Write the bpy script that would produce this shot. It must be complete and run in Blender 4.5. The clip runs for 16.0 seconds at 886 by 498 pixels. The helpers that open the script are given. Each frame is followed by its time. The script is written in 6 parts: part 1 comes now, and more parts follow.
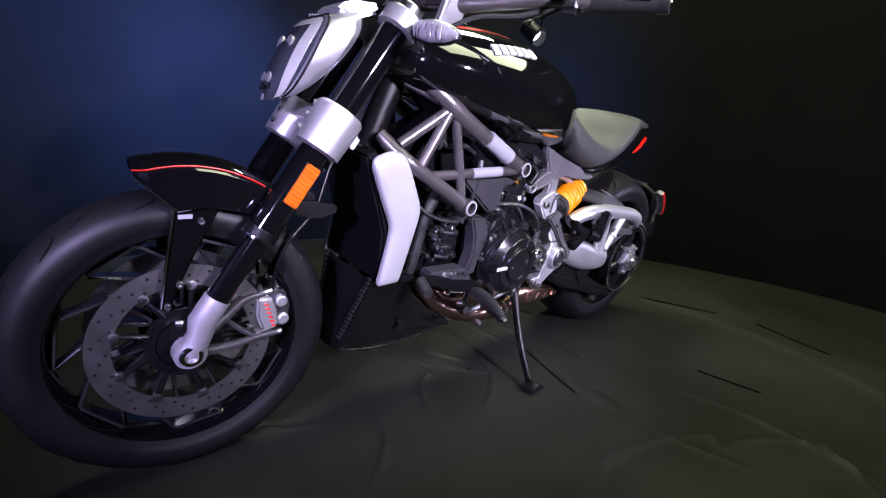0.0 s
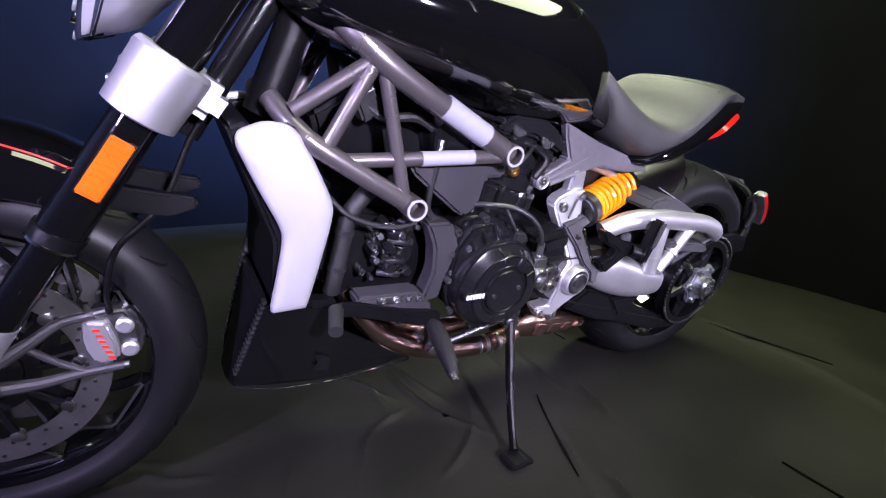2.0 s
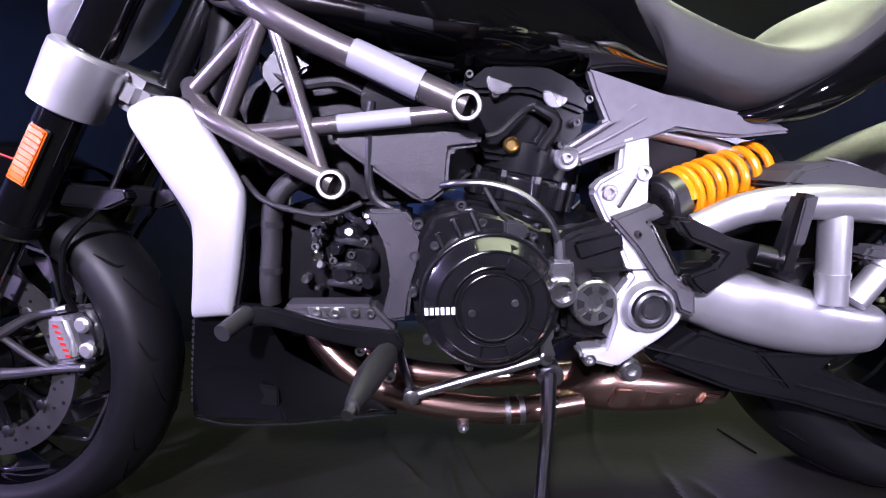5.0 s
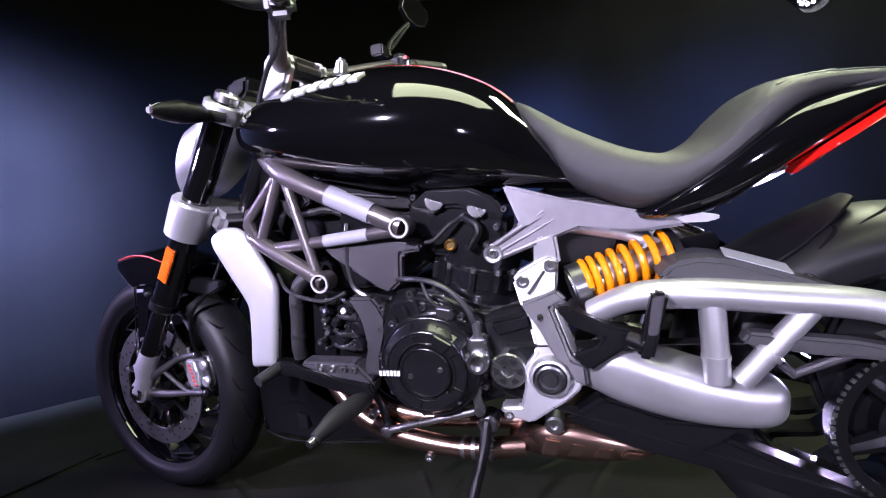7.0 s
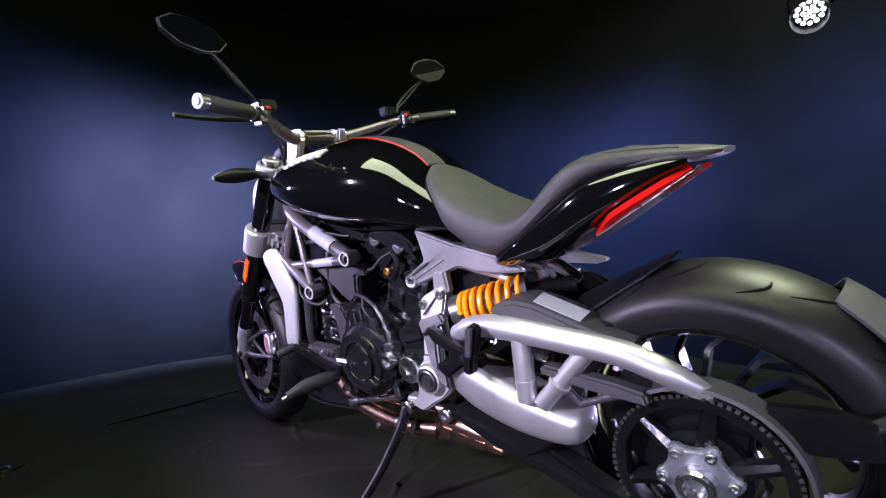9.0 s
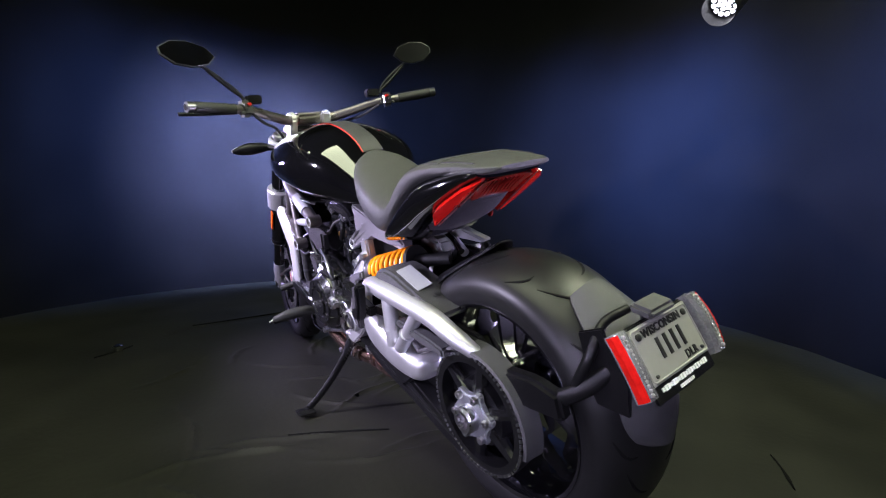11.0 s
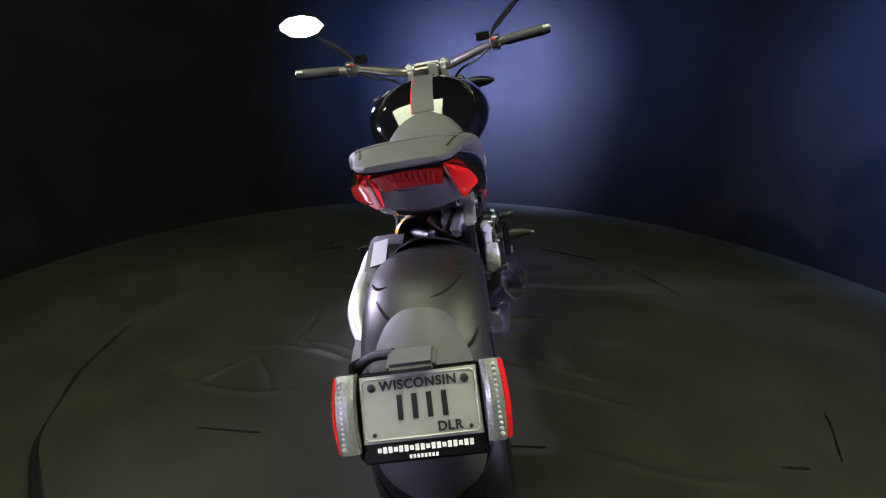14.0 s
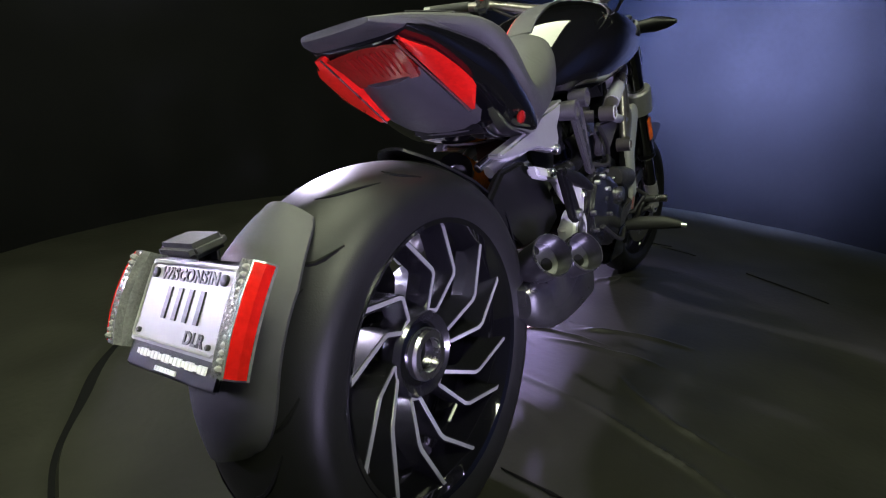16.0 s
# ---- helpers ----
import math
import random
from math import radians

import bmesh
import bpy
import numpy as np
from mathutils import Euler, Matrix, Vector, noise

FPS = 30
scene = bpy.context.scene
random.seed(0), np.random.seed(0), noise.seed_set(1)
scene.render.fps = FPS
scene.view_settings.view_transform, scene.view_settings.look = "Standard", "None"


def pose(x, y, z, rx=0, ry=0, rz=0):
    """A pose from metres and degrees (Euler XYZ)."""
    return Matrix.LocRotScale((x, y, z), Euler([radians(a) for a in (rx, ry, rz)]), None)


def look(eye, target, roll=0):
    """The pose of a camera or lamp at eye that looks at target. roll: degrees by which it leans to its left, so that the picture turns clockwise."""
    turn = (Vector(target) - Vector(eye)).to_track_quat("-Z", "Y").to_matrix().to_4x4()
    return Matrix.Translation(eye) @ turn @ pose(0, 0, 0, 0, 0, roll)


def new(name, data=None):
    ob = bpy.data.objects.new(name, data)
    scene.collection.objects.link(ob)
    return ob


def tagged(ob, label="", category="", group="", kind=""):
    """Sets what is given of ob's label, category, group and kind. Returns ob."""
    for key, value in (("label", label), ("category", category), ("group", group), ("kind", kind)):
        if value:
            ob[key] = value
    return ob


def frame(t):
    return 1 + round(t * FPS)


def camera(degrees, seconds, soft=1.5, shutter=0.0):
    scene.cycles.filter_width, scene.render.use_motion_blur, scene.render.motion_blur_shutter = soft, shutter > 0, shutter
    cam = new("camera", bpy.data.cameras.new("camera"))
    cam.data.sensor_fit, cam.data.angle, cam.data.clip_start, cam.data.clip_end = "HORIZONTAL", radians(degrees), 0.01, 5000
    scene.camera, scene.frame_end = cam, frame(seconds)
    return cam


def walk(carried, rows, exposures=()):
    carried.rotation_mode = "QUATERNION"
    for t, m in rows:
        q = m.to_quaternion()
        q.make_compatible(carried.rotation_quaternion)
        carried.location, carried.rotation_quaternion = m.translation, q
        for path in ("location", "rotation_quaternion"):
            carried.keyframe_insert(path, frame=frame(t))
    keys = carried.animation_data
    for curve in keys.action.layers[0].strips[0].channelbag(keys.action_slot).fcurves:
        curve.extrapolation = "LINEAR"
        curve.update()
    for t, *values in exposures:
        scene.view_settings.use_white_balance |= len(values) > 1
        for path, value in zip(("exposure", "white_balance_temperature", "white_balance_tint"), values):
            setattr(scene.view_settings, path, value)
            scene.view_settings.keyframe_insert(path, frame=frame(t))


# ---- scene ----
# The motorcycle stands on its side stand; its own frame is x to the rear, y to its right, z up.
LEAN_DEG = 10.5
LEAN = pose(0, 0, 0.0, LEAN_DEG, 0, 0)
cam = camera(85.6, 16.0, 1.15)
PATH = [
    (0, (-0.257, -0.928, 0.875), (1.113, 0.371, 0.217), 10.6),
    (0.5, (-0.104, -0.926, 0.872), (1.166, 0.435, 0.141), 10.2),
    (1, (0.018, -0.905, 0.887), (1.196, 0.507, 0.101), 10.9),
    (1.5, (0.132, -0.852, 0.884), (1.265, 0.571, 0.054), 11.5),
    (2, (0.226, -0.826, 0.862), (1.276, 0.677, 0.062), 10.5),
    (2.5, (0.329, -0.794, 0.813), (1.252, 0.798, 0.029), 8.8),
    (3, (0.432, -0.769, 0.771), (1.237, 0.878, -0.031), 7.9),
    (3.2, (0.47, -0.772, 0.748), (1.224, 0.915, -0.017), 6.9),
    (5.3, (0.789, -0.835, 0.615), (0.759, 1.135, 0.271), -2.8),
    (5.5, (0.82, -0.856, 0.617), (0.732, 1.115, 0.284), -3.8),
    (6, (0.91, -0.92, 0.646), (0.68, 1.046, 0.362), -5.3),
    (6.5, (1.016, -0.955, 0.714), (0.609, 0.981, 0.421), -6.7),
    (7, (1.134, -0.987, 0.772), (0.557, 0.905, 0.474), -6.4),
    (7.5, (1.266, -1.008, 0.804), (0.517, 0.825, 0.522), -6.5),
    (8, (1.449, -0.993, 0.827), (0.503, 0.754, 0.594), -8.8),
    (8.5, (1.626, -0.982, 0.841), (0.487, 0.649, 0.632), -8.6),
    (9, (1.787, -0.959, 0.846), (0.528, 0.572, 0.581), -7.5),
    (9.5, (1.937, -0.947, 0.856), (0.615, 0.524, 0.56), -6.7),
    (10, (2.094, -0.909, 0.862), (0.681, 0.467, 0.528), -6.9),
    (10.2, (2.155, -0.887, 0.859), (0.714, 0.454, 0.508), -7.0),
    (12.3, (2.571, -0.39, 1.087), (0.78, 0.176, 0.401), -9.6),
    (12.5, (2.593, -0.345, 1.092), (0.783, 0.139, 0.391), -10.2),
    (13, (2.644, -0.207, 1.103), (0.801, 0.089, 0.383), -10.1),
    (13.5, (2.617, -0.048, 1.069), (0.727, 0.05, 0.422), -10.9),
    (14, (2.546, 0.143, 0.968), (0.661, -0.053, 0.326), -10.3),
    (14.5, (2.47, 0.306, 0.852), (0.629, -0.096, 0.181), -8.1),
    (15, (2.364, 0.416, 0.776), (0.585, -0.252, 0.154), -8.0),
    (15.5, (2.278, 0.48, 0.734), (0.609, -0.483, 0.197), -6.9),
    (16, (2.197, 0.534, 0.675), (0.609, -0.594, 0.223), -6.7),
]
# the film camera opens up a little towards the dark rear view
walk(cam, [(t, LEAN @ look(eye, target, roll)) for t, eye, target, roll in PATH], ((0, -0.12), (2, 0.05), (5.5, 0.0), (7.5, -0.15), (9.2, -0.15), (10.2, 0.0), (12.5, 0.25), (16, 0.25)))

# ---------------------------------------------------------------- light
world = bpy.data.worlds.new("studio_dark")
scene.world = world
world.use_nodes = True
world.node_tree.nodes["Background"].inputs[0].default_value = (0.02, 0.022, 0.03, 1)
world.node_tree.nodes["Background"].inputs[1].default_value = 0.3


def lamp(name, kind, place, target, energy, color, size=0.3, spot=60, blend=0.6):
    data = bpy.data.lights.new(name, kind)
    data.energy, data.color = energy, color
    if kind == "SPOT":
        data.spot_size, data.spot_blend, data.shadow_soft_size = radians(spot), blend, size
    elif kind == "AREA":
        data.shape, data.size, data.size_y = "RECTANGLE", size, size * 0.75
    ob = new(name, data)
    ob.matrix_world = look(place, target)
    return ob


WARM = (0.93, 1.0, 0.70)
BLUE = (0.14, 0.27, 1.0)
# unseen overhead panels: first known from reflections, second added to brighten the right side
for x, y, wx, wy, watts in ((1.65, -0.95, 2.4, 1.3, 74), (2.25, 1.12, 0.9, 0.6, 85)):
    panel = lamp("unseen_panel_light", "AREA", (x, y, 2.72), (x, y, 0), watts, WARM, wx)
    panel.data.size_y = wy
    panel.matrix_world = pose(x, y, 2.72)
# unseen violet spots added round the bike, each set to light one side
lamp("unseen_spot_front", "SPOT", (-1.08, -1.1, 1.0), (0.12, -0.05, 0.56), 270, (0.60, 0.50, 1.0), 0.05, 52, 0.8)
lamp("unseen_spot_side", "SPOT", (0.42, -2.08, 1.15), (0.85, 0, 0.72), 520, (0.78, 0.71, 1.0), 0.05, 60, 0.7)
lamp("unseen_spot_rear", "SPOT", (2.75, -1.35, 0.8), (1.30, -0.1, 0.45), 300, (0.72, 0.66, 1.0), 0.05, 52, 0.8)
lamp("unseen_spot_low", "SPOT", (1.85, -2.10, 0.45), (1.42, -0.15, 0.33), 100, (0.74, 0.68, 1.0), 0.05, 44, 0.9)
lamp("unseen_spot_far", "SPOT", (2.35, 1.55, 0.32), (1.45, 0.10, 0.60), 330, (0.66, 0.57, 1.0), 0.08, 38, 0.8)
# a row of unseen blue spots added overhead, each aimed at the curtain
for az, watts in ((28, 900), (62, 2000), (90, 4200), (108, 1800), (130, 350), (147, 700), (164, 1500), (180, 2200), (196, 1500)):
    c, s = math.cos(radians(az)), math.sin(radians(az))
    lamp("wash_light", "SPOT", (0.82 + 0.75 * c, -0.12 + 0.75 * s, 2.6), (0.82 + 2.28 * c, -0.12 + 2.28 * s, 1.05), watts, BLUE, 0.3, 38, 1.0)
# two more unseen spots, added for the bright middle of the glow
for az, watts in ((165, 10500), (180, 8500)):
    c, s = math.cos(radians(az)), math.sin(radians(az))
    lamp("added_wash_core", "SPOT", (0.82 + 0.75 * c, -0.12 + 0.75 * s, 2.6), (0.82 + 2.28 * c, -0.12 + 2.28 * s, 0.98), watts, (0.44, 0.50, 1.0), 0.3, 30, 1.0)

# ---------------------------------------------------------------- materials


def mat(name, color, rough=0.5, metal=0.0, vary=0.12, scale=60.0, bump=0.0, bump_scale=400.0, coat=0.0, spec=0.5, rough_vary=0.12):
    m = bpy.data.materials.new(name)
    m.use_nodes = True
    nt = m.node_tree
    b = nt.nodes["Principled BSDF"]
    tc = nt.nodes.new("ShaderNodeTexCoord")
    n1 = nt.nodes.new("ShaderNodeTexNoise")
    n1.inputs["Scale"].default_value, n1.inputs["Detail"].default_value = scale, 4
    n2 = nt.nodes.new("ShaderNodeTexNoise")
    n2.inputs["Scale"].default_value, n2.inputs["Detail"].default_value = scale / 7.0, 3
    nt.links.new(tc.outputs["Object"], n1.inputs["Vector"])
    nt.links.new(tc.outputs["Object"], n2.inputs["Vector"])
    add = nt.nodes.new("ShaderNodeMath")
    nt.links.new(n1.outputs["Fac"], add.inputs[0])
    nt.links.new(n2.outputs["Fac"], add.inputs[1])
    mr = nt.nodes.new("ShaderNodeMapRange")
    mr.inputs["From Min"].default_value, mr.inputs["From Max"].default_value = 0.6, 1.4
    mr.inputs["To Min"].default_value, mr.inputs["To Max"].default_value = 1 - vary, 1 + vary
    nt.links.new(add.outputs[0], mr.inputs["Value"])
    mul = nt.nodes.new("ShaderNodeVectorMath")
    mul.operation = "SCALE"
    mul.inputs[0].default_value = color
    nt.links.new(mr.outputs[0], mul.inputs["Scale"])
    nt.links.new(mul.outputs[0], b.inputs["Base Color"])
    rr = nt.nodes.new("ShaderNodeMapRange")
    rr.inputs["From Min"].default_value, rr.inputs["From Max"].default_value = 0.35, 0.65
    rr.inputs["To Min"].default_value = max(0.02, rough * (1 - rough_vary))
    rr.inputs["To Max"].default_value = min(1.0, rough * (1 + rough_vary))
    nt.links.new(n2.outputs["Fac"], rr.inputs["Value"])
    nt.links.new(rr.outputs[0], b.inputs["Roughness"])
    b.inputs["Metallic"].default_value = metal
    b.inputs["Specular IOR Level"].default_value = spec
    b.inputs["Coat Weight"].default_value = coat
    b.inputs["Coat Roughness"].default_value = 0.04
    if bump:
        n3 = nt.nodes.new("ShaderNodeTexNoise")
        n3.inputs["Scale"].default_value = bump_scale
        nt.links.new(tc.outputs["Object"], n3.inputs["Vector"])
        bp = nt.nodes.new("ShaderNodeBump")
        bp.inputs["Strength"].default_value, bp.inputs["Distance"].default_value = bump, 0.002
        nt.links.new(n3.outputs["Fac"], bp.inputs["Height"])
        nt.links.new(bp.outputs[0], b.inputs["Normal"])
    return m


GLOSS = mat("gloss_black_paint", (0.0025, 0.0025, 0.003), 0.06, 0, 0.1, 30, coat=1.0)
SATIN = mat("satin_black_plastic", (0.004, 0.004, 0.0045), 0.34, 0, 0.25, 50, 0.25, 900, spec=0.22)
ENGINE = mat("black_engine_casting", (0.005, 0.005, 0.0055), 0.15, 0.0, 0.25, 60, 0.12, 700, spec=0.6)
COVER = mat("gloss_black_engine_cover", (0.007, 0.007, 0.008), 0.21, 0.0, 0.25, 60, coat=0.5)
DARKGREY = mat("dark_grey_plastic", (0.036, 0.034, 0.038), 0.42, 0.1, 0.12, 60, 0.3, 1200)
FRAME = mat("bronze_grey_frame_paint", (0.17, 0.155, 0.152), 0.30, 0.75, 0.08, 60, 0.08, 1500)
SILVER = mat("satin_aluminium", (0.50, 0.50, 0.51), 0.40, 0.8, 0.06, 60, 0.08, 1500)
CASTALU = mat("cast_aluminium", (0.17, 0.164, 0.175), 0.48, 0.65, 0.12, 50, 0.1, 1200)
SHIELD = mat("brushed_light_aluminium", (0.52, 0.52, 0.53), 0.42, 0.5, 0.04, 40, 0.06, 1500)
CHROME = mat("polished_steel", (0.75, 0.75, 0.76), 0.12, 1.0, 0.06, 60)
STEEL = mat("zinc_steel", (0.5, 0.5, 0.51), 0.28, 1.0, 0.12, 120)
DARKSTEEL = mat("dark_steel", (0.13, 0.13, 0.135), 0.3, 0.9, 0.2, 80)
CASTSTEEL = mat("grey_cast_steel", (0.34, 0.35, 0.38), 0.36, 0.8, 0.15, 80, 0.1, 900)
COPPER = mat("heat_tinted_steel_pipe", (0.44, 0.29, 0.23), 0.26, 1.0, 0.18, 30)
RUBBER = mat("tyre_rubber", (0.006, 0.006, 0.0064), 0.45, 0, 0.25, 40, 0.12, 500, spec=0.28)
GRIP = mat("grip_rubber", (0.010, 0.010, 0.010), 0.6, 0, 0.15, 80, 0.4, 700)
SEAT = mat("black_seat_vinyl", (0.033, 0.033, 0.033), 0.5, 0, 0.12, 60, 0.5, 1100)
GREYP = mat("textured_grey_plastic", (0.034, 0.034, 0.036), 0.55, 0, 0.12, 60, 0.4, 1400)
YELLOW = mat("yellow_spring_paint", (0.80, 0.25, 0.004), 0.25, 0, 0.05, 60, coat=0.4)
RED = mat("red_paint", (0.55, 0.02, 0.012), 0.35, 0, 0.08, 60)
REDLENS = mat("red_lens", (0.55, 0.010, 0.007), 0.12, 0, 0.25, 120, coat=0.8)
DARKRED = mat("unlit_red_lens", (0.15, 0.005, 0.004), 0.2, 0, 0.15, 200, 0.2, 500, coat=0.6)
GUIDE = mat("pale_light_guide", (0.24, 0.24, 0.235), 0.35, 0.0, 0.08, 60, coat=0.5)
CLEAR = mat("clear_signal_lens", (0.40, 0.39, 0.40), 0.12, 0.3, 0.35, 260, 0.5, 350, coat=0.8)
ORANGE = mat("orange_reflector", (0.62, 0.10, 0.006), 0.2, 0, 0.15, 300, 0.3, 500, coat=0.6)
WHITE = mat("white_print", (0.75, 0.75, 0.75), 0.4, 0, 0.05, 60)
LABEL = mat("paper_label", (0.27, 0.275, 0.30), 0.5, 0, 0.06, 100)
PLATE = mat("number_plate_sheet", (0.26, 0.26, 0.235), 0.4, 0.2, 0.06, 60)
# near-black in place of the shade inside grooves, vents and pipe holes
RECESS_SHADE = mat("recess_shade_black", (0.003, 0.003, 0.003), 0.9, 0, 0.2, 60, spec=0.1)
# ink and small black parts, also painted shade for holes and slots
INK_AND_SHADE = mat("black_ink_and_hole_shade", (0.01, 0.01, 0.01), 0.4)
BRASS = mat("brass_fitting", (0.6, 0.4, 0.15), 0.3, 1.0, 0.1, 90)
LENS = mat("clear_ribbed_lens", (0.42, 0.42, 0.43), 0.12, 0.7, 0.35, 260, 0.6, 350)
SMOKE = mat("dark_headlight_glass", (0.03, 0.035, 0.045), 0.05, 0.2, 0.2, 40, coat=1.0)
MIRROR = mat("mirror_glass", (0.9, 0.9, 0.9), 0.015, 1.0, 0.01, 20, rough_vary=0.0)
DISC = mat("drilled_brake_disc", (0.24, 0.235, 0.23), 0.33, 0.9, 0.1, 150)
CASTGREY = mat("cast_grey_fork_foot", (0.36, 0.35, 0.38), 0.45, 0.6, 0.1, 90, 0.2, 900)
VINYL = mat("black_vinyl_floor", (0.0145, 0.0145, 0.0115), 0.46, 0, 0.4, 5, 0.35, 45, spec=0.12, rough_vary=0.4)
# curtain cloth, also used near-black as shade in the floor's gaps
CLOTH_GAP_SHADE = mat("black_cloth_and_gap_shade", (0.0066, 0.0066, 0.0072), 0.95, 0, 0.25, 3, 0.2, 200, spec=0.0)
CEIL = mat("dark_ceiling_paint", (0.16, 0.16, 0.17), 0.9, 0, 0.15, 4)

# ---------------------------------------------------------------- mesh helpers


def catmull(pts, k=6):
    p = [Vector(q) for q in pts]
    p = [p[0] * 2 - p[1]] + p + [p[-1] * 2 - p[-2]]
    out = []
    for i in range(1, len(p) - 2):
        a, b, c, d = p[i - 1:i + 3]
        for j in range(k):
            t = j / k
            out.append(0.5 * ((2 * b) + (c - a) * t + (2 * a - 5 * b + 4 * c - d) * t * t + (3 * b - a - 3 * c + d) * t ** 3))
    out.append(p[-2])
    return out


def skin(bm, rings, cap=True, closed=False):
    vr = [[bm.verts.new(v) for v in r] for r in rings]
    n = len(vr[0])
    pairs = list(zip(vr, vr[1:])) + ([(vr[-1], vr[0])] if closed else [])
    for a, b in pairs:
        for i in range(n):
            bm.faces.new((a[i], a[(i + 1) % n], b[(i + 1) % n], b[i]))
    if cap and not closed:
        bm.faces.new(vr[0][::-1])
        bm.faces.new(vr[-1])
    return bm


def tube(bm, pts, r, n=12, smooth=0, closed=False, flat=1.0):
    p = catmull(pts, smooth) if smooth else [Vector(q) for q in pts]
    rs = r if isinstance(r, (list, tuple)) else [r] * 2
    m = len(p)
    prev = None
    rings = []
    for i, q in enumerate(p):
        if closed:
            t = (p[(i + 1) % m] - p[i - 1]).normalized()
        else:
            t = (p[min(i + 1, m - 1)] - p[max(i - 1, 0)]).normalized()
        if prev is None:
            a = Vector((0, 0, 1)) if abs(t.z) < 0.9 else Vector((1, 0, 0))
        else:
            a = prev
        u = (a - t * a.dot(t)).normalized()
        prev = u
        w = t.cross(u)
        f = i / max(1, m - 1) * (len(rs) - 1)
        j = min(int(f), len(rs) - 2)
        rr = rs[j] + (rs[j + 1] - rs[j]) * (f - j)
        rings.append([q + (u * math.cos(x) + w * math.sin(x) * flat) * rr for x in (2 * math.pi * k / n for k in range(n))])
    return skin(bm, rings, True, closed)


def lathe(bm, prof, origin, axis, n=32, arc=None):
    """prof: (along the axis, radius)."""
    t = Vector(axis).normalized()
    a = Vector((0, 0, 1)) if abs(t.z) < 0.9 else Vector((1, 0, 0))
    u = (a - t * a.dot(t)).normalized()
    w = t.cross(u)
    o = Vector(origin)
    rings = [[o + t * s + (u * math.cos(x) + w * math.sin(x)) * max(r, 1e-4) for x in (2 * math.pi * k / n for k in range(n))] for s, r in prof]
    closed = prof[0] == prof[-1]
    return skin(bm, rings[:-1] if closed else rings, True, closed)


def prism(bm, outline, y0, y1, bevel=0.003, seg=2, flare=None):
    """An outline in x, z drawn from y0 to y1 (either may be a function of x, z)."""
    f0 = y0 if callable(y0) else (lambda x, z: y0)
    f1 = y1 if callable(y1) else (lambda x, z: y1)
    a = [bm.verts.new((x, f0(x, z), z)) for x, z in outline]
    b = [bm.verts.new((x, f1(x, z), z)) for x, z in outline]
    n = len(a)
    fs = [bm.faces.new(a), bm.faces.new(b[::-1])]
    for i in range(n):
        fs.append(bm.faces.new((a[i], b[i], b[(i + 1) % n], a[(i + 1) % n])))
    if bevel:
        bmesh.ops.recalc_face_normals(bm, faces=fs)
        es = list({e for f in fs for e in f.edges})
        bmesh.ops.bevel(bm, geom=es, offset=bevel, segments=seg, affect="EDGES", clamp_overlap=True)
    return bm


def box(bm, c, s, rot=None, bevel=0.003, seg=2):
    r = bmesh.ops.create_cube(bm, size=1)
    m = Matrix.Translation(c) @ (rot or Matrix.Identity(4)) @ Matrix.Diagonal((*s, 1))
    bmesh.ops.transform(bm, matrix=m, verts=r["verts"])
    if bevel:
        es = list({e for v in r["verts"] for e in v.link_edges})
        bmesh.ops.bevel(bm, geom=es, offset=bevel, segments=seg, affect="EDGES", clamp_overlap=True)
    return bm


def bolt_head(bm, c, axis, r, h, sides=24):
    t = Vector(axis).normalized()
    lathe(bm, [(-h, r), (h * 0.75, r), (h, r * 0.85), (h, r * 0.5), (h * 0.3, r * 0.48), (h * 0.3, 0.0)], c, t, sides)
    return bm


def part(name, bm, material, parent=None, label=""):
    bmesh.ops.recalc_face_normals(bm, faces=bm.faces)
    for f in bm.faces:
        f.smooth = True
    for e in bm.edges:
        if len(e.link_faces) == 2 and e.calc_face_angle(0) > radians(32):
            e.smooth = False
    me = bpy.data.meshes.new(name)
    bm.to_mesh(me)
    bm.free()
    me.materials.append(material)
    ob = new(name, me)
    if parent is not None:
        ob.parent = parent
    if label:
        ob["label"] = label
    return ob


def B():
    return bmesh.new()


def bolts(places, axis, r, h, material, parent, name="bolt"):
    for c in places:
        part(name, bolt_head(B(), c, axis, r, h), material, parent)


# ---------------------------------------------------------------- the room
def slab(name, lo, hi, material, label, category):
    bm = B()
    box(bm, [(a + b) / 2 for a, b in zip(lo, hi)], [b - a for a, b in zip(lo, hi)], None, 0)
    return tagged(part(name, bm, material), label, category, kind="structure")


RC = Vector((0.82, -0.12, 0))  # middle of the turntable
CURTAIN, TOP, H = 2.28, 2.42, 2.75


def ring_wall(name, r0, r1, z0, z1, material, label, category, n=96, fold=0.0):
    bm = B()
    rows = []
    for k in range(n):
        a = 2 * math.pi * k / n
        f = fold * math.sin(k * 2 * math.pi / 6) * (0.5 + 0.5 * math.sin(k * 0.37))
        d = Vector((math.cos(a), math.sin(a), 0))
        rows.append([RC + d * (r0 + f) + Vector((0, 0, z0)), RC + d * (r1 + f) + Vector((0, 0, z0)), RC + d * (r1 + f) + Vector((0, 0, z1)), RC + d * (r0 + f) + Vector((0, 0, z1))])
    skin(bm, rows, False, True)
    return tagged(part(name, bm, material), label, category, kind="structure")


ring_wall("wall_curtain", CURTAIN, CURTAIN + 0.03, -0.02, TOP, CLOTH_GAP_SHADE, "black cloth curtain hung all round the stage", "curtain", 192, 0.006)
ring_wall("wall_outer", 3.3, 3.4, -0.1, H, CEIL, "dark painted wall behind the curtain", "wall")
bm = B()
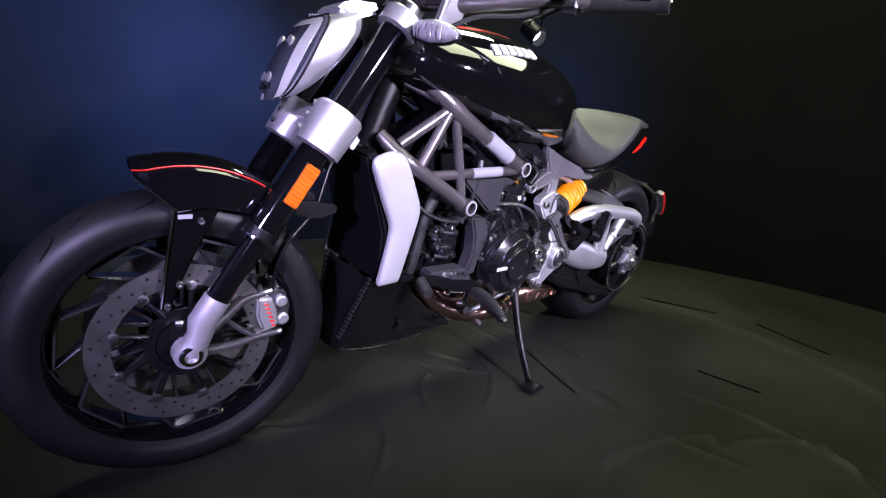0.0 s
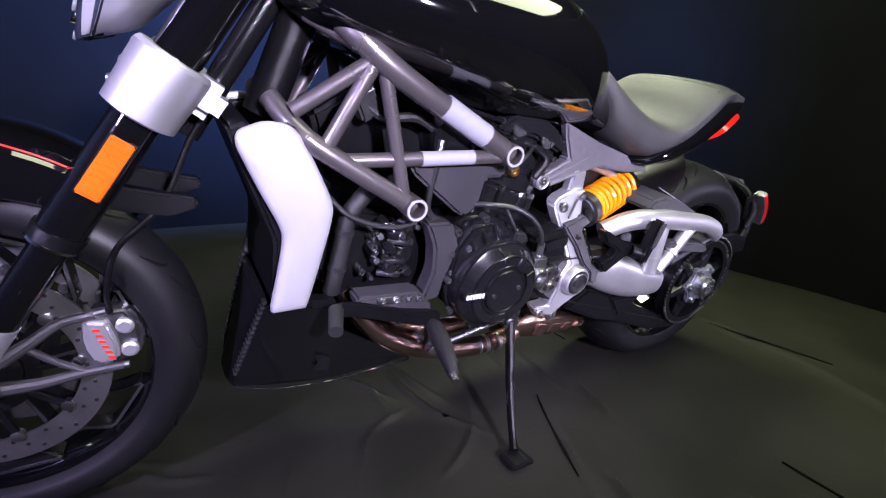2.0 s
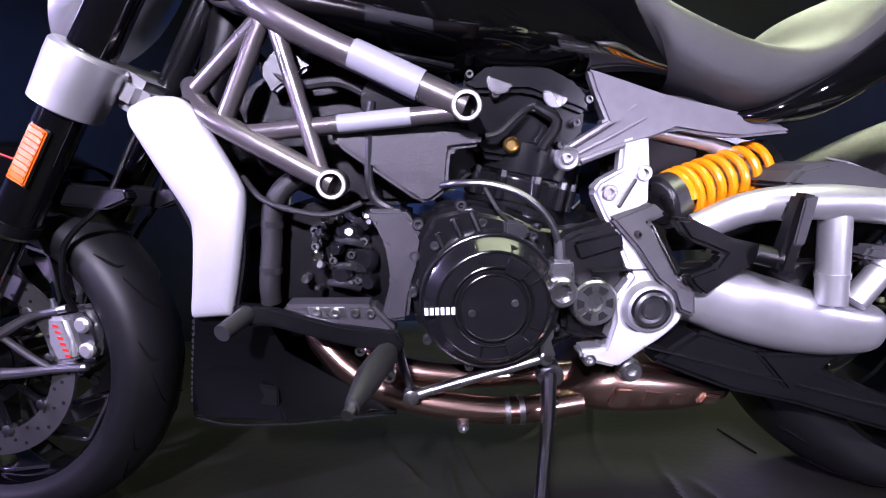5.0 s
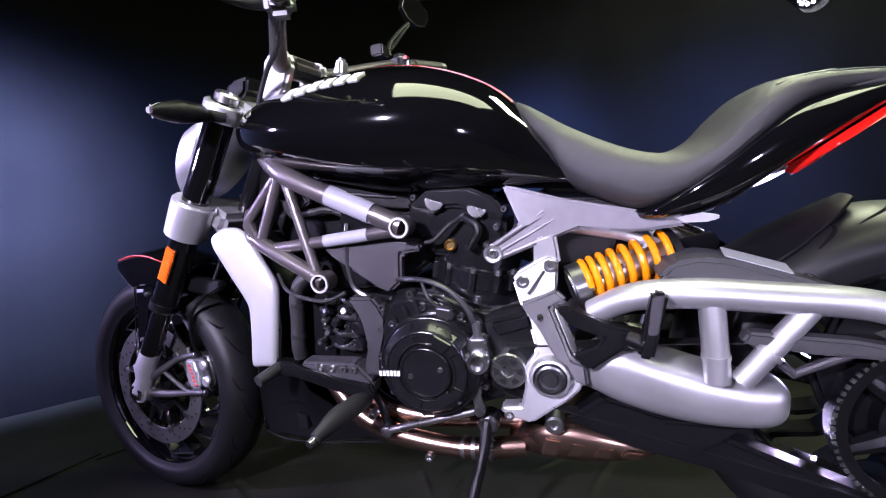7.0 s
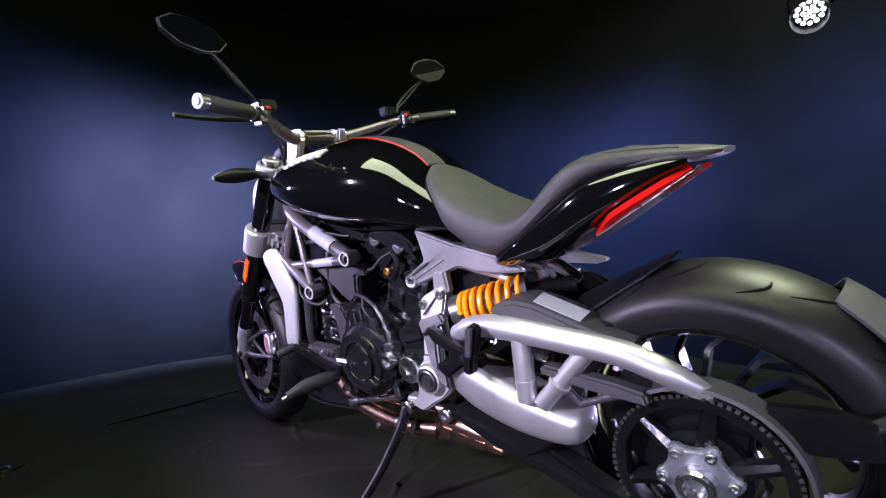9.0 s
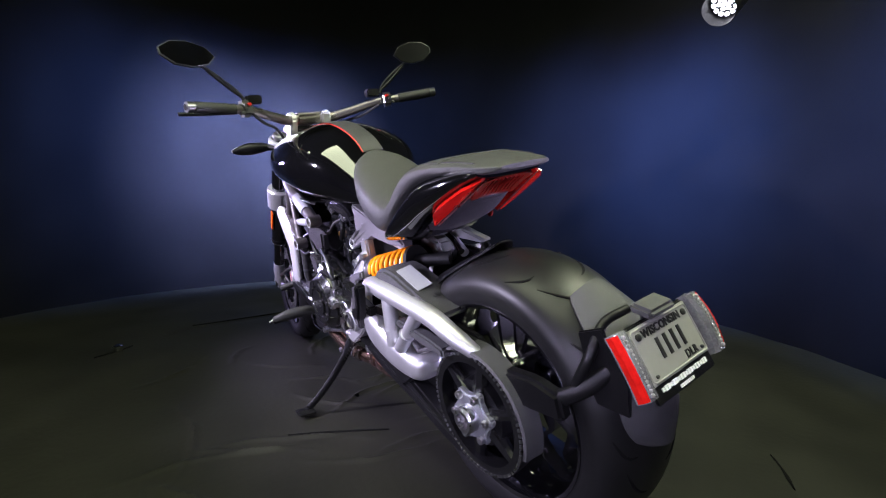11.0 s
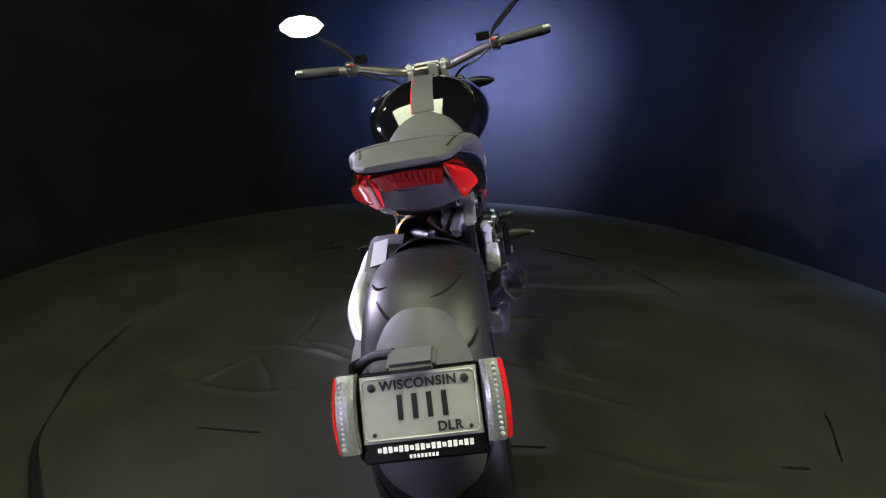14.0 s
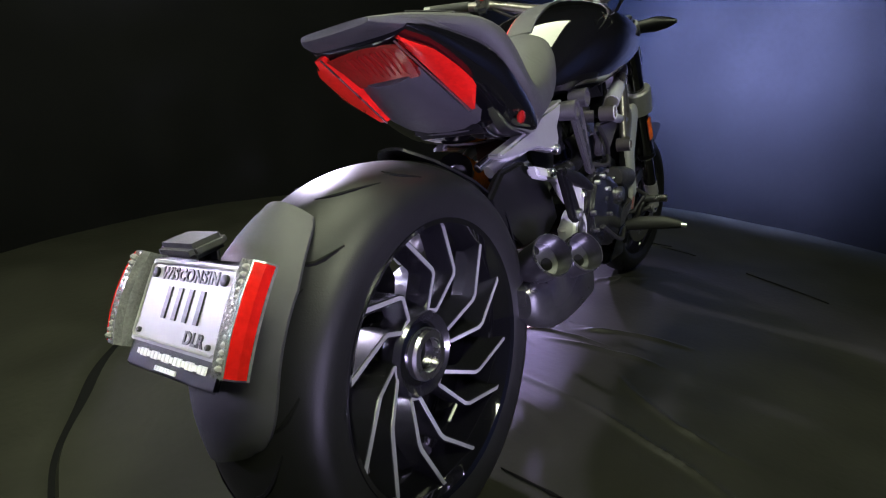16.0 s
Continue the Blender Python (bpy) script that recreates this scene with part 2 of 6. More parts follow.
lathe(bm, [(H, 0.0), (H, 3.4), (H + 0.1, 3.4), (H + 0.1, 0.0)], RC, (0, 0, 1), 48)
tagged(part("ceiling", bm, CEIL), "dark painted ceiling", "ceiling", kind="structure")


def stage_r(a):
    """Radius of the turntable's edge under the sheet, a little uneven."""
    return 1.275 + 0.012 * math.sin(5 * a + 1) + 0.006 * math.sin(11 * a) + 0.004 * math.sin(23 * a)


# long creases in the sheet: two ends and a sideways bow, in metres
CREASES = (((1.03, -0.76), (0.60, -0.67), 0.05), ((0.91, -0.62), (1.09, -0.24), -0.03), ((1.22, -0.98), (1.02, -0.82), 0.03), ((1.25, -0.65), (1.02, -0.80), 0.02), ((0.28, -0.35), (0.45, -0.12), 0.03),
           ((0.55, -0.25), (0.72, -0.05), -0.03), ((0.70, -0.30), (0.90, -0.10), 0.03), ((1.15, -0.40), (1.25, -0.05), 0.03), ((0.05, -0.30), (0.22, -0.42), 0.02), ((1.45, 0.35), (1.55, 0.75), 0.03), ((0.3, -0.75), (0.1, -0.5), 0.03),
           ((1.14, -1.11), (1.23, -0.62), 0.04), ((0.90, -0.67), (1.04, -0.39), 0.02), ((0.96, -0.87), (1.06, -0.42), -0.05), ((1.09, -1.10), (1.25, -0.93), 0.02), ((1.22, 0.08), (1.20, -0.22), 0.02), ((0.78, 0.12), (0.87, -0.22), 0.03), ((0.66, 0.14), (0.70, -0.06), -0.02),
           ((0.14, 0.03), (0.29, -0.09), 0.02), ((0.63, 0.34), (0.72, 0.02), 0.02), ((0.81, 0.28), (0.85, -0.04), 0.02), ((0.94, 0.21), (1.11, 0.50), 0.03), ((1.09, -0.03), (1.27, 0.56), -0.03), ((0.08, 0.10), (0.24, -0.02), 0.02))


def wrinkle(x, y):
    q = Vector((x * 5.0 + 3, y * 5.0, 1.7))
    h = 0.0016 * noise.noise(q) + 0.0022 * noise.noise(q * 0.35)
    for (ax, ay), (bx, by), bow in CREASES:
        dx, dy = bx - ax, by - ay
        ln = math.hypot(dx, dy)
        t = ((x - ax) * dx + (y - ay) * dy) / (ln * ln)
        if -0.15 < t < 1.15:
            wob = 0.010 * noise.noise(Vector((t * 3.1 + ax * 9, ay * 7, 0.3)))
            off = ((x - ax) * dy - (y - ay) * dx) / ln - bow * 4 * t * (1 - t) - wob
            fade = max(0.0, min(1.0, (t + 0.15) * 2.5, (1.15 - t) * 2.5)) * (0.55 + 0.45 * noise.noise(Vector((t * 5, ax * 3, 2.2))))
            h += 0.011 * fade * math.exp(-(off / 0.010) ** 2)
    return h


def torn(a):
    """How far the sheet has parted along the turntable's edge, by direction in degrees."""
    d = (math.degrees(a) + 180) % 360 - 180
    if -112 < d < 10:
        return min(1, (d + 112) / 12, (10 - d) / 10)
    if d > 165 or d < -158:
        return 0.35
    return 0.0


def sheet(name, r_in, r_out, material, label, edge_in, edge_out, rings=150, n=520):
    bm = B()
    vr = []
    for i in range(rings + 1):
        t = i / rings
        row = []
        for k in range(n):
            a = 2 * math.pi * k / n
            ra, rb = (r_in(a) if callable(r_in) else r_in), (r_out(a) if callable(r_out) else r_out)
            r = ra + (rb - ra) * t
            x, y = RC.x + r * math.cos(a), RC.y + r * math.sin(a)
            z = wrinkle(x, y) - 0.004
            g = torn(a)
            if edge_out:
                z = z * min(1, (rb - r) / 0.05 + (1 - g)) + (0.006 * g * max(0, 1 - (rb - r) / 0.03) if i < rings else -0.012 * g)
            if edge_in:
                z -= 0.004 * g * max(0, 1 - (r - ra) / 0.03) + (0.010 * g if i == 0 else 0)
            row.append(bm.verts.new((x, y, z)))
        vr.append(row)
    for a, b in zip(vr, vr[1:]):
        for k in range(n):
            bm.faces.new((a[k], a[(k + 1) % n], b[(k + 1) % n], b[k]))
    return tagged(part(name, bm, material), label, "floor", kind="structure")


floor = sheet("floor", 0.01, stage_r, VINYL, "black wrinkled vinyl sheet on the turntable", False, True)
sheet("floor_outer", lambda a: stage_r(a) + 0.028 * torn(a) * (0.35 + 0.65 * (0.5 + 0.5 * math.sin(9 * a + 2))), CURTAIN + 0.05, VINYL, "black wrinkled vinyl floor round the turntable", True, False, 60)
# floor tears, drawn as near-black slivers in place of their shade
for (x0, y0), (x1, y1), wd in (((-0.14, -0.89), (-0.24, -0.76), 0.02), ((0.05, 0.90), (0.36, 1.05), 0.016), ((1.48, 0.84), (1.48, 0.93), 0.02), ((2.11, -0.05), (2.17, -0.45), 0.022), ((2.165, -0.6), (2.0, -0.9), 0.018), ((-0.44, 0.06), (-0.40, 0.23), 0.016), ((-0.28, 0.45), (-0.10, 0.75), 0.022), ((-0.45, -0.46), (-0.48, 0.10), 0.02), ((1.23, 1.12), (1.45, 1.04), 0.014), ((1.42, -0.79), (1.43, -0.62), 0.012), ((1.44, 0.08), (1.44, 0.22), 0.016), ((0.96, -0.42), (1.10, -0.15), 0.012), ((1.87, 0.73), (1.98, 0.60), 0.014)):
    bm = B()
    dx, dy = x1 - x0, y1 - y0
    ln = math.hypot(dx, dy)
    rows = []
    for k in range(9):
        t = k / 8
        w = wd * 0.5 * math.sin(math.pi * t) * (0.8 + 0.4 * math.sin(7 * t + x0))
        cx, cy = x0 + dx * t, y0 + dy * t + 0.012 * math.sin(3 * t + y0)
        z = wrinkle(cx, cy)
        rows.append([Vector((cx - dy / ln * w, cy + dx / ln * w, z - 0.002)), Vector((cx, cy, z + 0.001)), Vector((cx + dy / ln * w, cy - dx / ln * w, z - 0.002)), Vector((cx, cy, z - 0.006))])
    skin(bm, rows)
    part("sheet_tear_shade", bm, CLOTH_GAP_SHADE, floor)
# underlay set high and near-black, so shade is painted into the gaps
slab("floor_base", (-3, -4, -0.12), (4.6, 3.8, -0.016), CLOTH_GAP_SHADE, "underlay slab, near-black to put shade in the gaps", "floor")

# ---------------------------------------------------------------- the motorcycle
moto = new("motorcycle")
moto.matrix_world = LEAN
tagged(moto, "black and silver cruiser motorcycle leaning on its side stand", "motorcycle")
moto.empty_display_size = 0.2


def ring_xz(x, half, z0, z1, n=28, p=2.4, belly=0.5, lean=0.0):
    """A rounded section across the bike at x: superellipse between z0 and z1, widest at belly."""
    out = []
    zm = z0 + (z1 - z0) * belly
    for k in range(n):
        a = 2 * math.pi * k / n
        c, s = math.cos(a), math.sin(a)
        y = half * math.copysign(abs(c) ** (2 / p), c)
        h = (z1 - zm) if s > 0 else (zm - z0)
        z = zm + h * math.copysign(abs(s) ** (2 / p), s)
        out.append(Vector((x + lean * (z - zm), y, z)))
    return out


def loft(bm, rows, n=28):
    """rows: x, half width, z bottom, z top, power, belly, lean; smoothed along x."""
    cols = list(zip(*rows))
    m = len(rows)
    fine = []
    k = 5
    for i in range((m - 1) * k + 1):
        u = i / k
        j = min(int(u), m - 2)
        t = u - j
        v = []
        for c in cols:
            a, b, cc, d = c[max(j - 1, 0)], c[j], c[j + 1], c[min(j + 2, m - 1)]
            v.append(0.5 * (2 * b + (cc - a) * t + (2 * a - 5 * b + 4 * cc - d) * t * t + (3 * b - a - 3 * cc + d) * t ** 3))
        fine.append(v)
    return skin(bm, [ring_xz(v[0], max(v[1], 0.004), v[2], v[3], n, v[4], v[5], v[6]) for v in fine])

# -- wheels
FW, RW = Vector((0.012, 0, 0.300)), Vector((1.615, 0, 0.324))
Y = (0, 1, 0)


def tyre_profile(R, half, rim, crown, bead):
    """Half section from bead to bead: round crown that runs over into short bulging side walls."""
    prof = []
    for k in range(25):
        a = math.pi * (k / 24 - 0.5)
        prof.append((half * math.sin(a), R - crown * (1 - math.cos(a))))
    low = R - crown
    wall = [(half * 0.992, rim + (low - rim) * 0.72), (half * 0.965, rim + (low - rim) * 0.42), (bead + 0.007, rim + 0.006), (bead + 0.003, rim - 0.001), (bead, rim - 0.008)]
    return [(-y, r) for y, r in wall[::-1]] + prof + wall + [(-wall[-1][0], wall[-1][1])]


def polar(c, r, deg, y):
    return Vector((c.x + r * math.cos(radians(deg)), y, c.z + r * math.sin(radians(deg))))


def grooves(c, R, half, crown, count, parent, w=0.0028):
    """Slanting tread cuts: near-black strips set into the rubber, in place of shade."""
    for i in range(count):
        for side in (-1, 1):
            bm = B()
            pts = []
            base = 360 / count * (i + (0.5 if side > 0 else 0))
            for k in range(7):
                u = k / 6
                a = math.radians(90) * ((0.12 if i % 2 else 0.34) + (0.36 if i % 2 else 0.30) * u)
                r = R - crown * (1 - math.cos(a)) - w * 0.45
                pts.append(polar(c, r, base + (13 if i % 2 else 8) * u - 3 * math.sin(u * 3), half * math.sin(a) * side))
            tube(bm, pts, [w * 0.5, w, w, w * 0.5], 6)
            part("tread_groove", bm, RECESS_SHADE, parent)


# front wheel
bm = B()
lathe(bm, [(-0.045, 0.234), (-0.052, 0.228), (-0.048, 0.218), (-0.02, 0.206), (0.02, 0.206), (0.048, 0.218), (0.052, 0.228), (0.045, 0.234), (0.02, 0.218), (-0.02, 0.218), (-0.045, 0.234)], FW, Y, 64)
front_wheel = part("front_wheel", bm, GLOSS, moto, "black cast front wheel with machined spokes")
part("tyre", lathe(B(), tyre_profile(0.299, 0.062, 0.229, 0.046, 0.050), FW, Y, 96), RUBBER, front_wheel, "black road tyre")
part("hub", lathe(B(), [(-0.06, 0.03), (-0.055, 0.05), (-0.02, 0.042), (0.02, 0.042), (0.055, 0.05), (0.06, 0.03)], FW, Y, 32), ENGINE, front_wheel)
LOOP = [(0.32, 33), (0.72, 33), (0.985, 13), (0.985, -14), (0.64, 14), (0.32, 24)]


def ribbon(pts, width, depth, side):
    """A closed flat band along a loop in the wheel's plane, drawn inwards by depth."""
    m = len(pts)
    mid = sum(pts, Vector()) / m
    rings = []
    for i, p in enumerate(pts):
        t = (pts[(i + 1) % m] - pts[i - 1]).normalized()
        e = t.cross(Vector((0, 1, 0))).normalized()
        if e.dot(p - mid) < 0:
            e = -e
        d = Vector((0, -depth * side, 0))
        rings.append([p + e * width, p - e * width, p - e * width + d, p + e * width + d])
    return skin(B(), rings, False, True)


def spoke_set(c, rim, parent, y_in, y_out, start, side, thick, edge, face):
    """Seven kneed spoke loops: deep black bands with a bright machined face."""
    for i in range(7):
        a0 = start + i * 360 / 7
        key = [polar(c, r * rim, a0 + d * side, (y_in + (y_out - y_in) * r) * side) for r, d in LOOP]
        ps = []
        for p, q in zip(key, key[1:] + key[:1]):
            ps += [p.lerp(q, 0.06), p.lerp(q, 0.5), p.lerp(q, 0.94)]
        part("spoke", ribbon(ps, edge * 1.15, thick, side), COVER, parent, "black kneed spoke")
        part("spoke_edge", ribbon([p + Vector((0, 0.0015 * side, 0)) for p in ps], edge * 0.8, 0.003, side), face, parent, "machined spoke edge")


spoke_set(FW, 0.212, front_wheel, 0.018, 0.030, 20, -1, 0.030, 0.0030, DARKSTEEL)
for side in (-1, 1):
    yd = 0.054 * side
    bm = B()
    lathe(bm, [(-0.0025, 0.122), (-0.0025, 0.163), (0.0025, 0.163), (0.0025, 0.122), (-0.0025, 0.122)], (FW.x, yd, FW.z), Y, 72)
    part("brake_disc", bm, DISC, front_wheel, "drilled steel brake disc")
    bm = B()
    lathe(bm, [(-0.003, 0.052), (-0.003, 0.072), (0.003, 0.072), (0.003, 0.052), (-0.003, 0.052)], (FW.x, yd * 0.94, FW.z), Y, 40)
    part("disc_carrier", bm, ENGINE, front_wheel)
    for k in range(9):
        part("carrier_arm", tube(B(), [polar(FW, 0.066, k * 40, yd * 0.95), polar(FW, 0.118, k * 40 + 4, yd)], 0.006, 8), ENGINE, front_wheel)
    for k in range(9):
        part("disc_bobbin", lathe(B(), [(-0.006, 0.009), (0.006, 0.009), (0.007, 0.006), (0.007, 0.0)], polar(FW, 0.121, k * 40 + 4, yd), (0, side, 0), 16), STEEL, front_wheel)
    if side < 0:
        for k in range(54):
            rr = (0.130, 0.141, 0.152)[k % 3]
            # black dot on the face, painted in place of the hole's shade
            part("disc_hole", lathe(B(), [(0, 0.0032), (0.0006, 0.0032), (0.0006, 0.0)], polar(FW, rr, k * 360 / 54, yd - 0.0026), (0, -1, 0), 8), INK_AND_SHADE, front_wheel)
grooves(FW, 0.299, 0.062, 0.046, 22, front_wheel, 0.0030)
part("front_axle", lathe(B(), [(-0.104, 0.0), (-0.104, 0.011), (-0.121, 0.0125), (-0.121, 0.018), (-0.117, 0.021), (-0.09, 0.021), (0.09, 0.021), (0.112, 0.020), (0.112, 0.012)], FW, Y, 32), CHROME, front_wheel, "hollow polished axle")

# rear wheel
bm = B()
lathe(bm, [(-0.1, 0.236), (-0.112, 0.230), (-0.108, 0.222), (-0.09, 0.212), (-0.05, 0.202), (0.06, 0.202), (0.092, 0.214), (0.108, 0.222), (0.112, 0.230), (0.1, 0.236), (0.05, 0.218), (-0.05, 0.218), (-0.1, 0.236)], RW, Y, 80)
rear_wheel = part("rear_wheel", bm, GLOSS, moto, "black rear wheel with machined edge lines")
part("tyre", lathe(B(), tyre_profile(0.326, 0.120, 0.234, 0.060, 0.108), RW, Y, 112), RUBBER, rear_wheel, "wide black rear tyre")
part("hub", lathe(B(), [(-0.1, 0.05), (-0.05, 0.06), (0.03, 0.06), (0.05, 0.055), (0.055, 0.045)], RW, Y, 40), GLOSS, rear_wheel)
part("wheel_nut", lathe(B(), [(0.045, 0.045), (0.066, 0.045), (0.071, 0.041), (0.071, 0.029), (0.03, 0.026), (0.02, 0.0)], RW, Y, 32), STEEL, rear_wheel, "large steel wheel nut")
# six kneed loops on the open side
REAR_LOOP = ((0.222, 0, 0.097), (0.227, 13, 0.098), (0.222, 26, 0.097), (0.145, 48, 0.085), (0.077, 55, 0.056), (0.073, 37, 0.055), (0.143, 23, 0.085))
for k in range(6):
    key = [polar(RW, r, 74 + 60 * k + d, y) for r, d, y in REAR_LOOP]
    ps = []
    for p, q in zip(key, key[1:] + key[:1]):
        ps += [p.lerp(q, 0.07), p.lerp(q, 0.5), p.lerp(q, 0.93)]
    part("spoke", ribbon(ps, 0.0052, 0.048, 1), COVER, rear_wheel, "black kneed spoke")
    part("spoke_edge", ribbon([p + Vector((0, 0.0015, 0)) for p in ps], 0.0033, 0.003, 1), SILVER, rear_wheel, "machined spoke edge")
part("spoke_web", lathe(B(), [(0.045, 0.05), (0.062, 0.07), (0.052, 0.078), (0.03, 0.078), (0.03, 0.05), (0.045, 0.05)], RW, Y, 48), COVER, rear_wheel)
grooves(RW, 0.326, 0.120, 0.060, 20, rear_wheel, 0.0040)

# rear belt pulley
PY = -0.157
bm = B()
lathe(bm, [(-0.018, 0.119), (-0.018, 0.137), (0.018, 0.137), (0.018, 0.119), (-0.018, 0.119)], (RW.x, PY, RW.z), Y, 72)
pulley = part("rear_pulley", bm, ENGINE, moto, "toothed black belt pulley")
for k in range(72):
    bm = B()
    c = polar(RW, 0.138, k * 5, PY - 0.018)
    box(bm, c, (0.006, 0.004, 0.0065), Matrix.Rotation(-radians(k * 5), 4, "Y"), 0)
    part("tooth", bm, STEEL, pulley)
for k in range(6):
    part("pulley_spoke", tube(B(), [polar(RW, 0.05, k * 60 + 20, PY), polar(RW, 0.123, k * 60 + 20, PY)], [0.020, 0.012], 8), ENGINE, pulley)
bm = B()
pts = []
for k in range(30):
    r = 0.066 if (k % 5) in (0, 1) else 0.052
    pts.append((RW.x + r * math.cos(k * math.pi / 15), RW.z + r * math.sin(k * math.pi / 15)))
prism(bm, pts, PY - 0.03, PY - 0.012, 0.004)
part("pulley_carrier", bm, CASTSTEEL, pulley, "grey steel pulley carrier")
part("axle_end", lathe(B(), [(0, 0.03), (0.02, 0.03), (0.026, 0.026), (0.026, 0.018), (0.005, 0.017), (0.004, 0.0)], (RW.x, PY - 0.03, RW.z), (0, -1, 0), 28), STEEL, pulley)
for k in range(6):
    part("bolt", bolt_head(B(), polar(RW, 0.052, k * 60 + 6, PY - 0.032), (0, -1, 0), 0.009, 0.007), STEEL, pulley)

# -- tank, seat, tail
TANK = [(0.405, 0.03, 0.885, 0.925, 2.2, 0.5, 0), (0.44, 0.110, 0.850, 0.955, 2.3, 0.5, 0), (0.52, 0.168, 0.812, 0.985, 2.0, 0.5, 0), (0.64, 0.206, 0.775, 1.002, 1.92, 0.48, 0),
        (0.77, 0.214, 0.742, 1.005, 1.95, 0.50, 0), (0.88, 0.203, 0.738, 0.980, 2.25, 0.52, 0), (0.98, 0.168, 0.735, 0.930, 2.6, 0.54, 0), (1.05, 0.124, 0.728, 0.860, 2.6, 0.5, 0), (1.10, 0.104, 0.722, 0.808, 2.5, 0.5, 0), (1.14, 0.088, 0.715, 0.775, 2.5, 0.5, 0)]


def tank_row(x):
    """The tank's section at x, on the same smooth curve as its skin."""
    for j, (p, q) in enumerate(zip(TANK, TANK[1:])):
        if p[0] <= x <= q[0]:
            lo, hi = 0.0, 1.0
            for _ in range(22):
                t = (lo + hi) / 2
                v = []
                for c in zip(*TANK):
                    a, b, cc, d = c[max(j - 1, 0)], c[j], c[j + 1], c[min(j + 2, len(c) - 1)]
                    v.append(0.5 * (2 * b + (cc - a) * t + (2 * a - 5 * b + 4 * cc - d) * t * t + (3 * b - a - 3 * cc + d) * t ** 3))
                lo, hi = (t, hi) if v[0] < x else (lo, t)
            return v
    return TANK[-1]


def tank_top(x, y):
    """A place on the tank's upper skin."""
    v = tank_row(x)
    zm = v[2] + (v[3] - v[2]) * v[5]
    c = min(0.999, abs(y) / v[1]) ** v[4]
    return Vector((x, y, zm + (v[3] - zm) * (1 - c) ** (1 / v[4])))


tank = part("fuel_tank", loft(B(), TANK, 40), GLOSS, moto, "glossy black teardrop fuel tank")
rows = []
for k in range(25):
    x = 0.50 + k * 0.0215
    top = [tank_top(x, 0.034 * u) + Vector((0, 0, 0.0035)) for u in (-1, -0.5, 0, 0.5, 1)]
    low = [p - Vector((0, 0, 0.006)) for p in top[::-1]]
    rows.append(top + low)
part("tank_strip", skin(B(), rows), GREYP, tank, "matt grey strip along the tank")
part("red_line", tube(B(), [tank_top(0.50 + k * 0.0215, -0.0365) + Vector((0, 0, 0.0)) for k in range(25)], 0.0022, 6), RED, tank, "thin red line beside the strip")
for k in range(6):
    # slanted white bars along the upper flank of the tank
    x = 0.600 + 0.0275 * k
    y = -0.152 + 0.0012 * k
    cs = [tank_top(x + dx, y + dy) for dx, dy in ((0.004, 0.013), (0.024, 0.013), (0.018, -0.013), (-0.002, -0.013))]
    out = (cs[1] - cs[0]).cross(cs[3] - cs[0]).normalized()
    out = out if out.z > 0 else -out
    part("letter_bar", skin(B(), [[c - out * 0.004 for c in cs], [c + out * 0.0035 for c in cs]]), WHITE, tank, "white lettering bar")
part("tank_seam", tube(B(), [(0.50, -0.115, 0.825), (0.58, -0.135, 0.795), (0.66, -0.145, 0.768), (0.75, -0.14, 0.750), (0.79, -0.13, 0.743)], 0.004, 8, 4), SATIN, tank)
part("filler_cap", lathe(B(), [(-0.01, 0.03), (0.004, 0.03), (0.006, 0.026), (0.006, 0)], tank_top(0.62, 0.0) + Vector((0, 0, 0.003)), (0.05, 0, 1), 32), SATIN, tank)
bm = B()
SEATROWS = [(1.022, 0.045, 0.858, 0.899, 2.4, 0.4, 0), (1.045, 0.085, 0.832, 0.886, 2.6, 0.4, 0), (1.08, 0.112, 0.786, 0.862, 2.8, 0.45, 0), (1.11, 0.126, 0.730, 0.841, 3.0, 0.5, 0), (1.17, 0.138, 0.694, 0.807, 3.2, 0.5, 0), (1.23, 0.146, 0.675, 0.780, 3.3, 0.55, 0),
            (1.285, 0.154, 0.694, 0.770, 3.3, 0.55, 0), (1.335, 0.160, 0.722, 0.789, 3.2, 0.55, 0), (1.38, 0.161, 0.757, 0.832, 3.2, 0.5, 0), (1.42, 0.157, 0.787, 0.861, 3.0, 0.5, 0), (1.47, 0.142, 0.817, 0.870, 2.8, 0.5, 0), (1.54, 0.117, 0.828, 0.867, 2.6, 0.5, 0), (1.60, 0.104, 0.832, 0.859, 2.6, 0.5, 0), (1.635, 0.088, 0.836, 0.852, 2.8, 0.5, 0), (1.647, 0.07, 0.838, 0.848, 2.8, 0.5, 0)]
loft(bm, SEATROWS, 36)
seat = part("seat", bm, SEAT, moto, "black vinyl solo seat with raised back")


def seat_row(x):
    for a, b in zip(SEATROWS, SEATROWS[1:]):
        if a[0] <= x <= b[0]:
            t = (x - a[0]) / (b[0] - a[0])
            return [p + (q - p) * t for p, q in zip(a, b)]
    return SEATROWS[-1]


def seat_top(x, f):
    v = seat_row(x)
    zm = v[2] + (v[3] - v[2]) * v[5]
    return Vector((x, v[1] * f, zm + (v[3] - zm) * (1 - abs(f) ** v[4]) ** (1 / v[4]) + 0.0008))


part("seam", tube(B(), [seat_top(1.40 + 0.004 * abs(j) + 0.03 * (1 - abs(j) / 9), j / 10) for j in range(-9, 10)], 0.0022, 6), INK_AND_SHADE, seat, "stitched seam")
for s in (-1, 1):
    part("seam", tube(B(), [seat_top(1.42 + 0.016 * j, 0.84 * s) for j in range(12)], 0.0018, 6), INK_AND_SHADE, seat)
part("seat_band", tube(B(), [seat_top(1.505, j / 10) for j in range(-9, 10)], 0.0026, 6), GREYP, seat)
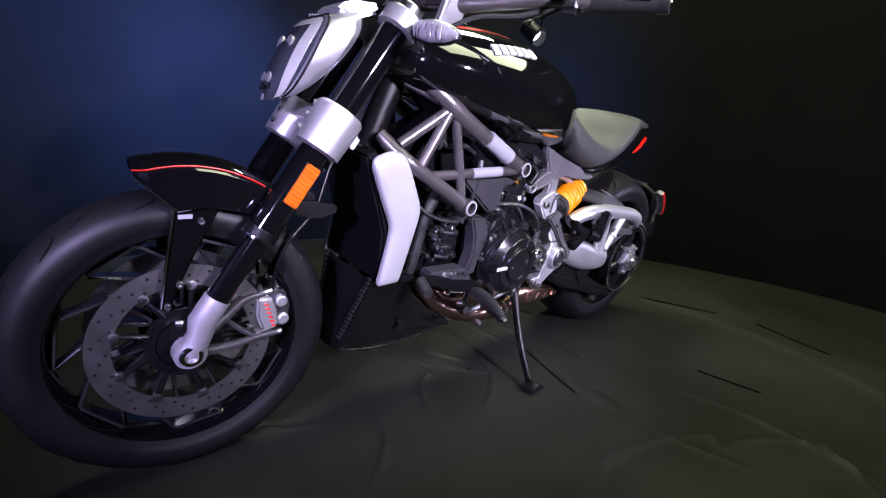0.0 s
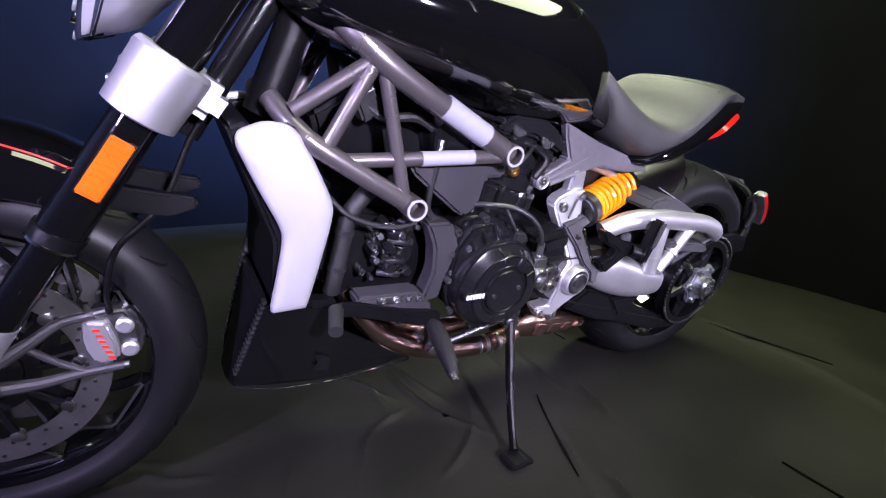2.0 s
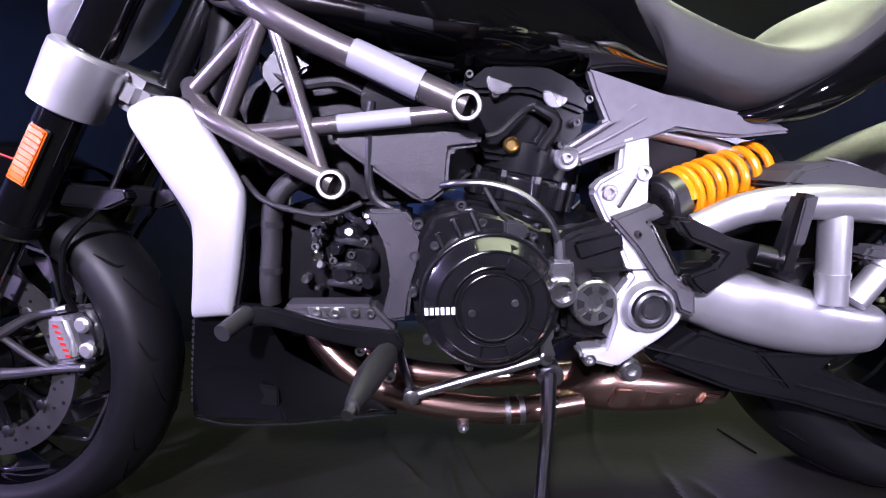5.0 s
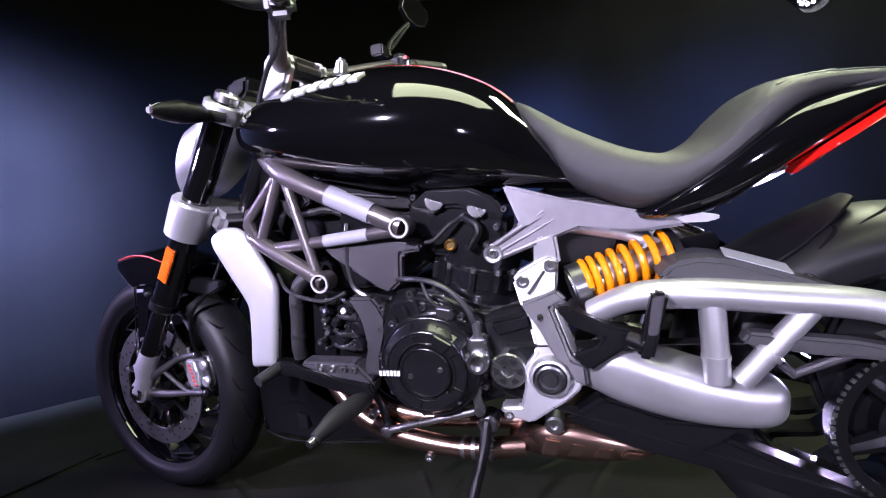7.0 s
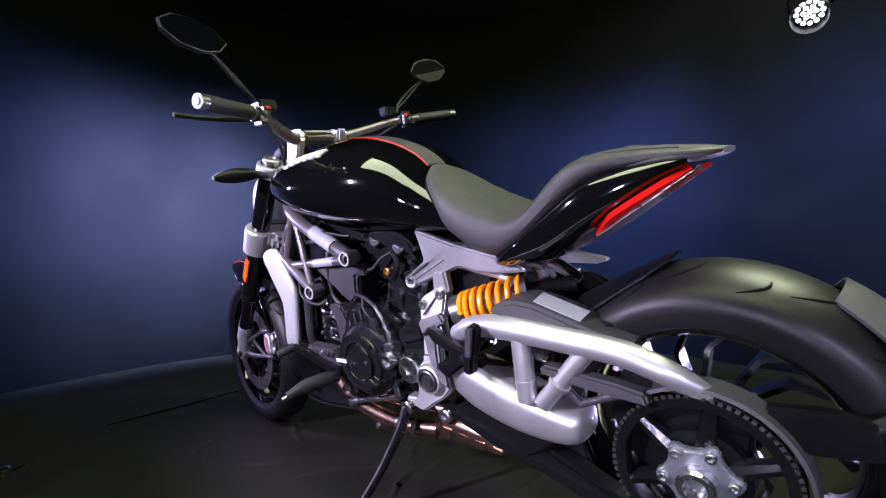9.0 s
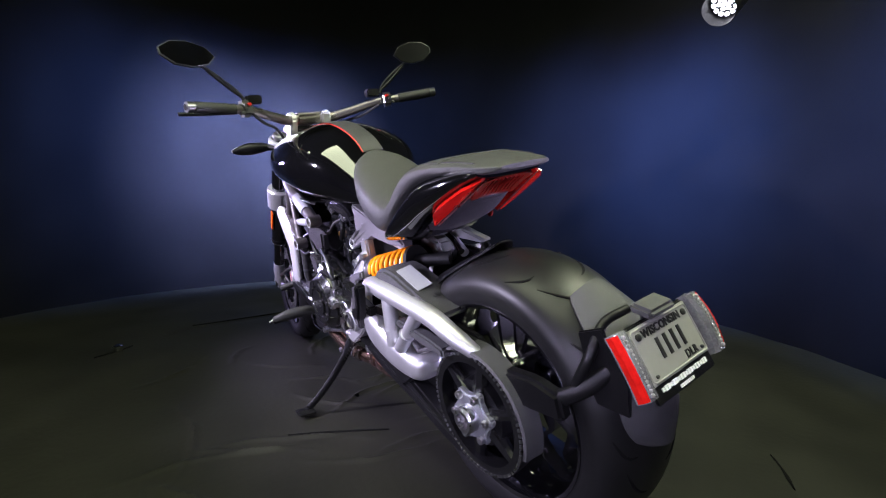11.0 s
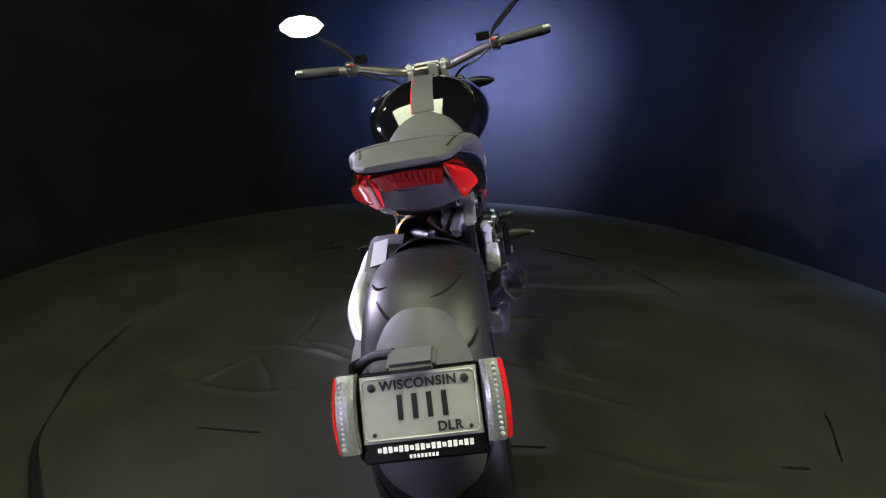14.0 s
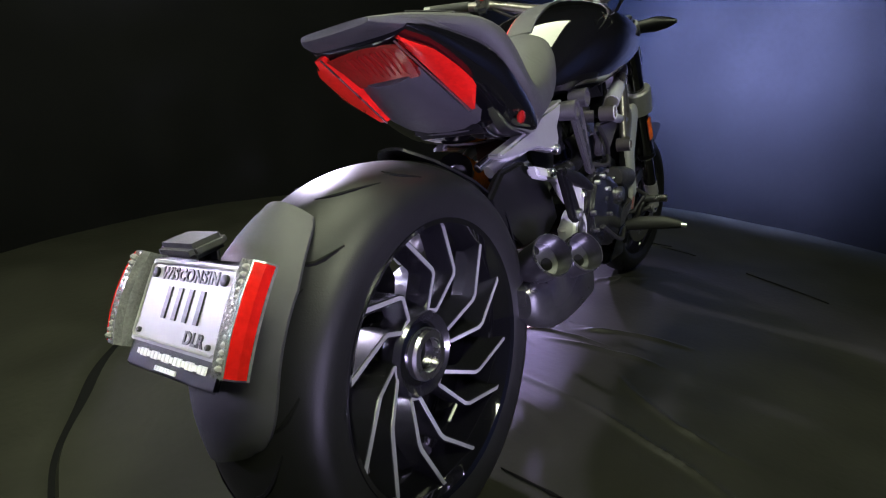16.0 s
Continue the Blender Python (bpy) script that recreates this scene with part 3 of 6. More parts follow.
bm = B()
loft(bm, [(1.212, 0.09, 0.655, 0.684, 2.4, 0.5, 0), (1.245, 0.130, 0.652, 0.694, 2.5, 0.55, 0), (1.29, 0.148, 0.655, 0.726, 2.6, 0.6, 0), (1.34, 0.156, 0.662, 0.766, 2.6, 0.6, 0), (1.39, 0.158, 0.690, 0.806, 2.8, 0.50, 0), (1.44, 0.155, 0.722, 0.838, 2.8, 0.45, 0), (1.50, 0.143, 0.758, 0.848, 2.8, 0.42, 0), (1.57, 0.122, 0.800, 0.850, 2.6, 0.45, 0), (1.61, 0.10, 0.822, 0.848, 2.4, 0.5, 0)], 36)
tail = part("tail_cowl", bm, GLOSS, moto, "glossy black tail cowl")
rows = []
for k in range(12):
    x = 1.300 + k * 0.0225
    z = (0.715 + (x - 1.447) * 0.624) if x > 1.447 else (0.715 + (x - 1.447) * 0.36)
    w = 0.098 - (x - 1.447) * 0.30 if x > 1.447 else 0.098 + 0.016 * min(1, (1.447 - x) / 0.14)
    ring = [Vector((x, w * u, z - 0.010 * (1 - u * u) + 0.010 * abs(u) ** 4)) for u in (-1, -0.8, -0.4, 0, 0.4, 0.8, 1)]
    rows.append(ring + [p + Vector((-0.006, 0, 0.014)) for p in ring[::-1]])
part("under_tray", skin(B(), rows), DARKGREY, tail, "dark grey under-tray")
for s in (-1, 1):
    rows, inner = [], []
    for k in range(13):
        t = k / 12
        pin_ = Vector((1.612, 0.079, 0.820)).lerp(Vector((1.447, 0.096, 0.717)), t)
        pout = Vector((1.617, 0.108, 0.820)).lerp(Vector((1.466, 0.139, 0.737)), t) + Vector((0, 0.008, 0.002)) * math.sin(math.pi * t)
        g = min(1, 0.35 + 3 * t) * min(1, 0.25 + 4 * (1 - t))
        pout = pin_.lerp(pout, g)
        n = Vector((0.45, 0.72, -0.45)).normalized()
        mid = pin_.lerp(pout, 0.55) + n * 0.007
        ring = [pin_ + n * 0.002, mid, pout + n * 0.002, pout - n * 0.014, pin_ - n * 0.014]
        rows.append([Vector((p.x, p.y * s, p.z)) for p in ring])
        q = pin_ + n * 0.002
        inner.append(Vector((q.x, q.y * s, q.z)))
    lamp_part = part("tail_lamp", skin(B(), rows), REDLENS, tail, "red tail lamp strip")
    part("lamp_trim", tube(B(), [p + Vector((0.002, -0.003 * s, -0.002)) for p in inner], 0.0016, 6), STEEL, lamp_part, "thin bright trim beside the lamp")
bm = B()
skin(bm, [[Vector((1.606, 0.074 * u, 0.814 + 0.006 * (1 - u * u))), Vector((1.576, 0.070 * u, 0.797 + 0.004 * (1 - u * u))), Vector((1.544, 0.064 * u, 0.773)), Vector((1.538, 0.064 * u, 0.782)), Vector((1.596, 0.074 * u, 0.822))] for u in (-1, -0.6, -0.2, 0.2, 0.6, 1)])
part("brake_lamp", bm, DARKRED, tail, "red centre brake lamp")
for k in range(9):
    y = -0.052 + 0.013 * k
    part("lamp_facet", tube(B(), [(1.597, y, 0.8125), (1.576, y * 0.95, 0.7995), (1.553, y * 0.9, 0.782)], 0.0022, 6), DARKRED, tail)
part("tail_lip", loft(B(), [(1.52, 0.116, 0.826, 0.848, 3.0, 0.5, 0), (1.58, 0.110, 0.828, 0.853, 3.2, 0.5, 0), (1.625, 0.094, 0.830, 0.852, 3.6, 0.5, 0), (1.646, 0.080, 0.834, 0.850, 4.0, 0.5, 0), (1.656, 0.070, 0.838, 0.848, 4.0, 0.5, 0)]), SEAT, tail, "matt grey rear lip")
for y, z, x in ((-0.03, 0.7735, 1.515), (0.03, 0.7735, 1.515), (0.05, 0.755, 1.48)):
    part("tray_screw", bolt_head(B(), (x, y, z - 0.017), (0.4, 0, -1), 0.006, 0.004), SATIN, tail)
part("side_marker", lathe(B(), [(0, 0.012), (0.004, 0.012), (0.006, 0.008), (0.006, 0)], (1.36, 0.147, 0.695), (0.1, 1, -0.2), 20), DARKRED, tail)

# -- trellis frame
frame_core = B()
tube(frame_core, [(0.40, 0, 0.70), (0.47, 0, 0.90)], 0.030, 20)
trellis = part("trellis_frame", frame_core, SATIN, moto, "bronze grey tubular steel trellis frame")
for s in (-1, 1):
    for path, r in (
        ([(0.455, 0.055 * s, 0.895), (0.52, 0.115 * s, 0.835), (0.60, 0.135 * s, 0.785), (0.804, 0.150 * s, 0.688)], 0.0200),
        ([(0.40, 0.05 * s, 0.735), (0.43, 0.10 * s, 0.70), (0.47, 0.122 * s, 0.672), (0.620, 0.147 * s, 0.589)], 0.0165),
    ):
        part("frame_tube", tube(B(), path, r, 16, 8), FRAME, trellis)
    for a, b, r in (((0.545, 0.122 * s, 0.822), (0.425, 0.093 * s, 0.725), 0.0125), ((0.45, 0.052 * s, 0.86), (0.54, 0.122 * s, 0.82), 0.0125), ((0.548, 0.124 * s, 0.815), (0.605, 0.143 * s, 0.600), 0.0115), ((0.50, 0.125 * s, 0.66), (0.80, 0.148 * s, 0.682), 0.0125), ((0.54, 0.122 * s, 0.82), (0.47, 0.12 * s, 0.68), 0.0125)):
        part("frame_tube", tube(B(), [a, b], r, 14), FRAME, trellis)
    for c in ((0.804, 0.151 * s, 0.688), (0.620, 0.147 * s, 0.589)):
        part("frame_ring", lathe(B(), [(-0.02, 0.013), (-0.02, 0.020), (0.02, 0.0205), (0.02, 0.0145), (-0.016, 0.0142), (-0.016, 0.0)], c, (0, s, 0), 28), FRAME, trellis)
        part("ring_rim", lathe(B(), [(0.0195, 0.0148), (0.0215, 0.0150), (0.0215, 0.0190), (0.0195, 0.0195), (0.0195, 0.0148)], c, (0, s, 0), 28), SHIELD, trellis, "bright turned ring face")
        # black disc at the bottom, shade put into the tube end
        part("ring_hollow", lathe(B(), [(-0.015, 0.0139), (-0.0135, 0.0139), (-0.0135, 0.0)], c, (0, s, 0), 24), INK_AND_SHADE, trellis)
    for a, b, r in (((0.655, 0.141 * s, 0.760), (0.745, 0.147 * s, 0.717), 0.0212), ((0.63, 0.135 * s, 0.6695), (0.73, 0.1425 * s, 0.677), 0.0132)):
        part("tube_sleeve", tube(B(), [a, b], r, 18), LABEL, trellis, "light paper sleeve round the frame tube")

# -- fork, clamps, headlight, fender
RAKE = Vector((0.53, 0, 0.848))


def on_fork(z, y, ahead=0.0):
    return Vector((0.138 + (z - 0.527) * 0.625 - ahead * 0.848, y, z + ahead * 0.53))


fork = part("fork", tube(B(), [on_fork(0.66, 0) + Vector((0.07, 0, 0)), on_fork(1.0, 0) + Vector((0.055, 0, 0))], 0.02, 20), ENGINE, moto, "upside-down front fork")
for s in (-1, 1):
    yy = 0.098 * s
    part("outer_tube", tube(B(), [on_fork(0.535, yy), on_fork(0.975, yy)], 0.031, 28), GLOSS, fork, "black fork outer tube")
    part("tube_ring", tube(B(), [on_fork(0.522, yy), on_fork(0.538, yy)], 0.0335, 28), SATIN, fork)
    part("wiper_ring", tube(B(), [on_fork(0.5195, yy), on_fork(0.523, yy)], 0.034, 28), CHROME, fork)
    part("inner_tube", tube(B(), [on_fork(0.37, yy), on_fork(0.525, yy)], 0.0235, 28), GLOSS, fork, "polished dark fork inner tube")
    bm = B()
    tube(bm, [on_fork(0.405, yy), on_fork(0.36, yy), Vector((0.030, yy, 0.335)), Vector((FW.x, yy, FW.z))], [0.0250, 0.026, 0.023, 0.025], 22)
    lathe(bm, [(-0.012, 0.02), (-0.012, 0.029), (0.012, 0.031), (0.012, 0.02)], (FW.x, yy, FW.z), Y, 28)
    part("fork_foot", bm, CASTGREY, fork, "cast grey fork foot")
    part("pinch_bolt", bolt_head(B(), on_fork(0.345, yy - 0.0, 0.034), (-1, 0, 0.2), 0.006, 0.006), STEEL, fork)
    bm = B()
    lathe(bm, [(0.0, 0.036), (0.004, 0.047), (0.07, 0.050), (0.088, 0.050), (0.094, 0.046), (0.094, 0.03)], on_fork(0.692, yy), RAKE, 36)
    part("lower_clamp", bm, SILVER, fork, "silver lower fork clamp")
    for k in range(3):
        part("clamp_bolt", bolt_head(B(), on_fork(0.712 + 0.024 * k, yy - 0.018 * s, 0.045), (-0.9, -0.35 * s, 0.2), 0.0065, 0.006), STEEL, fork)
    bm = B()
    lathe(bm, [(0, 0.034), (0.003, 0.042), (0.036, 0.042), (0.04, 0.038), (0.04, 0.025)], on_fork(0.938, yy), RAKE, 36)
    part("upper_clamp", bm, SILVER, fork, "silver upper fork clamp")
    part("fork_cap", lathe(B(), [(-0.01, 0.026), (0.012, 0.026), (0.016, 0.022), (0.016, 0.014), (0.008, 0.012), (0.008, 0.0)], on_fork(0.978, yy), RAKE, 28), STEEL, fork)
    rr = Matrix.Rotation(radians(32), 4, "Y")
    bm = B()
    box(bm, on_fork(0.630, yy + 0.031 * s, -0.004), (0.030, 0.006, 0.088), rr, 0.002)
    reflector = part("reflector", bm, ORANGE, fork, "orange fork reflector")
    bm = B()
    box(bm, on_fork(0.630, yy + 0.0285 * s, -0.004), (0.034, 0.004, 0.092), rr, 0.0015)
    part("reflector_base", bm, SATIN, reflector)
    for k in range(10):
        q = on_fork(0.630 + 0.0075 * (k - 4.5), yy + 0.0345 * s, -0.004)
        part("reflector_rib", tube(B(), [q + Vector((-0.010, 0, 0.0065)), q + Vector((0.010, 0, -0.0065))], 0.0016, 6), ORANGE, reflector)
bm = B()
box(bm, on_fork(0.735, 0) + Vector((0.03, 0, 0)), (0.11, 0.16, 0.055), Matrix.Rotation(radians(32), 4, "Y"), 0.014)
part("bottom_yoke", bm, SILVER, fork)
bm = B()
box(bm, on_fork(0.962, 0) + Vector((0.025, 0, 0)), (0.09, 0.17, 0.03), Matrix.Rotation(radians(32), 4, "Y"), 0.012)
part("top_yoke", bm, SILVER, fork)

# headlight: silver shell round a bulging dark glass with a pale light guide
HROWS = [(0.274, 0.950, 0.050, 0.022, 0.060), (0.264, 0.932, 0.078, 0.036, 0.068), (0.244, 0.892, 0.086, 0.050, 0.082), (0.222, 0.842, 0.080, 0.050, 0.070), (0.206, 0.804, 0.060, 0.040, 0.042), (0.195, 0.786, 0.038, 0.030, 0.030)]


def hl_row(t):
    """Edge x, edge z, half width, bulge, depth of the shell at t from top (0) to bottom (1)."""
    u = t * (len(HROWS) - 1)
    j = min(int(u), len(HROWS) - 2)
    g = u - j
    out = []
    for c in zip(*HROWS):
        p, q, r, w = c[max(j - 1, 0)], c[j], c[j + 1], c[min(j + 2, len(c) - 1)]
        out.append(0.5 * (2 * q + (r - p) * g + (2 * p - 5 * q + 4 * r - w) * g * g + (3 * q - p - 3 * r + w) * g ** 3))
    return out


def hl_face(t, u, lift=0.0):
    x, z, w, f, d = hl_row(t)
    dx = -(f + lift) * (1 - abs(u) ** 2.4) - lift
    return Vector((x + dx, w * u, z + dx * 0.35))


bm = B()
rows = []
for k in range(21):
    t = k / 20
    x, z, w, f, d = hl_row(t)
    half = [(-f * 0.55, w * 0.5), (-0.004, w + 0.001), (-0.001, w + 0.008), (0.018, w + 0.010), (d * 0.75, w + 0.007), (d, w * 0.92), (d + 0.012, w * 0.5)]
    sec = [(p, y) for p, y in half] + [(p, -y) for p, y in half[::-1]]
    rows.append([Vector((x + p, y, z + p * 0.35)) for p, y in sec])
headlight = part("headlight", skin(bm, rows), SILVER, moto, "silver headlight shell with dark glass")
us = [j / 16 * 2 - 1 for j in range(17)]
part("lens", skin(B(), [[hl_face(k / 20, u) for u in us] + [hl_face(k / 20, u) + Vector((0.008, 0, 0)) for u in us[::-1]] for k in range(21)]), SMOKE, headlight, "dark faceted headlight glass")
for s in (-1, 1):
    bm = B()
    rows = []
    for k in range(15):
        t = 0.10 + 0.84 * k / 14
        u0, u1 = 0.86, 0.86 - 0.26 * (1 - 0.45 * k / 14)
        rows.append([hl_face(t, u0 * s, 0.0), hl_face(t, u0 * s, 0.0012), hl_face(t, (u0 + u1) / 2 * s, 0.0012), hl_face(t, u1 * s, 0.0012), hl_face(t, u1 * s, 0.0)])
    part("daylight_strip", skin(bm, rows), GUIDE, headlight, "pale light guide along the lamp's edge")
    part("projector_bowl", lathe(B(), [(-0.004, 0.010), (0.001, 0.011), (0.002, 0.008), (-0.001, 0.004), (-0.001, 0.0)], hl_face(0.70, 0.25 * s, 0.0), (-0.9, 0.2 * s, 0.4), 20), CHROME, headlight)
part("brow", skin(B(), [[hl_face(0.045, u, 0.001), hl_face(0.045, u, 0.003), hl_face(0.17, u, 0.003), hl_face(0.17, u, 0.001)] for u in [j / 12 * 1.7 - 0.85 for j in range(13)]]), GUIDE, headlight)
part("trim_ring", tube(B(), [hl_face(k / 20, 1.0) + Vector((-0.002, 0.004, 0)) for k in range(21)] + [hl_face(k / 20, -1.0) + Vector((-0.002, -0.004, 0)) for k in range(20, -1, -1)], 0.0028, 6, 0, True), SATIN, headlight)
for t, u, r in ((0.34, -0.30, 0.014), (0.34, 0.30, 0.014), (0.62, -0.18, 0.011), (0.62, 0.18, 0.011), (0.86, 0.0, 0.009)):
    part("projector", lathe(B(), [(-0.004, r), (0.0008, r * 1.02), (0.0014, r * 0.88), (-0.001, r * 0.74), (0.0012, r * 0.45), (0.002, 0.0)], hl_face(t, u, 0.0), (-0.94, 0.1 * u, 0.3), 20), LENS, headlight, "clear projector lens")
part("headlight_crown", prism(B(), [(0.285, 0.962), (0.31, 0.985), (0.38, 0.992), (0.38, 0.972), (0.32, 0.95)], -0.062, 0.062, 0.008, 2), SILVER, headlight)
part("instrument", prism(B(), [(0.36, 0.985), (0.40, 1.03), (0.45, 1.035), (0.44, 1.0), (0.41, 0.98)], -0.055, 0.055, 0.008, 2), SATIN, moto, "small black instrument pod")

# front fender with its fork brackets


def fender_row(t):
    """Angle, crown radius, depth of the side skirt and half width at t from the nose (0) to the tail (1)."""
    a = 102.5 - 40.0 * t
    r = 0.362 + 0.008 * math.sin(math.pi * min(1, t * 1.05))
    skirt = 0.004 + 0.068 * min(1, t / 0.24) ** 0.9 - 0.022 * max(0, t - 0.3) / 0.7
    return a, r, skirt, 0.040 + 0.048 * min(1, t / 0.10 + 0.35) - 0.012 * max(0, t - 0.7) / 0.3


bm = B()
rows = []
edge = []
for k in range(25):
    a, r, skirt, w = fender_row(k / 24)
    sec = [(0.0, 0.0), (0.35, -0.002), (0.70, -0.009), (0.92, -0.017), (1.0, -0.024)]
    half = [(w * u, r + d) for u, d in sec] + [(w * 1.02, r - 0.024 - skirt * 0.45), (w * 0.97, r - 0.024 - skirt)]
    inner = [(y - 0.005, q - 0.003) for y, q in half[:0:-1]]
    ring = [polar(FW, q, a, y) for y, q in half] + [polar(FW, q, a, y) for y, q in inner] + [polar(FW, r - 0.005, a, 0)]
    ring += [polar(FW, q, a, -y) for y, q in inner[::-1]] + [polar(FW, q, a, -y) for y, q in half[:0:-1]]
    rows.append(ring)
    edge.append(polar(FW, r - 0.0165, a, -w * 0.935))
skin(bm, rows)
fender = part("front_fender", bm, GLOSS, moto, "glossy black front fender with red line")
part("red_line", tube(B(), edge[:-2], 0.0014, 6), RED, fender, "thin red line")
part("skirt_edge", tube(B(), [polar(FW, fender_row(k / 24)[1] - 0.024 - fender_row(k / 24)[2], fender_row(k / 24)[0], -fender_row(k / 24)[3] * 0.97) for k in range(0, 7)], 0.0016, 6), CHROME, fender, "bright lower edge of the nose")
for s in (-1, 1):
    o = [(0.0, 0.612), (0.05, 0.608), (0.125, 0.60), (0.13, 0.575), (0.072, 0.572), (0.024, 0.475), (-0.006, 0.405), (-0.016, 0.376), (-0.030, 0.385), (-0.014, 0.50)]
    y0, y1 = sorted((0.063 * s, 0.073 * s))
    part("fender_bracket", prism(B(), o, y0, y1, 0.004, 2), GLOSS, fender, "glossy black fender bracket")
    for c in ((-0.019, 0.075 * s, 0.388), (0.002, 0.075 * s, 0.43), (0.04, 0.075 * s, 0.55)):
        part("bolt", bolt_head(B(), c, (0, s, 0), 0.006, 0.005), STEEL, fender)
    part("wing", prism(B(), [(0.12, 0.60), (0.16, 0.60), (0.25, 0.585), (0.305, 0.578), (0.308, 0.562), (0.27, 0.548), (0.20, 0.556), (0.12, 0.575)], *sorted((0.05 * s, 0.075 * s)), 0.004, 2), SATIN, fender)
# the bevel's highlight, drawn as a thin chrome tube
part("bracket_highlight", tube(B(), [(-0.001, -0.0745, 0.592), (-0.0155, -0.0745, 0.498), (-0.031, -0.0745, 0.386)], 0.0024, 8), CHROME, fender, "bright tube in place of the bracket's edge highlight")
part("bracket_label", prism(B(), [(0.002, 0.563), (0.026, 0.564), (0.025, 0.556), (0.002, 0.555)], -0.0752, -0.0725, 0), LABEL, fender)

# brake calipers
for s in (-1, 1):
    o = [(0.144, 0.380), (0.175, 0.379), (0.187, 0.342), (0.188, 0.308), (0.156, 0.304), (0.143, 0.336)]
    caliper = part("brake_caliper", prism(B(), o, *sorted((0.046 * s, 0.070 * s)), 0.006, 3), SILVER, moto, "silver radial brake caliper")
    part("caliper_body", prism(B(), [(0.143, 0.390), (0.200, 0.394), (0.217, 0.367), (0.222, 0.332), (0.210, 0.300), (0.149, 0.296)], *sorted((0.018 * s, 0.054 * s)), 0.010, 3), DARKSTEEL, caliper, "dark metal caliper body")
    for cx, cz in ((0.197, 0.364), (0.201, 0.322)):
        part("piston_cover", lathe(B(), [(0, 0.013), (0.006, 0.013), (0.009, 0.009), (0.009, 0.0)], (cx, 0.054 * s, cz), (0, s, 0), 24), SILVER, caliper)
    for k in range(6):
        x, z = 0.1560 + 0.0034 * k, 0.368 - 0.0098 * k
        part("letter_bar", prism(B(), [(x, z), (x + 0.009, z - 0.001), (x + 0.0105, z - 0.0055), (x + 0.0015, z - 0.0045)], *sorted((0.0695 * s, 0.0710 * s)), 0), RED, caliper, "red lettering bar")
    for a, b in (((0.120, 0.381), (0.175, 0.392)), ((0.130, 0.292), (0.198, 0.294))):
        part("mount_pin", tube(B(), [(a[0], 0.062 * s, a[1]), (b[0], 0.058 * s, b[1])], 0.0065, 12), STEEL, caliper)
    part("mount_arm", tube(B(), [(0.050, 0.092 * s, 0.338), (0.085, 0.080 * s, 0.360), (0.118, 0.066 * s, 0.380), (0.160, 0.060 * s, 0.388)], [0.011, 0.009, 0.0075, 0.0065], 10, 4), DARKGREY, caliper, "dark cast mounting arm")
    part("mount_arm", tube(B(), [(0.040, 0.092 * s, 0.294), (0.09, 0.080 * s, 0.290), (0.14, 0.066 * s, 0.292), (0.190, 0.060 * s, 0.294)], [0.011, 0.009, 0.0075, 0.0065], 10, 4), DARKGREY, caliper)
    part("mount_web", tube(B(), [(0.080, 0.082 * s, 0.350), (0.11, 0.072 * s, 0.318), (0.14, 0.066 * s, 0.295)], 0.0055, 8, 3), DARKGREY, caliper)
    part("bleed_screw", tube(B(), [(0.152, 0.058 * s, 0.386), (0.150, 0.060 * s, 0.408)], [0.006, 0.004], 10), STEEL, caliper)
    part("brake_hose", tube(B(), [(0.178, 0.05 * s, 0.386), (0.180, 0.066 * s, 0.43), (0.20, 0.075 * s, 0.50), (0.26, 0.06 * s, 0.565), (0.30, 0.04 * s, 0.66), (0.34, 0.03 * s, 0.72)], 0.0045, 8, 6), SATIN, caliper)

# -- engine
bm = B()
prism(bm, [(0.715, 0.385), (0.71, 0.465), (0.73, 0.525), (0.75, 0.554), (0.797, 0.562), (0.857, 0.55), (0.915, 0.522), (0.965, 0.515), (1.017, 0.53), (1.045, 0.49), (1.04, 0.41), (0.97, 0.335), (0.908, 0.318), (0.862, 0.302), (0.774, 0.335)], -0.125, 0.125, 0.012, 3)
engine = part("engine", bm, ENGINE, moto, "black V-twin engine")
# rear cylinder with head, cam cover and barrel bands
CAX = Vector((0.23, 0, 0.973))
CYL = Vector((0.906, 0.0, 0.575))
part("rear_barrel", lathe(B(), [(-0.075, 0.080), (-0.070, 0.088), (-0.030, 0.088), (-0.027, 0.090), (0.006, 0.090), (0.009, 0.086), (0.014, 0.086), (0.017, 0.092), (0.062, 0.092), (0.068, 0.086)], CYL, CAX, 56), COVER, engine, "round gloss black rear cylinder")
part("gasket_line", lathe(B(), [(0.010, 0.0865), (0.013, 0.0880), (0.013, 0.0865), (0.010, 0.0865)], CYL, CAX, 56), CHROME, engine)
for a0 in (-150, -118, -84, -52, -26):
    u = Vector((0.973, 0, -0.23)) * math.cos(radians(a0)) + Vector((0, 1, 0)) * math.sin(radians(a0))
    part("barrel_boss", tube(B(), [CYL + u * 0.090 - CAX * 0.028, CYL + u * 0.090 + CAX * 0.006], 0.0085, 12), COVER, engine)
    part("barrel_nut", lathe(B(), [(0, 0.0075), (0.010, 0.0075), (0.012, 0.005), (0.012, 0)], CYL + u * 0.090 + CAX * 0.006, CAX, 6), STEEL, engine)
part("rear_head", prism(B(), [(0.83, 0.62), (0.805, 0.66), (0.79, 0.715), (0.80, 0.735), (0.96, 0.735), (0.992, 0.69), (0.985, 0.64), (0.955, 0.60)], -0.088, 0.09, 0.01, 2), COVER, engine)
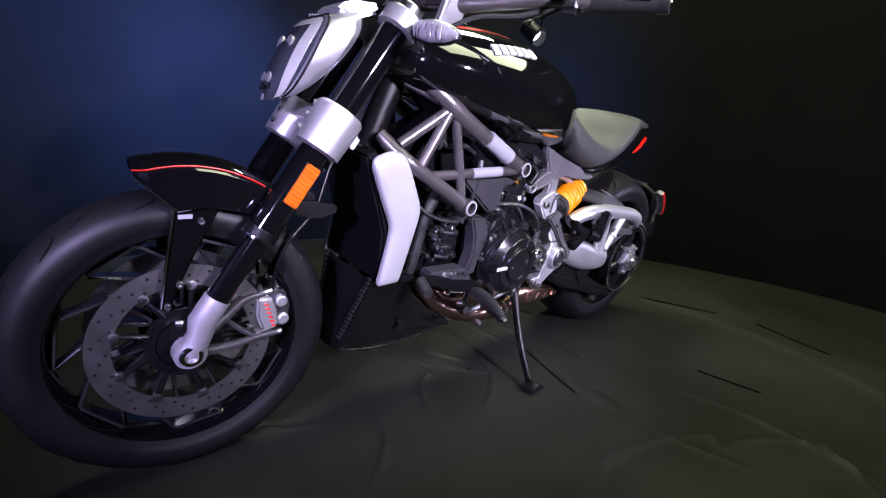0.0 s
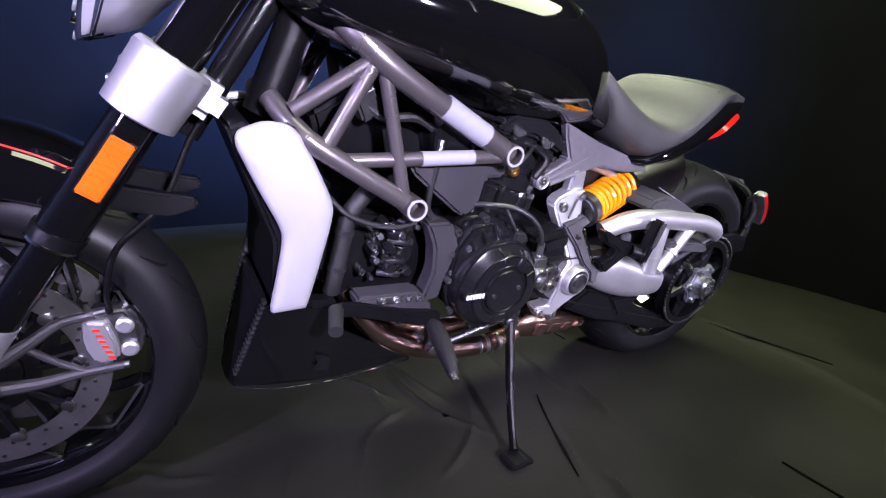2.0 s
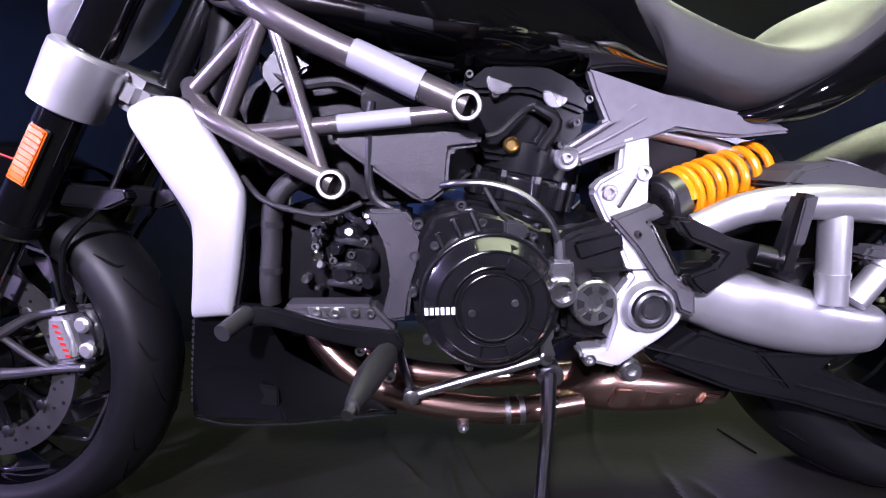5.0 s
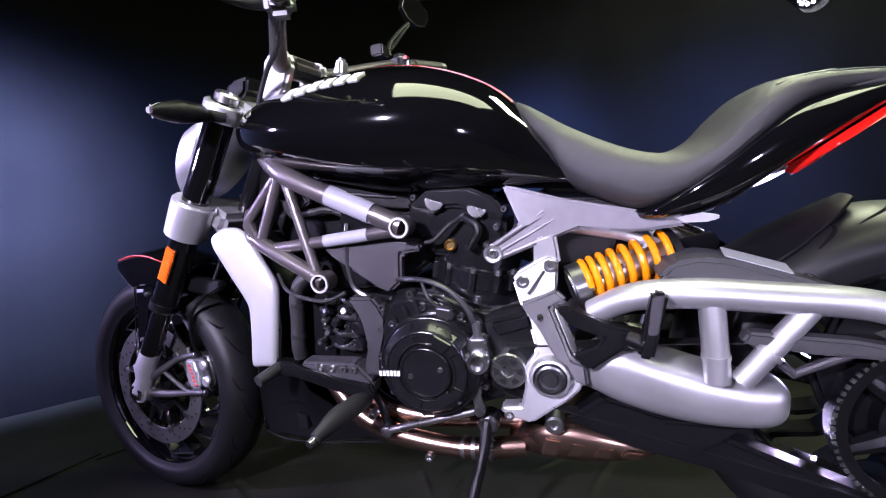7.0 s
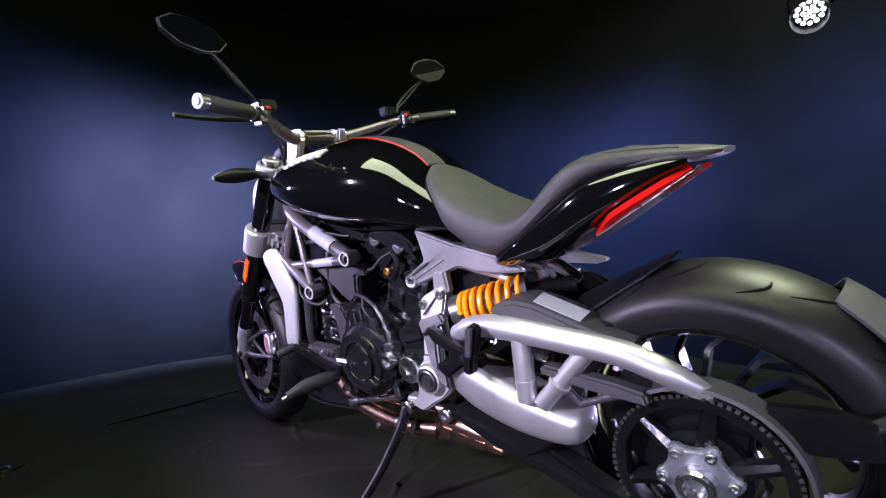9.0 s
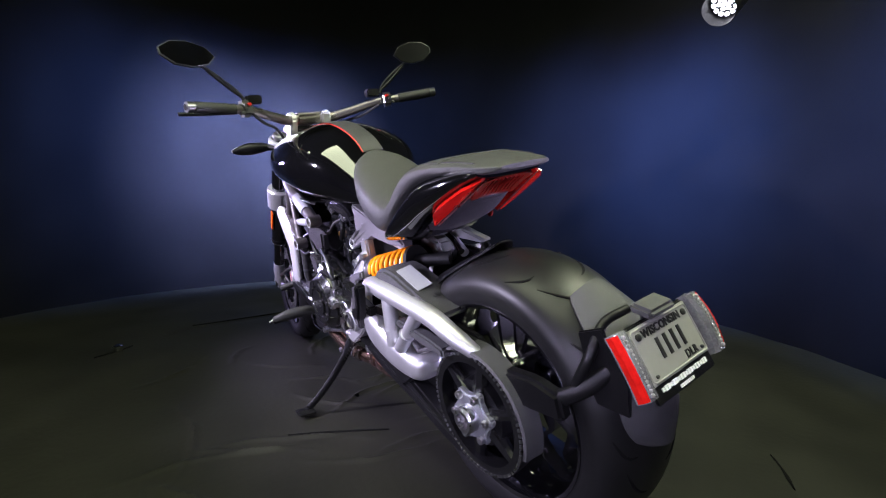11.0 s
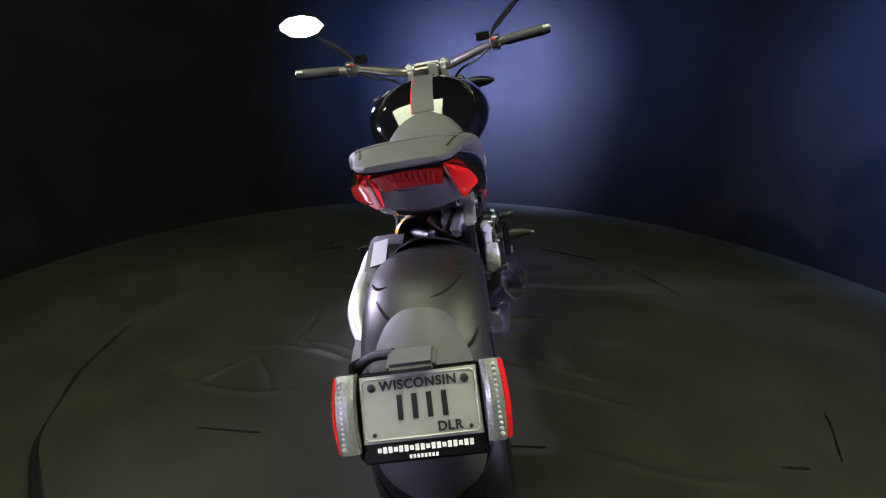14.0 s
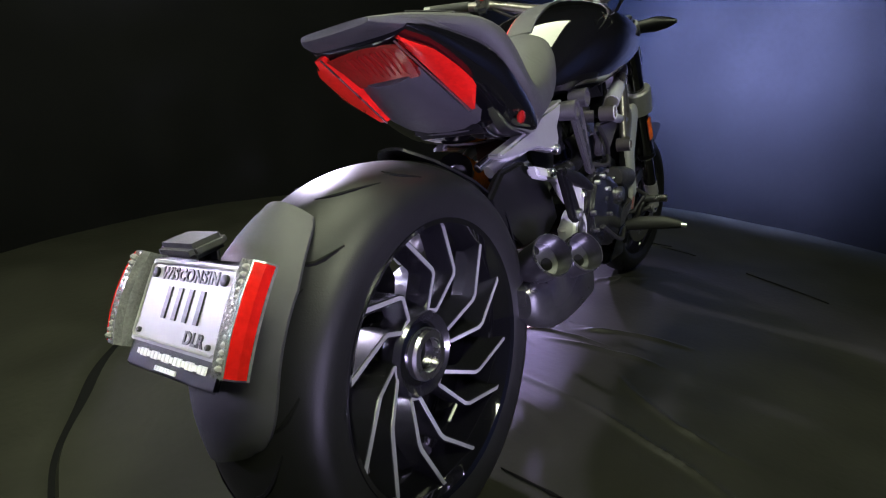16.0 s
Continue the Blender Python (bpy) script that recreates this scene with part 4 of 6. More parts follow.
part("cam_cover", prism(B(), [(0.805, 0.722), (0.845, 0.752), (0.925, 0.748), (0.975, 0.722), (0.995, 0.69), (0.988, 0.678), (0.90, 0.712), (0.82, 0.712)], -0.104, 0.10, 0.008, 2), COVER, engine, "satin black cam cover")
for c in ((0.858, 0.728), (0.94, 0.708)):
    part("cam_plug", prism(B(), [(c[0] + 0.019 * math.cos(radians(d)), c[1] + 0.019 * math.sin(radians(d))) for d in range(160, 341, 20)], -0.108, -0.100, 0.0015), STEEL, engine, "half-round silver cam plug")
for c in ((0.852, 0.710), (0.972, 0.667), (0.908, 0.690), (0.93, 0.688), (0.815, 0.738), (0.99, 0.70), (0.95, 0.635)):
    part("head_bolt", bolt_head(B(), (c[0], -0.094, c[1]), (0, -1, 0), 0.0062, 0.010), DARKSTEEL, engine)
part("spark_plug_cap", tube(B(), [(0.912, -0.098, 0.692), (0.94, -0.112, 0.668), (0.918, -0.112, 0.63)], 0.0085, 10, 4), SATIN, engine)
part("plug_lead", tube(B(), [(0.905, -0.10, 0.69), (0.885, -0.115, 0.68), (0.855, -0.12, 0.655), (0.835, -0.12, 0.650)], 0.0042, 8, 5), GRIP, engine)
part("brass_plug", lathe(B(), [(0, 0.012), (0.01, 0.012), (0.012, 0.009), (0.006, 0.007), (0.006, 0)], (0.877, -0.088, 0.638), (0, -1, 0), 20), BRASS, engine, "small brass plug")
# front cylinder, pump and hoses
part("front_barrel", prism(B(), [(0.735, 0.37), (0.735, 0.53), (0.64, 0.545), (0.56, 0.56), (0.50, 0.545), (0.47, 0.46), (0.50, 0.40), (0.58, 0.375)], -0.072, 0.09, 0.012, 2), SATIN, engine)
for k, (x, z, r, l) in enumerate(((0.63, 0.515, 0.022, 0.028), (0.645, 0.47, 0.026, 0.022), (0.615, 0.45, 0.017, 0.035), (0.655, 0.435, 0.014, 0.03), (0.61, 0.49, 0.012, 0.04))):
    part("pump_body", lathe(B(), [(-0.02, r), (l * 0.6, r), (l * 0.8, r * 0.85), (l, r * 0.6), (l, 0)], (x, -0.078, z), (0, -1, 0), 20), COVER, engine)
for c in ((0.579, 0.519), (0.579, 0.494), (0.560, 0.444), (0.632, 0.48), (0.618, 0.535), (0.64, 0.44), (0.652, 0.50), (0.604, 0.472)):
    part("pump_bolt", bolt_head(B(), (c[0], -0.092, c[1]), (0, -1, 0), 0.0068, 0.014), STEEL, engine)
rng = random.Random(5)
for k in range(16):
    x, z = 0.578 + rng.random() * 0.085, 0.425 + rng.random() * 0.12
    r = 0.004 + rng.random() * 0.005
    part("pump_fitting", lathe(B(), [(-0.02, r), (0.004, r), (0.006, r * 0.7), (0.006, 0)], (x, -0.094 - rng.random() * 0.012, z), (rng.random() * 0.6 - 0.3, -1, rng.random() * 0.8 - 0.4), 12), (STEEL, CHROME, DARKSTEEL)[k % 3], engine)
part("bolt_strap", prism(B(), [(0.572, 0.522), (0.586, 0.522), (0.586, 0.490), (0.572, 0.490)], -0.094, -0.086, 0.002), STEEL, engine)
for a, b in (((0.60, 0.46), (0.65, 0.455)), ((0.61, 0.50), (0.66, 0.49)), ((0.595, 0.435), (0.64, 0.425)), ((0.625, 0.54), (0.655, 0.52))):
    part("pump_pipe", tube(B(), [(a[0], -0.094, a[1]), ((a[0] + b[0]) / 2, -0.108, (a[1] + b[1]) / 2 + 0.006), (b[0], -0.094, b[1])], 0.006, 10, 4), DARKSTEEL, engine)
part("coolant_hose", tube(B(), [(0.58, -0.08, 0.605), (0.545, -0.10, 0.588), (0.522, -0.105, 0.555), (0.515, -0.105, 0.50), (0.507, -0.105, 0.44), (0.505, -0.10, 0.41)], 0.0155, 16, 6), GRIP, engine, "black rubber coolant hose")
for z in (0.535, 0.465):
    part("hose_clip", tube(B(), [(0.519 - (0.535 - z) * 0.12, -0.105, z), (0.518 - (0.535 - z) * 0.12, -0.105, z - 0.009)], 0.0168, 16), DARKSTEEL, engine)
part("cable", tube(B(), [(0.48, -0.10, 0.60), (0.52, -0.125, 0.565), (0.60, -0.135, 0.545), (0.655, -0.13, 0.56)], 0.0045, 8, 6), GRIP, engine)
part("braided_hose", tube(B(), [(0.675, -0.12, 0.70), (0.67, -0.125, 0.66), (0.668, -0.12, 0.575), (0.70, -0.12, 0.545)], 0.0065, 8, 5), DARKSTEEL, engine)
# grey cover between pump and clutch
part("alternator_cover", prism(B(), [(0.660, 0.551), (0.715, 0.551), (0.728, 0.535), (0.742, 0.505), (0.735, 0.465), (0.722, 0.425), (0.716, 0.386), (0.674, 0.382), (0.692, 0.447), (0.686, 0.50), (0.672, 0.53)], -0.142, -0.10, 0.006, 2), DARKGREY, engine, "dark grey engine side cover")
bolts([(0.735, -0.132, 0.528), (0.738, -0.134, 0.442), (0.728, -0.132, 0.482), (0.797, -0.13, 0.553)], (0, -1, 0), 0.0085, 0.010, DARKSTEEL, engine)
# clutch side: raised case, domed cover with ribs
part("clutch_case", prism(B(), [(0.728, 0.50), (0.755, 0.545), (0.80, 0.556), (0.86, 0.542), (0.91, 0.505), (0.932, 0.455), (0.925, 0.385), (0.885, 0.325), (0.82, 0.308), (0.76, 0.335), (0.728, 0.39), (0.72, 0.44)], -0.150, -0.11, 0.012, 3), COVER, engine)
CL = (0.834, -0.158, 0.419)
clutch = part("clutch_cover", lathe(B(), [(-0.016, 0.101), (0.008, 0.101), (0.015, 0.098), (0.020, 0.090), (0.034, 0.081), (0.039, 0.075), (0.040, 0.056), (0.036, 0.053), (0.036, 0.050), (0.043, 0.047), (0.044, 0.0)], CL, (0, -1, 0), 72), COVER, engine, "round glossy black clutch cover")
for a0 in (58, 300):
    rows = []
    for r, y in ((0.0515, 0.0415), (0.060, 0.0435), (0.074, 0.0425), (0.088, 0.026)):
        rows.append([Vector((CL[0] + r * math.cos(radians(a0 + d)), CL[1] - y + e, CL[2] + r * math.sin(radians(a0 + d)))) for d, e in ((-15, 0.004), (-13, 0), (13, 0), (15, 0.004), (0, 0.012))])
    part("cover_tab", skin(B(), rows), COVER, engine)
def cover_ring(r, depth, thick):
    """A raised rim round the clutch cover's axis."""
    return tube(B(), [(CL[0] + r * math.cos(radians(5 * k)), CL[1] - depth, CL[2] + r * math.sin(radians(5 * k))) for k in range(72)], thick, 8, 0, True)


for r, depth, thick in ((0.0965, 0.0155, 0.0028), (0.0765, 0.0375, 0.0026), (0.0565, 0.0395, 0.0018), (0.0465, 0.0425, 0.0022)):
    part("cover_rim", cover_ring(r, depth, thick), ENGINE, clutch, "polished black rim")
for a in (30, 105, 255, 330):
    part("cover_seam", tube(B(), [(CL[0] + r * math.cos(radians(a)), CL[1] - d, CL[2] + r * math.sin(radians(a))) for r, d in ((0.058, 0.0402), (0.075, 0.0385), (0.081, 0.0345), (0.091, 0.0195))], 0.0018, 6), ENGINE, clutch)
for a in (10, 190):
    part("cover_bolt", bolt_head(B(), (CL[0] + 0.030 * math.cos(radians(a + 2)), CL[1] - 0.0445, CL[2] + 0.030 * math.sin(radians(a + 2))), (0, -1, 0), 0.005, 0.002), DARKSTEEL, engine)
for k in range(9):
    a = radians(k * 40 + 14)
    part("case_bolt", bolt_head(B(), (CL[0] + 0.110 * math.cos(a), -0.148, CL[2] + 0.110 * math.sin(a)), (0, -1, 0), 0.0065, 0.007), DARKSTEEL, engine)
part("badge_block", prism(B(), [(0.738, 0.425), (0.785, 0.423), (0.785, 0.407), (0.738, 0.408)], -0.198, -0.15, 0.003), COVER, engine)
for k in range(6):
    part("letter_bar", prism(B(), [(0.7405 + 0.0073 * k, 0.4215), (0.7455 + 0.0073 * k, 0.4213), (0.7455 + 0.0073 * k, 0.4115), (0.7405 + 0.0073 * k, 0.4117)], -0.1995, -0.197, 0), WHITE, engine, "white lettering bar")
for k, (x, z) in enumerate(((0.762, 0.515), (0.785, 0.535), (0.81, 0.545))):
    part("case_rib", tube(B(), [(x, -0.150, z), (x + 0.012, -0.158, z - 0.028)], 0.005, 8), COVER, engine)
# sprocket cover, clutch slave
part("sprocket_cover", prism(B(), [(0.935, 0.50), (0.965, 0.515), (1.02, 0.525), (1.045, 0.48), (1.04, 0.36), (0.99, 0.345), (0.945, 0.36)], -0.150, -0.10, 0.008, 2), SATIN, engine)
part("cover_plate", prism(B(), [(0.955, 0.497), (1.025, 0.512), (1.03, 0.488), (0.965, 0.470)], -0.156, -0.148, 0.004), COVER, engine)
SPR = Vector((0.983, -0.168, 0.412))
part("sprocket_disc", lathe(B(), [(-0.02, 0.034), (0.004, 0.034), (0.007, 0.031), (0.007, 0.012), (0.003, 0.010), (0.003, 0.0)], SPR, (0, -1, 0), 40), STEEL, engine, "slotted silver sprocket disc")
for k in range(6):
    bm = B()
    arc = [(SPR.x + r * math.cos(radians(k * 60 + d)), SPR.z + r * math.sin(radians(k * 60 + d))) for r, d in ((0.016, -14), (0.016, 14), (0.0265, 17), (0.0265, 0), (0.0265, -17))]
    # slot drawn as a black patch in place of its shade
    part("slot", prism(bm, arc, SPR.y - 0.0078, SPR.y - 0.006, 0), INK_AND_SHADE, engine)
part("clutch_slave", lathe(B(), [(-0.04, 0.021), (0.004, 0.021), (0.008, 0.018), (0.008, 0.013), (-0.002, 0.012), (-0.002, 0)], (0.931, -0.188, 0.434), (0, -1, 0), 28), STEEL, engine, "silver clutch slave cylinder")
part("slave_body", prism(B(), [(0.912, 0.455), (0.918, 0.478), (0.948, 0.478), (0.952, 0.45), (0.945, 0.425), (0.918, 0.425)], -0.184, -0.15, 0.004), STEEL, engine)
part("banjo_bolt", tube(B(), [(0.932, -0.17, 0.476), (0.931, -0.17, 0.505)], 0.008, 12), STEEL, engine)
part("clutch_hose", tube(B(), [(0.930, -0.172, 0.50), (0.915, -0.172, 0.535), (0.885, -0.165, 0.565), (0.84, -0.155, 0.583), (0.79, -0.14, 0.585), (0.765, -0.12, 0.58)], 0.0052, 10, 6), DARKSTEEL, engine)
part("sensor_lead", tube(B(), [(0.83, -0.152, 0.578), (0.845, -0.165, 0.55), (0.862, -0.16, 0.53)], 0.003, 8, 5), GRIP, engine)
part("sensor", prism(B(), [(0.855, 0.535), (0.885, 0.53), (0.89, 0.512), (0.87, 0.50), (0.855, 0.51)], -0.168, -0.148, 0.004), DARKSTEEL, engine)
# right flank
part("right_cover", lathe(B(), [(0, 0.10), (0.03, 0.098), (0.045, 0.08), (0.048, 0.04), (0.05, 0)], (0.83, 0.122, 0.42), Y, 40), COVER, engine)
part("right_lower_cover", prism(B(), [(0.90, 0.50), (1.02, 0.52), (1.04, 0.38), (0.95, 0.33), (0.9, 0.36)], 0.12, 0.16, 0.01, 2), COVER, engine)
part("oil_filter", lathe(B(), [(-0.02, 0.034), (0.05, 0.034), (0.056, 0.028), (0.056, 0)], (0.66, 0.10, 0.44), Y, 28), SATIN, engine)
for k in range(10):
    a = radians(k * 36)
    part("case_bolt", bolt_head(B(), (0.83 + 0.107 * math.cos(a), 0.128, 0.42 + 0.107 * math.sin(a)), Y, 0.006, 0.008), STEEL, engine)
ladder = part("side_brace", prism(B(), [(1.078, 0.700), (1.060, 0.722), (1.035, 0.715), (0.975, 0.60), (0.915, 0.545), (0.945, 0.535), (0.972, 0.548)], 0.135, 0.147, 0.003), DARKGREY, engine, "dark grey ladder brace")
for k in range(4):
    x, z = 1.036 - 0.022 * k, 0.688 - 0.036 * k
    # opening drawn as a black patch, standing in for shade
    part("brace_window", prism(B(), [(x, z), (x - 0.012, z + 0.004), (x - 0.030, z - 0.022), (x - 0.017, z - 0.028)], 0.1465, 0.1485, 0), INK_AND_SHADE, ladder)
for x, z in ((1.058, 0.702), (0.980, 0.730)):
    part("brace_ring", lathe(B(), [(-0.03, 0.013), (-0.03, 0.022), (0.012, 0.023), (0.014, 0.019), (0.012, 0.015), (-0.004, 0.013), (-0.004, 0.0)], (x, 0.14, z), Y, 28), DARKGREY, engine, "dark grey bracket ring")
part("inner_brace", tube(B(), [(0.980, 0.125, 0.730), (0.945, 0.128, 0.64), (0.91, 0.128, 0.545)], 0.010, 10), DARKGREY, engine)
part("water_elbow", tube(B(), [(1.085, 0.09, 0.555), (1.04, 0.115, 0.565), (0.995, 0.122, 0.575), (0.965, 0.118, 0.605), (0.97, 0.10, 0.64)], 0.0175, 16, 5), SATIN, engine, "black rubber elbow hose")
part("elbow_clip", tube(B(), [(1.045, 0.113, 0.564), (1.035, 0.116, 0.566)], 0.019, 16), STEEL, engine)
part("right_clutch_case", prism(B(), [(0.985, 0.530), (0.93, 0.545), (0.87, 0.50), (0.862, 0.41), (0.92, 0.372), (1.01, 0.388), (1.035, 0.45)], 0.12, 0.168, 0.012, 2), COVER, engine, "faceted black right engine case")
for x, z in ((0.975, 0.52), (0.93, 0.53), (0.885, 0.49), (0.876, 0.42), (0.93, 0.388), (1.0, 0.402), (1.02, 0.45), (0.80, 0.53), (0.74, 0.50), (0.70, 0.44), (0.73, 0.36), (0.79, 0.32)):
    part("case_bolt", bolt_head(B(), (x, 0.168 if x > 0.85 else 0.14, z), Y, 0.0062, 0.007), STEEL if z > 0.48 else DARKSTEEL, engine)
part("filter_canister", lathe(B(), [(-0.10, 0.0), (-0.10, 0.034), (-0.09, 0.038), (0.06, 0.038), (0.07, 0.034), (0.07, 0.0)], (0.52, 0.105, 0.475), (-1, 0, -0.1), 28), DARKGREY, engine, "dark grey horizontal canister")
for q0, q1, q2 in (((0.90, 0.13, 0.56), (0.82, 0.15, 0.55), (0.72, 0.12, 0.58)), ((0.95, 0.17, 0.40), (0.84, 0.185, 0.34), (0.70, 0.16, 0.34)), ((0.86, 0.14, 0.66), (0.78, 0.14, 0.60), (0.70, 0.12, 0.53))):
    part("hose_line", tube(B(), [q0, q1, q2], 0.006, 8, 5), GRIP, engine)
part("oil_cap", lathe(B(), [(0, 0.022), (0.012, 0.022), (0.016, 0.018), (0.016, 0.0)], (0.79, 0.168, 0.46), Y, 24), STEEL, engine)
part("rear_head_right", prism(B(), [(0.84, 0.63), (0.83, 0.71), (0.96, 0.71), (0.97, 0.64)], 0.09, 0.125, 0.01), COVER, engine)

# airbox side cover
part("side_panel", prism(B(), [(0.612, 0.665), (0.628, 0.672), (0.775, 0.664), (0.83, 0.655), (0.828, 0.636), (0.785, 0.632), (0.778, 0.575), (0.752, 0.556), (0.735, 0.560), (0.625, 0.64)], -0.128, -0.10, 0.006, 2), DARKGREY, moto, "dark grey plastic side panel")
part("side_panel", prism(B(), [(0.612, 0.665), (0.628, 0.672), (0.775, 0.664), (0.83, 0.655), (0.828, 0.636), (0.785, 0.632), (0.778, 0.575), (0.752, 0.556), (0.735, 0.560), (0.625, 0.64)], 0.10, 0.128, 0.006, 2), DARKGREY, moto, "dark grey plastic side panel")

# radiator, shields, belly pan
bm = B()
prism(bm, [(0.33, 0.70), (0.36, 0.71), (0.46, 0.52), (0.45, 0.40), (0.40, 0.40), (0.40, 0.52)], -0.11, 0.11, 0.006)
radiator = part("radiator", bm, SATIN, moto, "black radiator behind the front wheel")
# front and rear edges of the shields, from the top down
SHIELD_FRONT = [(q.x, q.z) for q in catmull([(0.372, 0, 0.712), (0.345, 0, 0.699), (0.341, 0, 0.680), (0.352, 0, 0.654), (0.376, 0, 0.605), (0.402, 0, 0.555), (0.409, 0, 0.525), (0.402, 0, 0.46), (0.394, 0, 0.404), (0.398, 0, 0.394)], 4)]
SHIELD_BACK = [(q.x, q.z) for q in catmull([(0.384, 0, 0.714), (0.411, 0, 0.711), (0.430, 0, 0.696), (0.450, 0, 0.664), (0.472, 0, 0.622), (0.487, 0, 0.588), (0.488, 0, 0.560), (0.475, 0, 0.49), (0.456, 0, 0.405), (0.450, 0, 0.396)], 4)]
for s in (-1, 1):
    part("shield_backing", prism(B(), [(0.36, 0.70), (0.42, 0.712), (0.448, 0.66), (0.486, 0.565), (0.478, 0.48), (0.458, 0.395), (0.42, 0.40), (0.43, 0.53)], *sorted((0.095 * s, 0.121 * s)), 0.005, 2), SATIN, radiator)
    rows = []
    for y, k in ((0.114, 0.97), (0.118, 1.0), (0.122, 0.995), (0.126, 0.96), (0.1295, 0.89), (0.1315, 0.78), (0.1325, 0.50), (0.1328, 0.15)):
        ring = []
        for (xa, za), (xb, zb) in zip(SHIELD_FRONT, SHIELD_BACK):
            ring.append(((xa + xb) / 2, (xb - xa) / 2, (za + zb) / 2, (za - zb) / 2))
        low, top = 0.394, 0.713
        def squeeze(z):
            return (z - (low + top) / 2) * (1 - (1 - k) * 0.30) + (low + top) / 2
        f = [Vector((m - h * k, y * s, squeeze(z + g))) for m, h, z, g in ring]
        b = [Vector((m + h * k, y * s, squeeze(z - g))) for m, h, z, g in ring]
        rows.append(f + b[::-1])
    part("radiator_shield", skin(B(), rows), SHIELD, moto, "pale brushed aluminium radiator shield")
# belly pan: an open keel with raked front edges and a rising rear edge
TOPLINE = ((0.345, 0.212), (0.390, 0.398), (0.470, 0.400), (0.505, 0.378), (0.523, 0.334), (0.602, 0.281), (0.690, 0.228))


def topline(x):
    for (a, za), (b, zb) in zip(TOPLINE, TOPLINE[1:]):
        if x <= b:
            return za + (zb - za) * max(0, (x - a) / (b - a))
    return TOPLINE[-1][1]


rows = []
for x in (0.345, 0.356, 0.367, 0.379, 0.390, 0.41, 0.44, 0.47, 0.49, 0.505, 0.513, 0.523, 0.55, 0.575, 0.602, 0.63, 0.66, 0.69):
    f = min(1, (x - 0.345) / 0.17)
    wb = 0.058 + 0.050 * f ** 0.7
    zb = 0.198 + 0.020 * (x - 0.345) / 0.345
    zt = topline(x)
    wt = wb + (0.098 + 0.022 * f - wb) * (zt - zb) / 0.2
    wm = (wb + wt) / 2 + 0.003
    out = [(wt, zt), (wm, (zt + zb) / 2), (wb, zb + 0.006), (wb - 0.008, zb), (0, zb - 0.004)]
    full = [(-y, z) for y, z in out] + out[-2::-1]
    ins = [(y * 0.955, z + (0.005 if z < zb + 0.004 else 0)) for y, z in full[::-1]]
    rows.append([Vector((x, y, z)) for y, z in full + ins])
belly = part("belly_pan", skin(B(), rows), GLOSS, moto, "glossy black belly pan")
part("belly_front", skin(B(), [[Vector((0.345 + 0.045 * t + dx, (0.058 + 0.040 * t) * u, 0.200 + 0.196 * t)) for u, dx in ((-1, 0), (-0.4, -0.010), (0.4, -0.010), (1, 0), (0.9, 0.008), (-0.9, 0.008))] for t in (0, 0.25, 0.5, 0.75, 1)]), SATIN, belly, "black nose of the belly pan")
part("belly_top", prism(B(), [(0.455, 0.412), (0.505, 0.406), (0.512, 0.388), (0.462, 0.394)], -0.128, -0.10, 0.003), SATIN, belly)
part("belly_lip", tube(B(), [(0.350, -0.062, 0.199), (0.42, -0.093, 0.202), (0.52, -0.110, 0.208), (0.60, -0.110, 0.213), (0.69, -0.109, 0.219)], 0.0022, 6, 4), COVER, belly)

# radiator mesh bars and belly pan details
for k in range(44):
    z = 0.690 - 0.0065 * k
    x = 0.334 + 0.0025 * min(k, 27)
    part("radiator_fin", tube(B(), [(x + 0.003, -0.088, z), (x + 0.003, 0.088, z)], 0.0018, 5), COVER, radiator)
for s in (-1, 1):
    # vent opening: a near-black patch painted in place of its shade
    part("belly_vent", prism(B(), [(0.478, 0.282), (0.500, 0.276), (0.508, 0.272), (0.507, 0.243), (0.476, 0.247), (0.486, 0.262)], *sorted((0.1185 * s, 0.110 * s)), 0.002), RECESS_SHADE, belly)
    for k in range(16):
        t = k / 15
        part("grille_bar", prism(B(), [(0.345 + 0.04 * t, 0.23 + 0.17 * t), (0.352 + 0.04 * t, 0.23 + 0.17 * t), (0.352 + 0.04 * t, 0.236 + 0.17 * t), (0.345 + 0.04 * t, 0.236 + 0.17 * t)], *sorted(((0.050 + 0.040 * t) * s, (0.064 + 0.038 * t) * s)), 0), DARKSTEEL, belly)

# -- exhaust
exhaust = part("exhaust", tube(B(), [(0.545, -0.06, 0.385), (0.575, -0.085, 0.335), (0.63, -0.105, 0.285), (0.70, -0.115, 0.252), (0.78, -0.118, 0.232), (0.88, -0.115, 0.219), (0.99, -0.10, 0.222)], 0.0215, 22, 8), COPPER, moto, "copper tinted exhaust pipe")
part("rear_pipe", tube(B(), [(0.60, -0.03, 0.36), (0.64, -0.06, 0.315), (0.70, -0.075, 0.28), (0.80, -0.075, 0.262), (0.90, -0.06, 0.255), (1.0, -0.05, 0.25)], 0.020, 18, 6), COPPER, exhaust)
for x in (0.862, 0.885, 0.92):
    part("pipe_band", tube(B(), [(x, -0.115, 0.2195), (x + 0.008, -0.1148, 0.2195)], 0.0232, 22), STEEL, exhaust)
bm = B()
loft(bm, [(0.955, 0.09, 0.205, 0.24, 3, 0.5, 0), (1.01, 0.125, 0.200, 0.285, 3.2, 0.5, 0), (1.06, 0.135, 0.197, 0.295, 3.4, 0.5, 0), (1.15, 0.135, 0.200, 0.282, 3.4, 0.5, 0), (1.22, 0.12, 0.212, 0.252, 3, 0.5, 0), (1.26, 0.08, 0.222, 0.238, 3, 0.5, 0)], 32)
muffler = part("muffler_box", bm, COPPER, exhaust, "copper tinted muffler box")
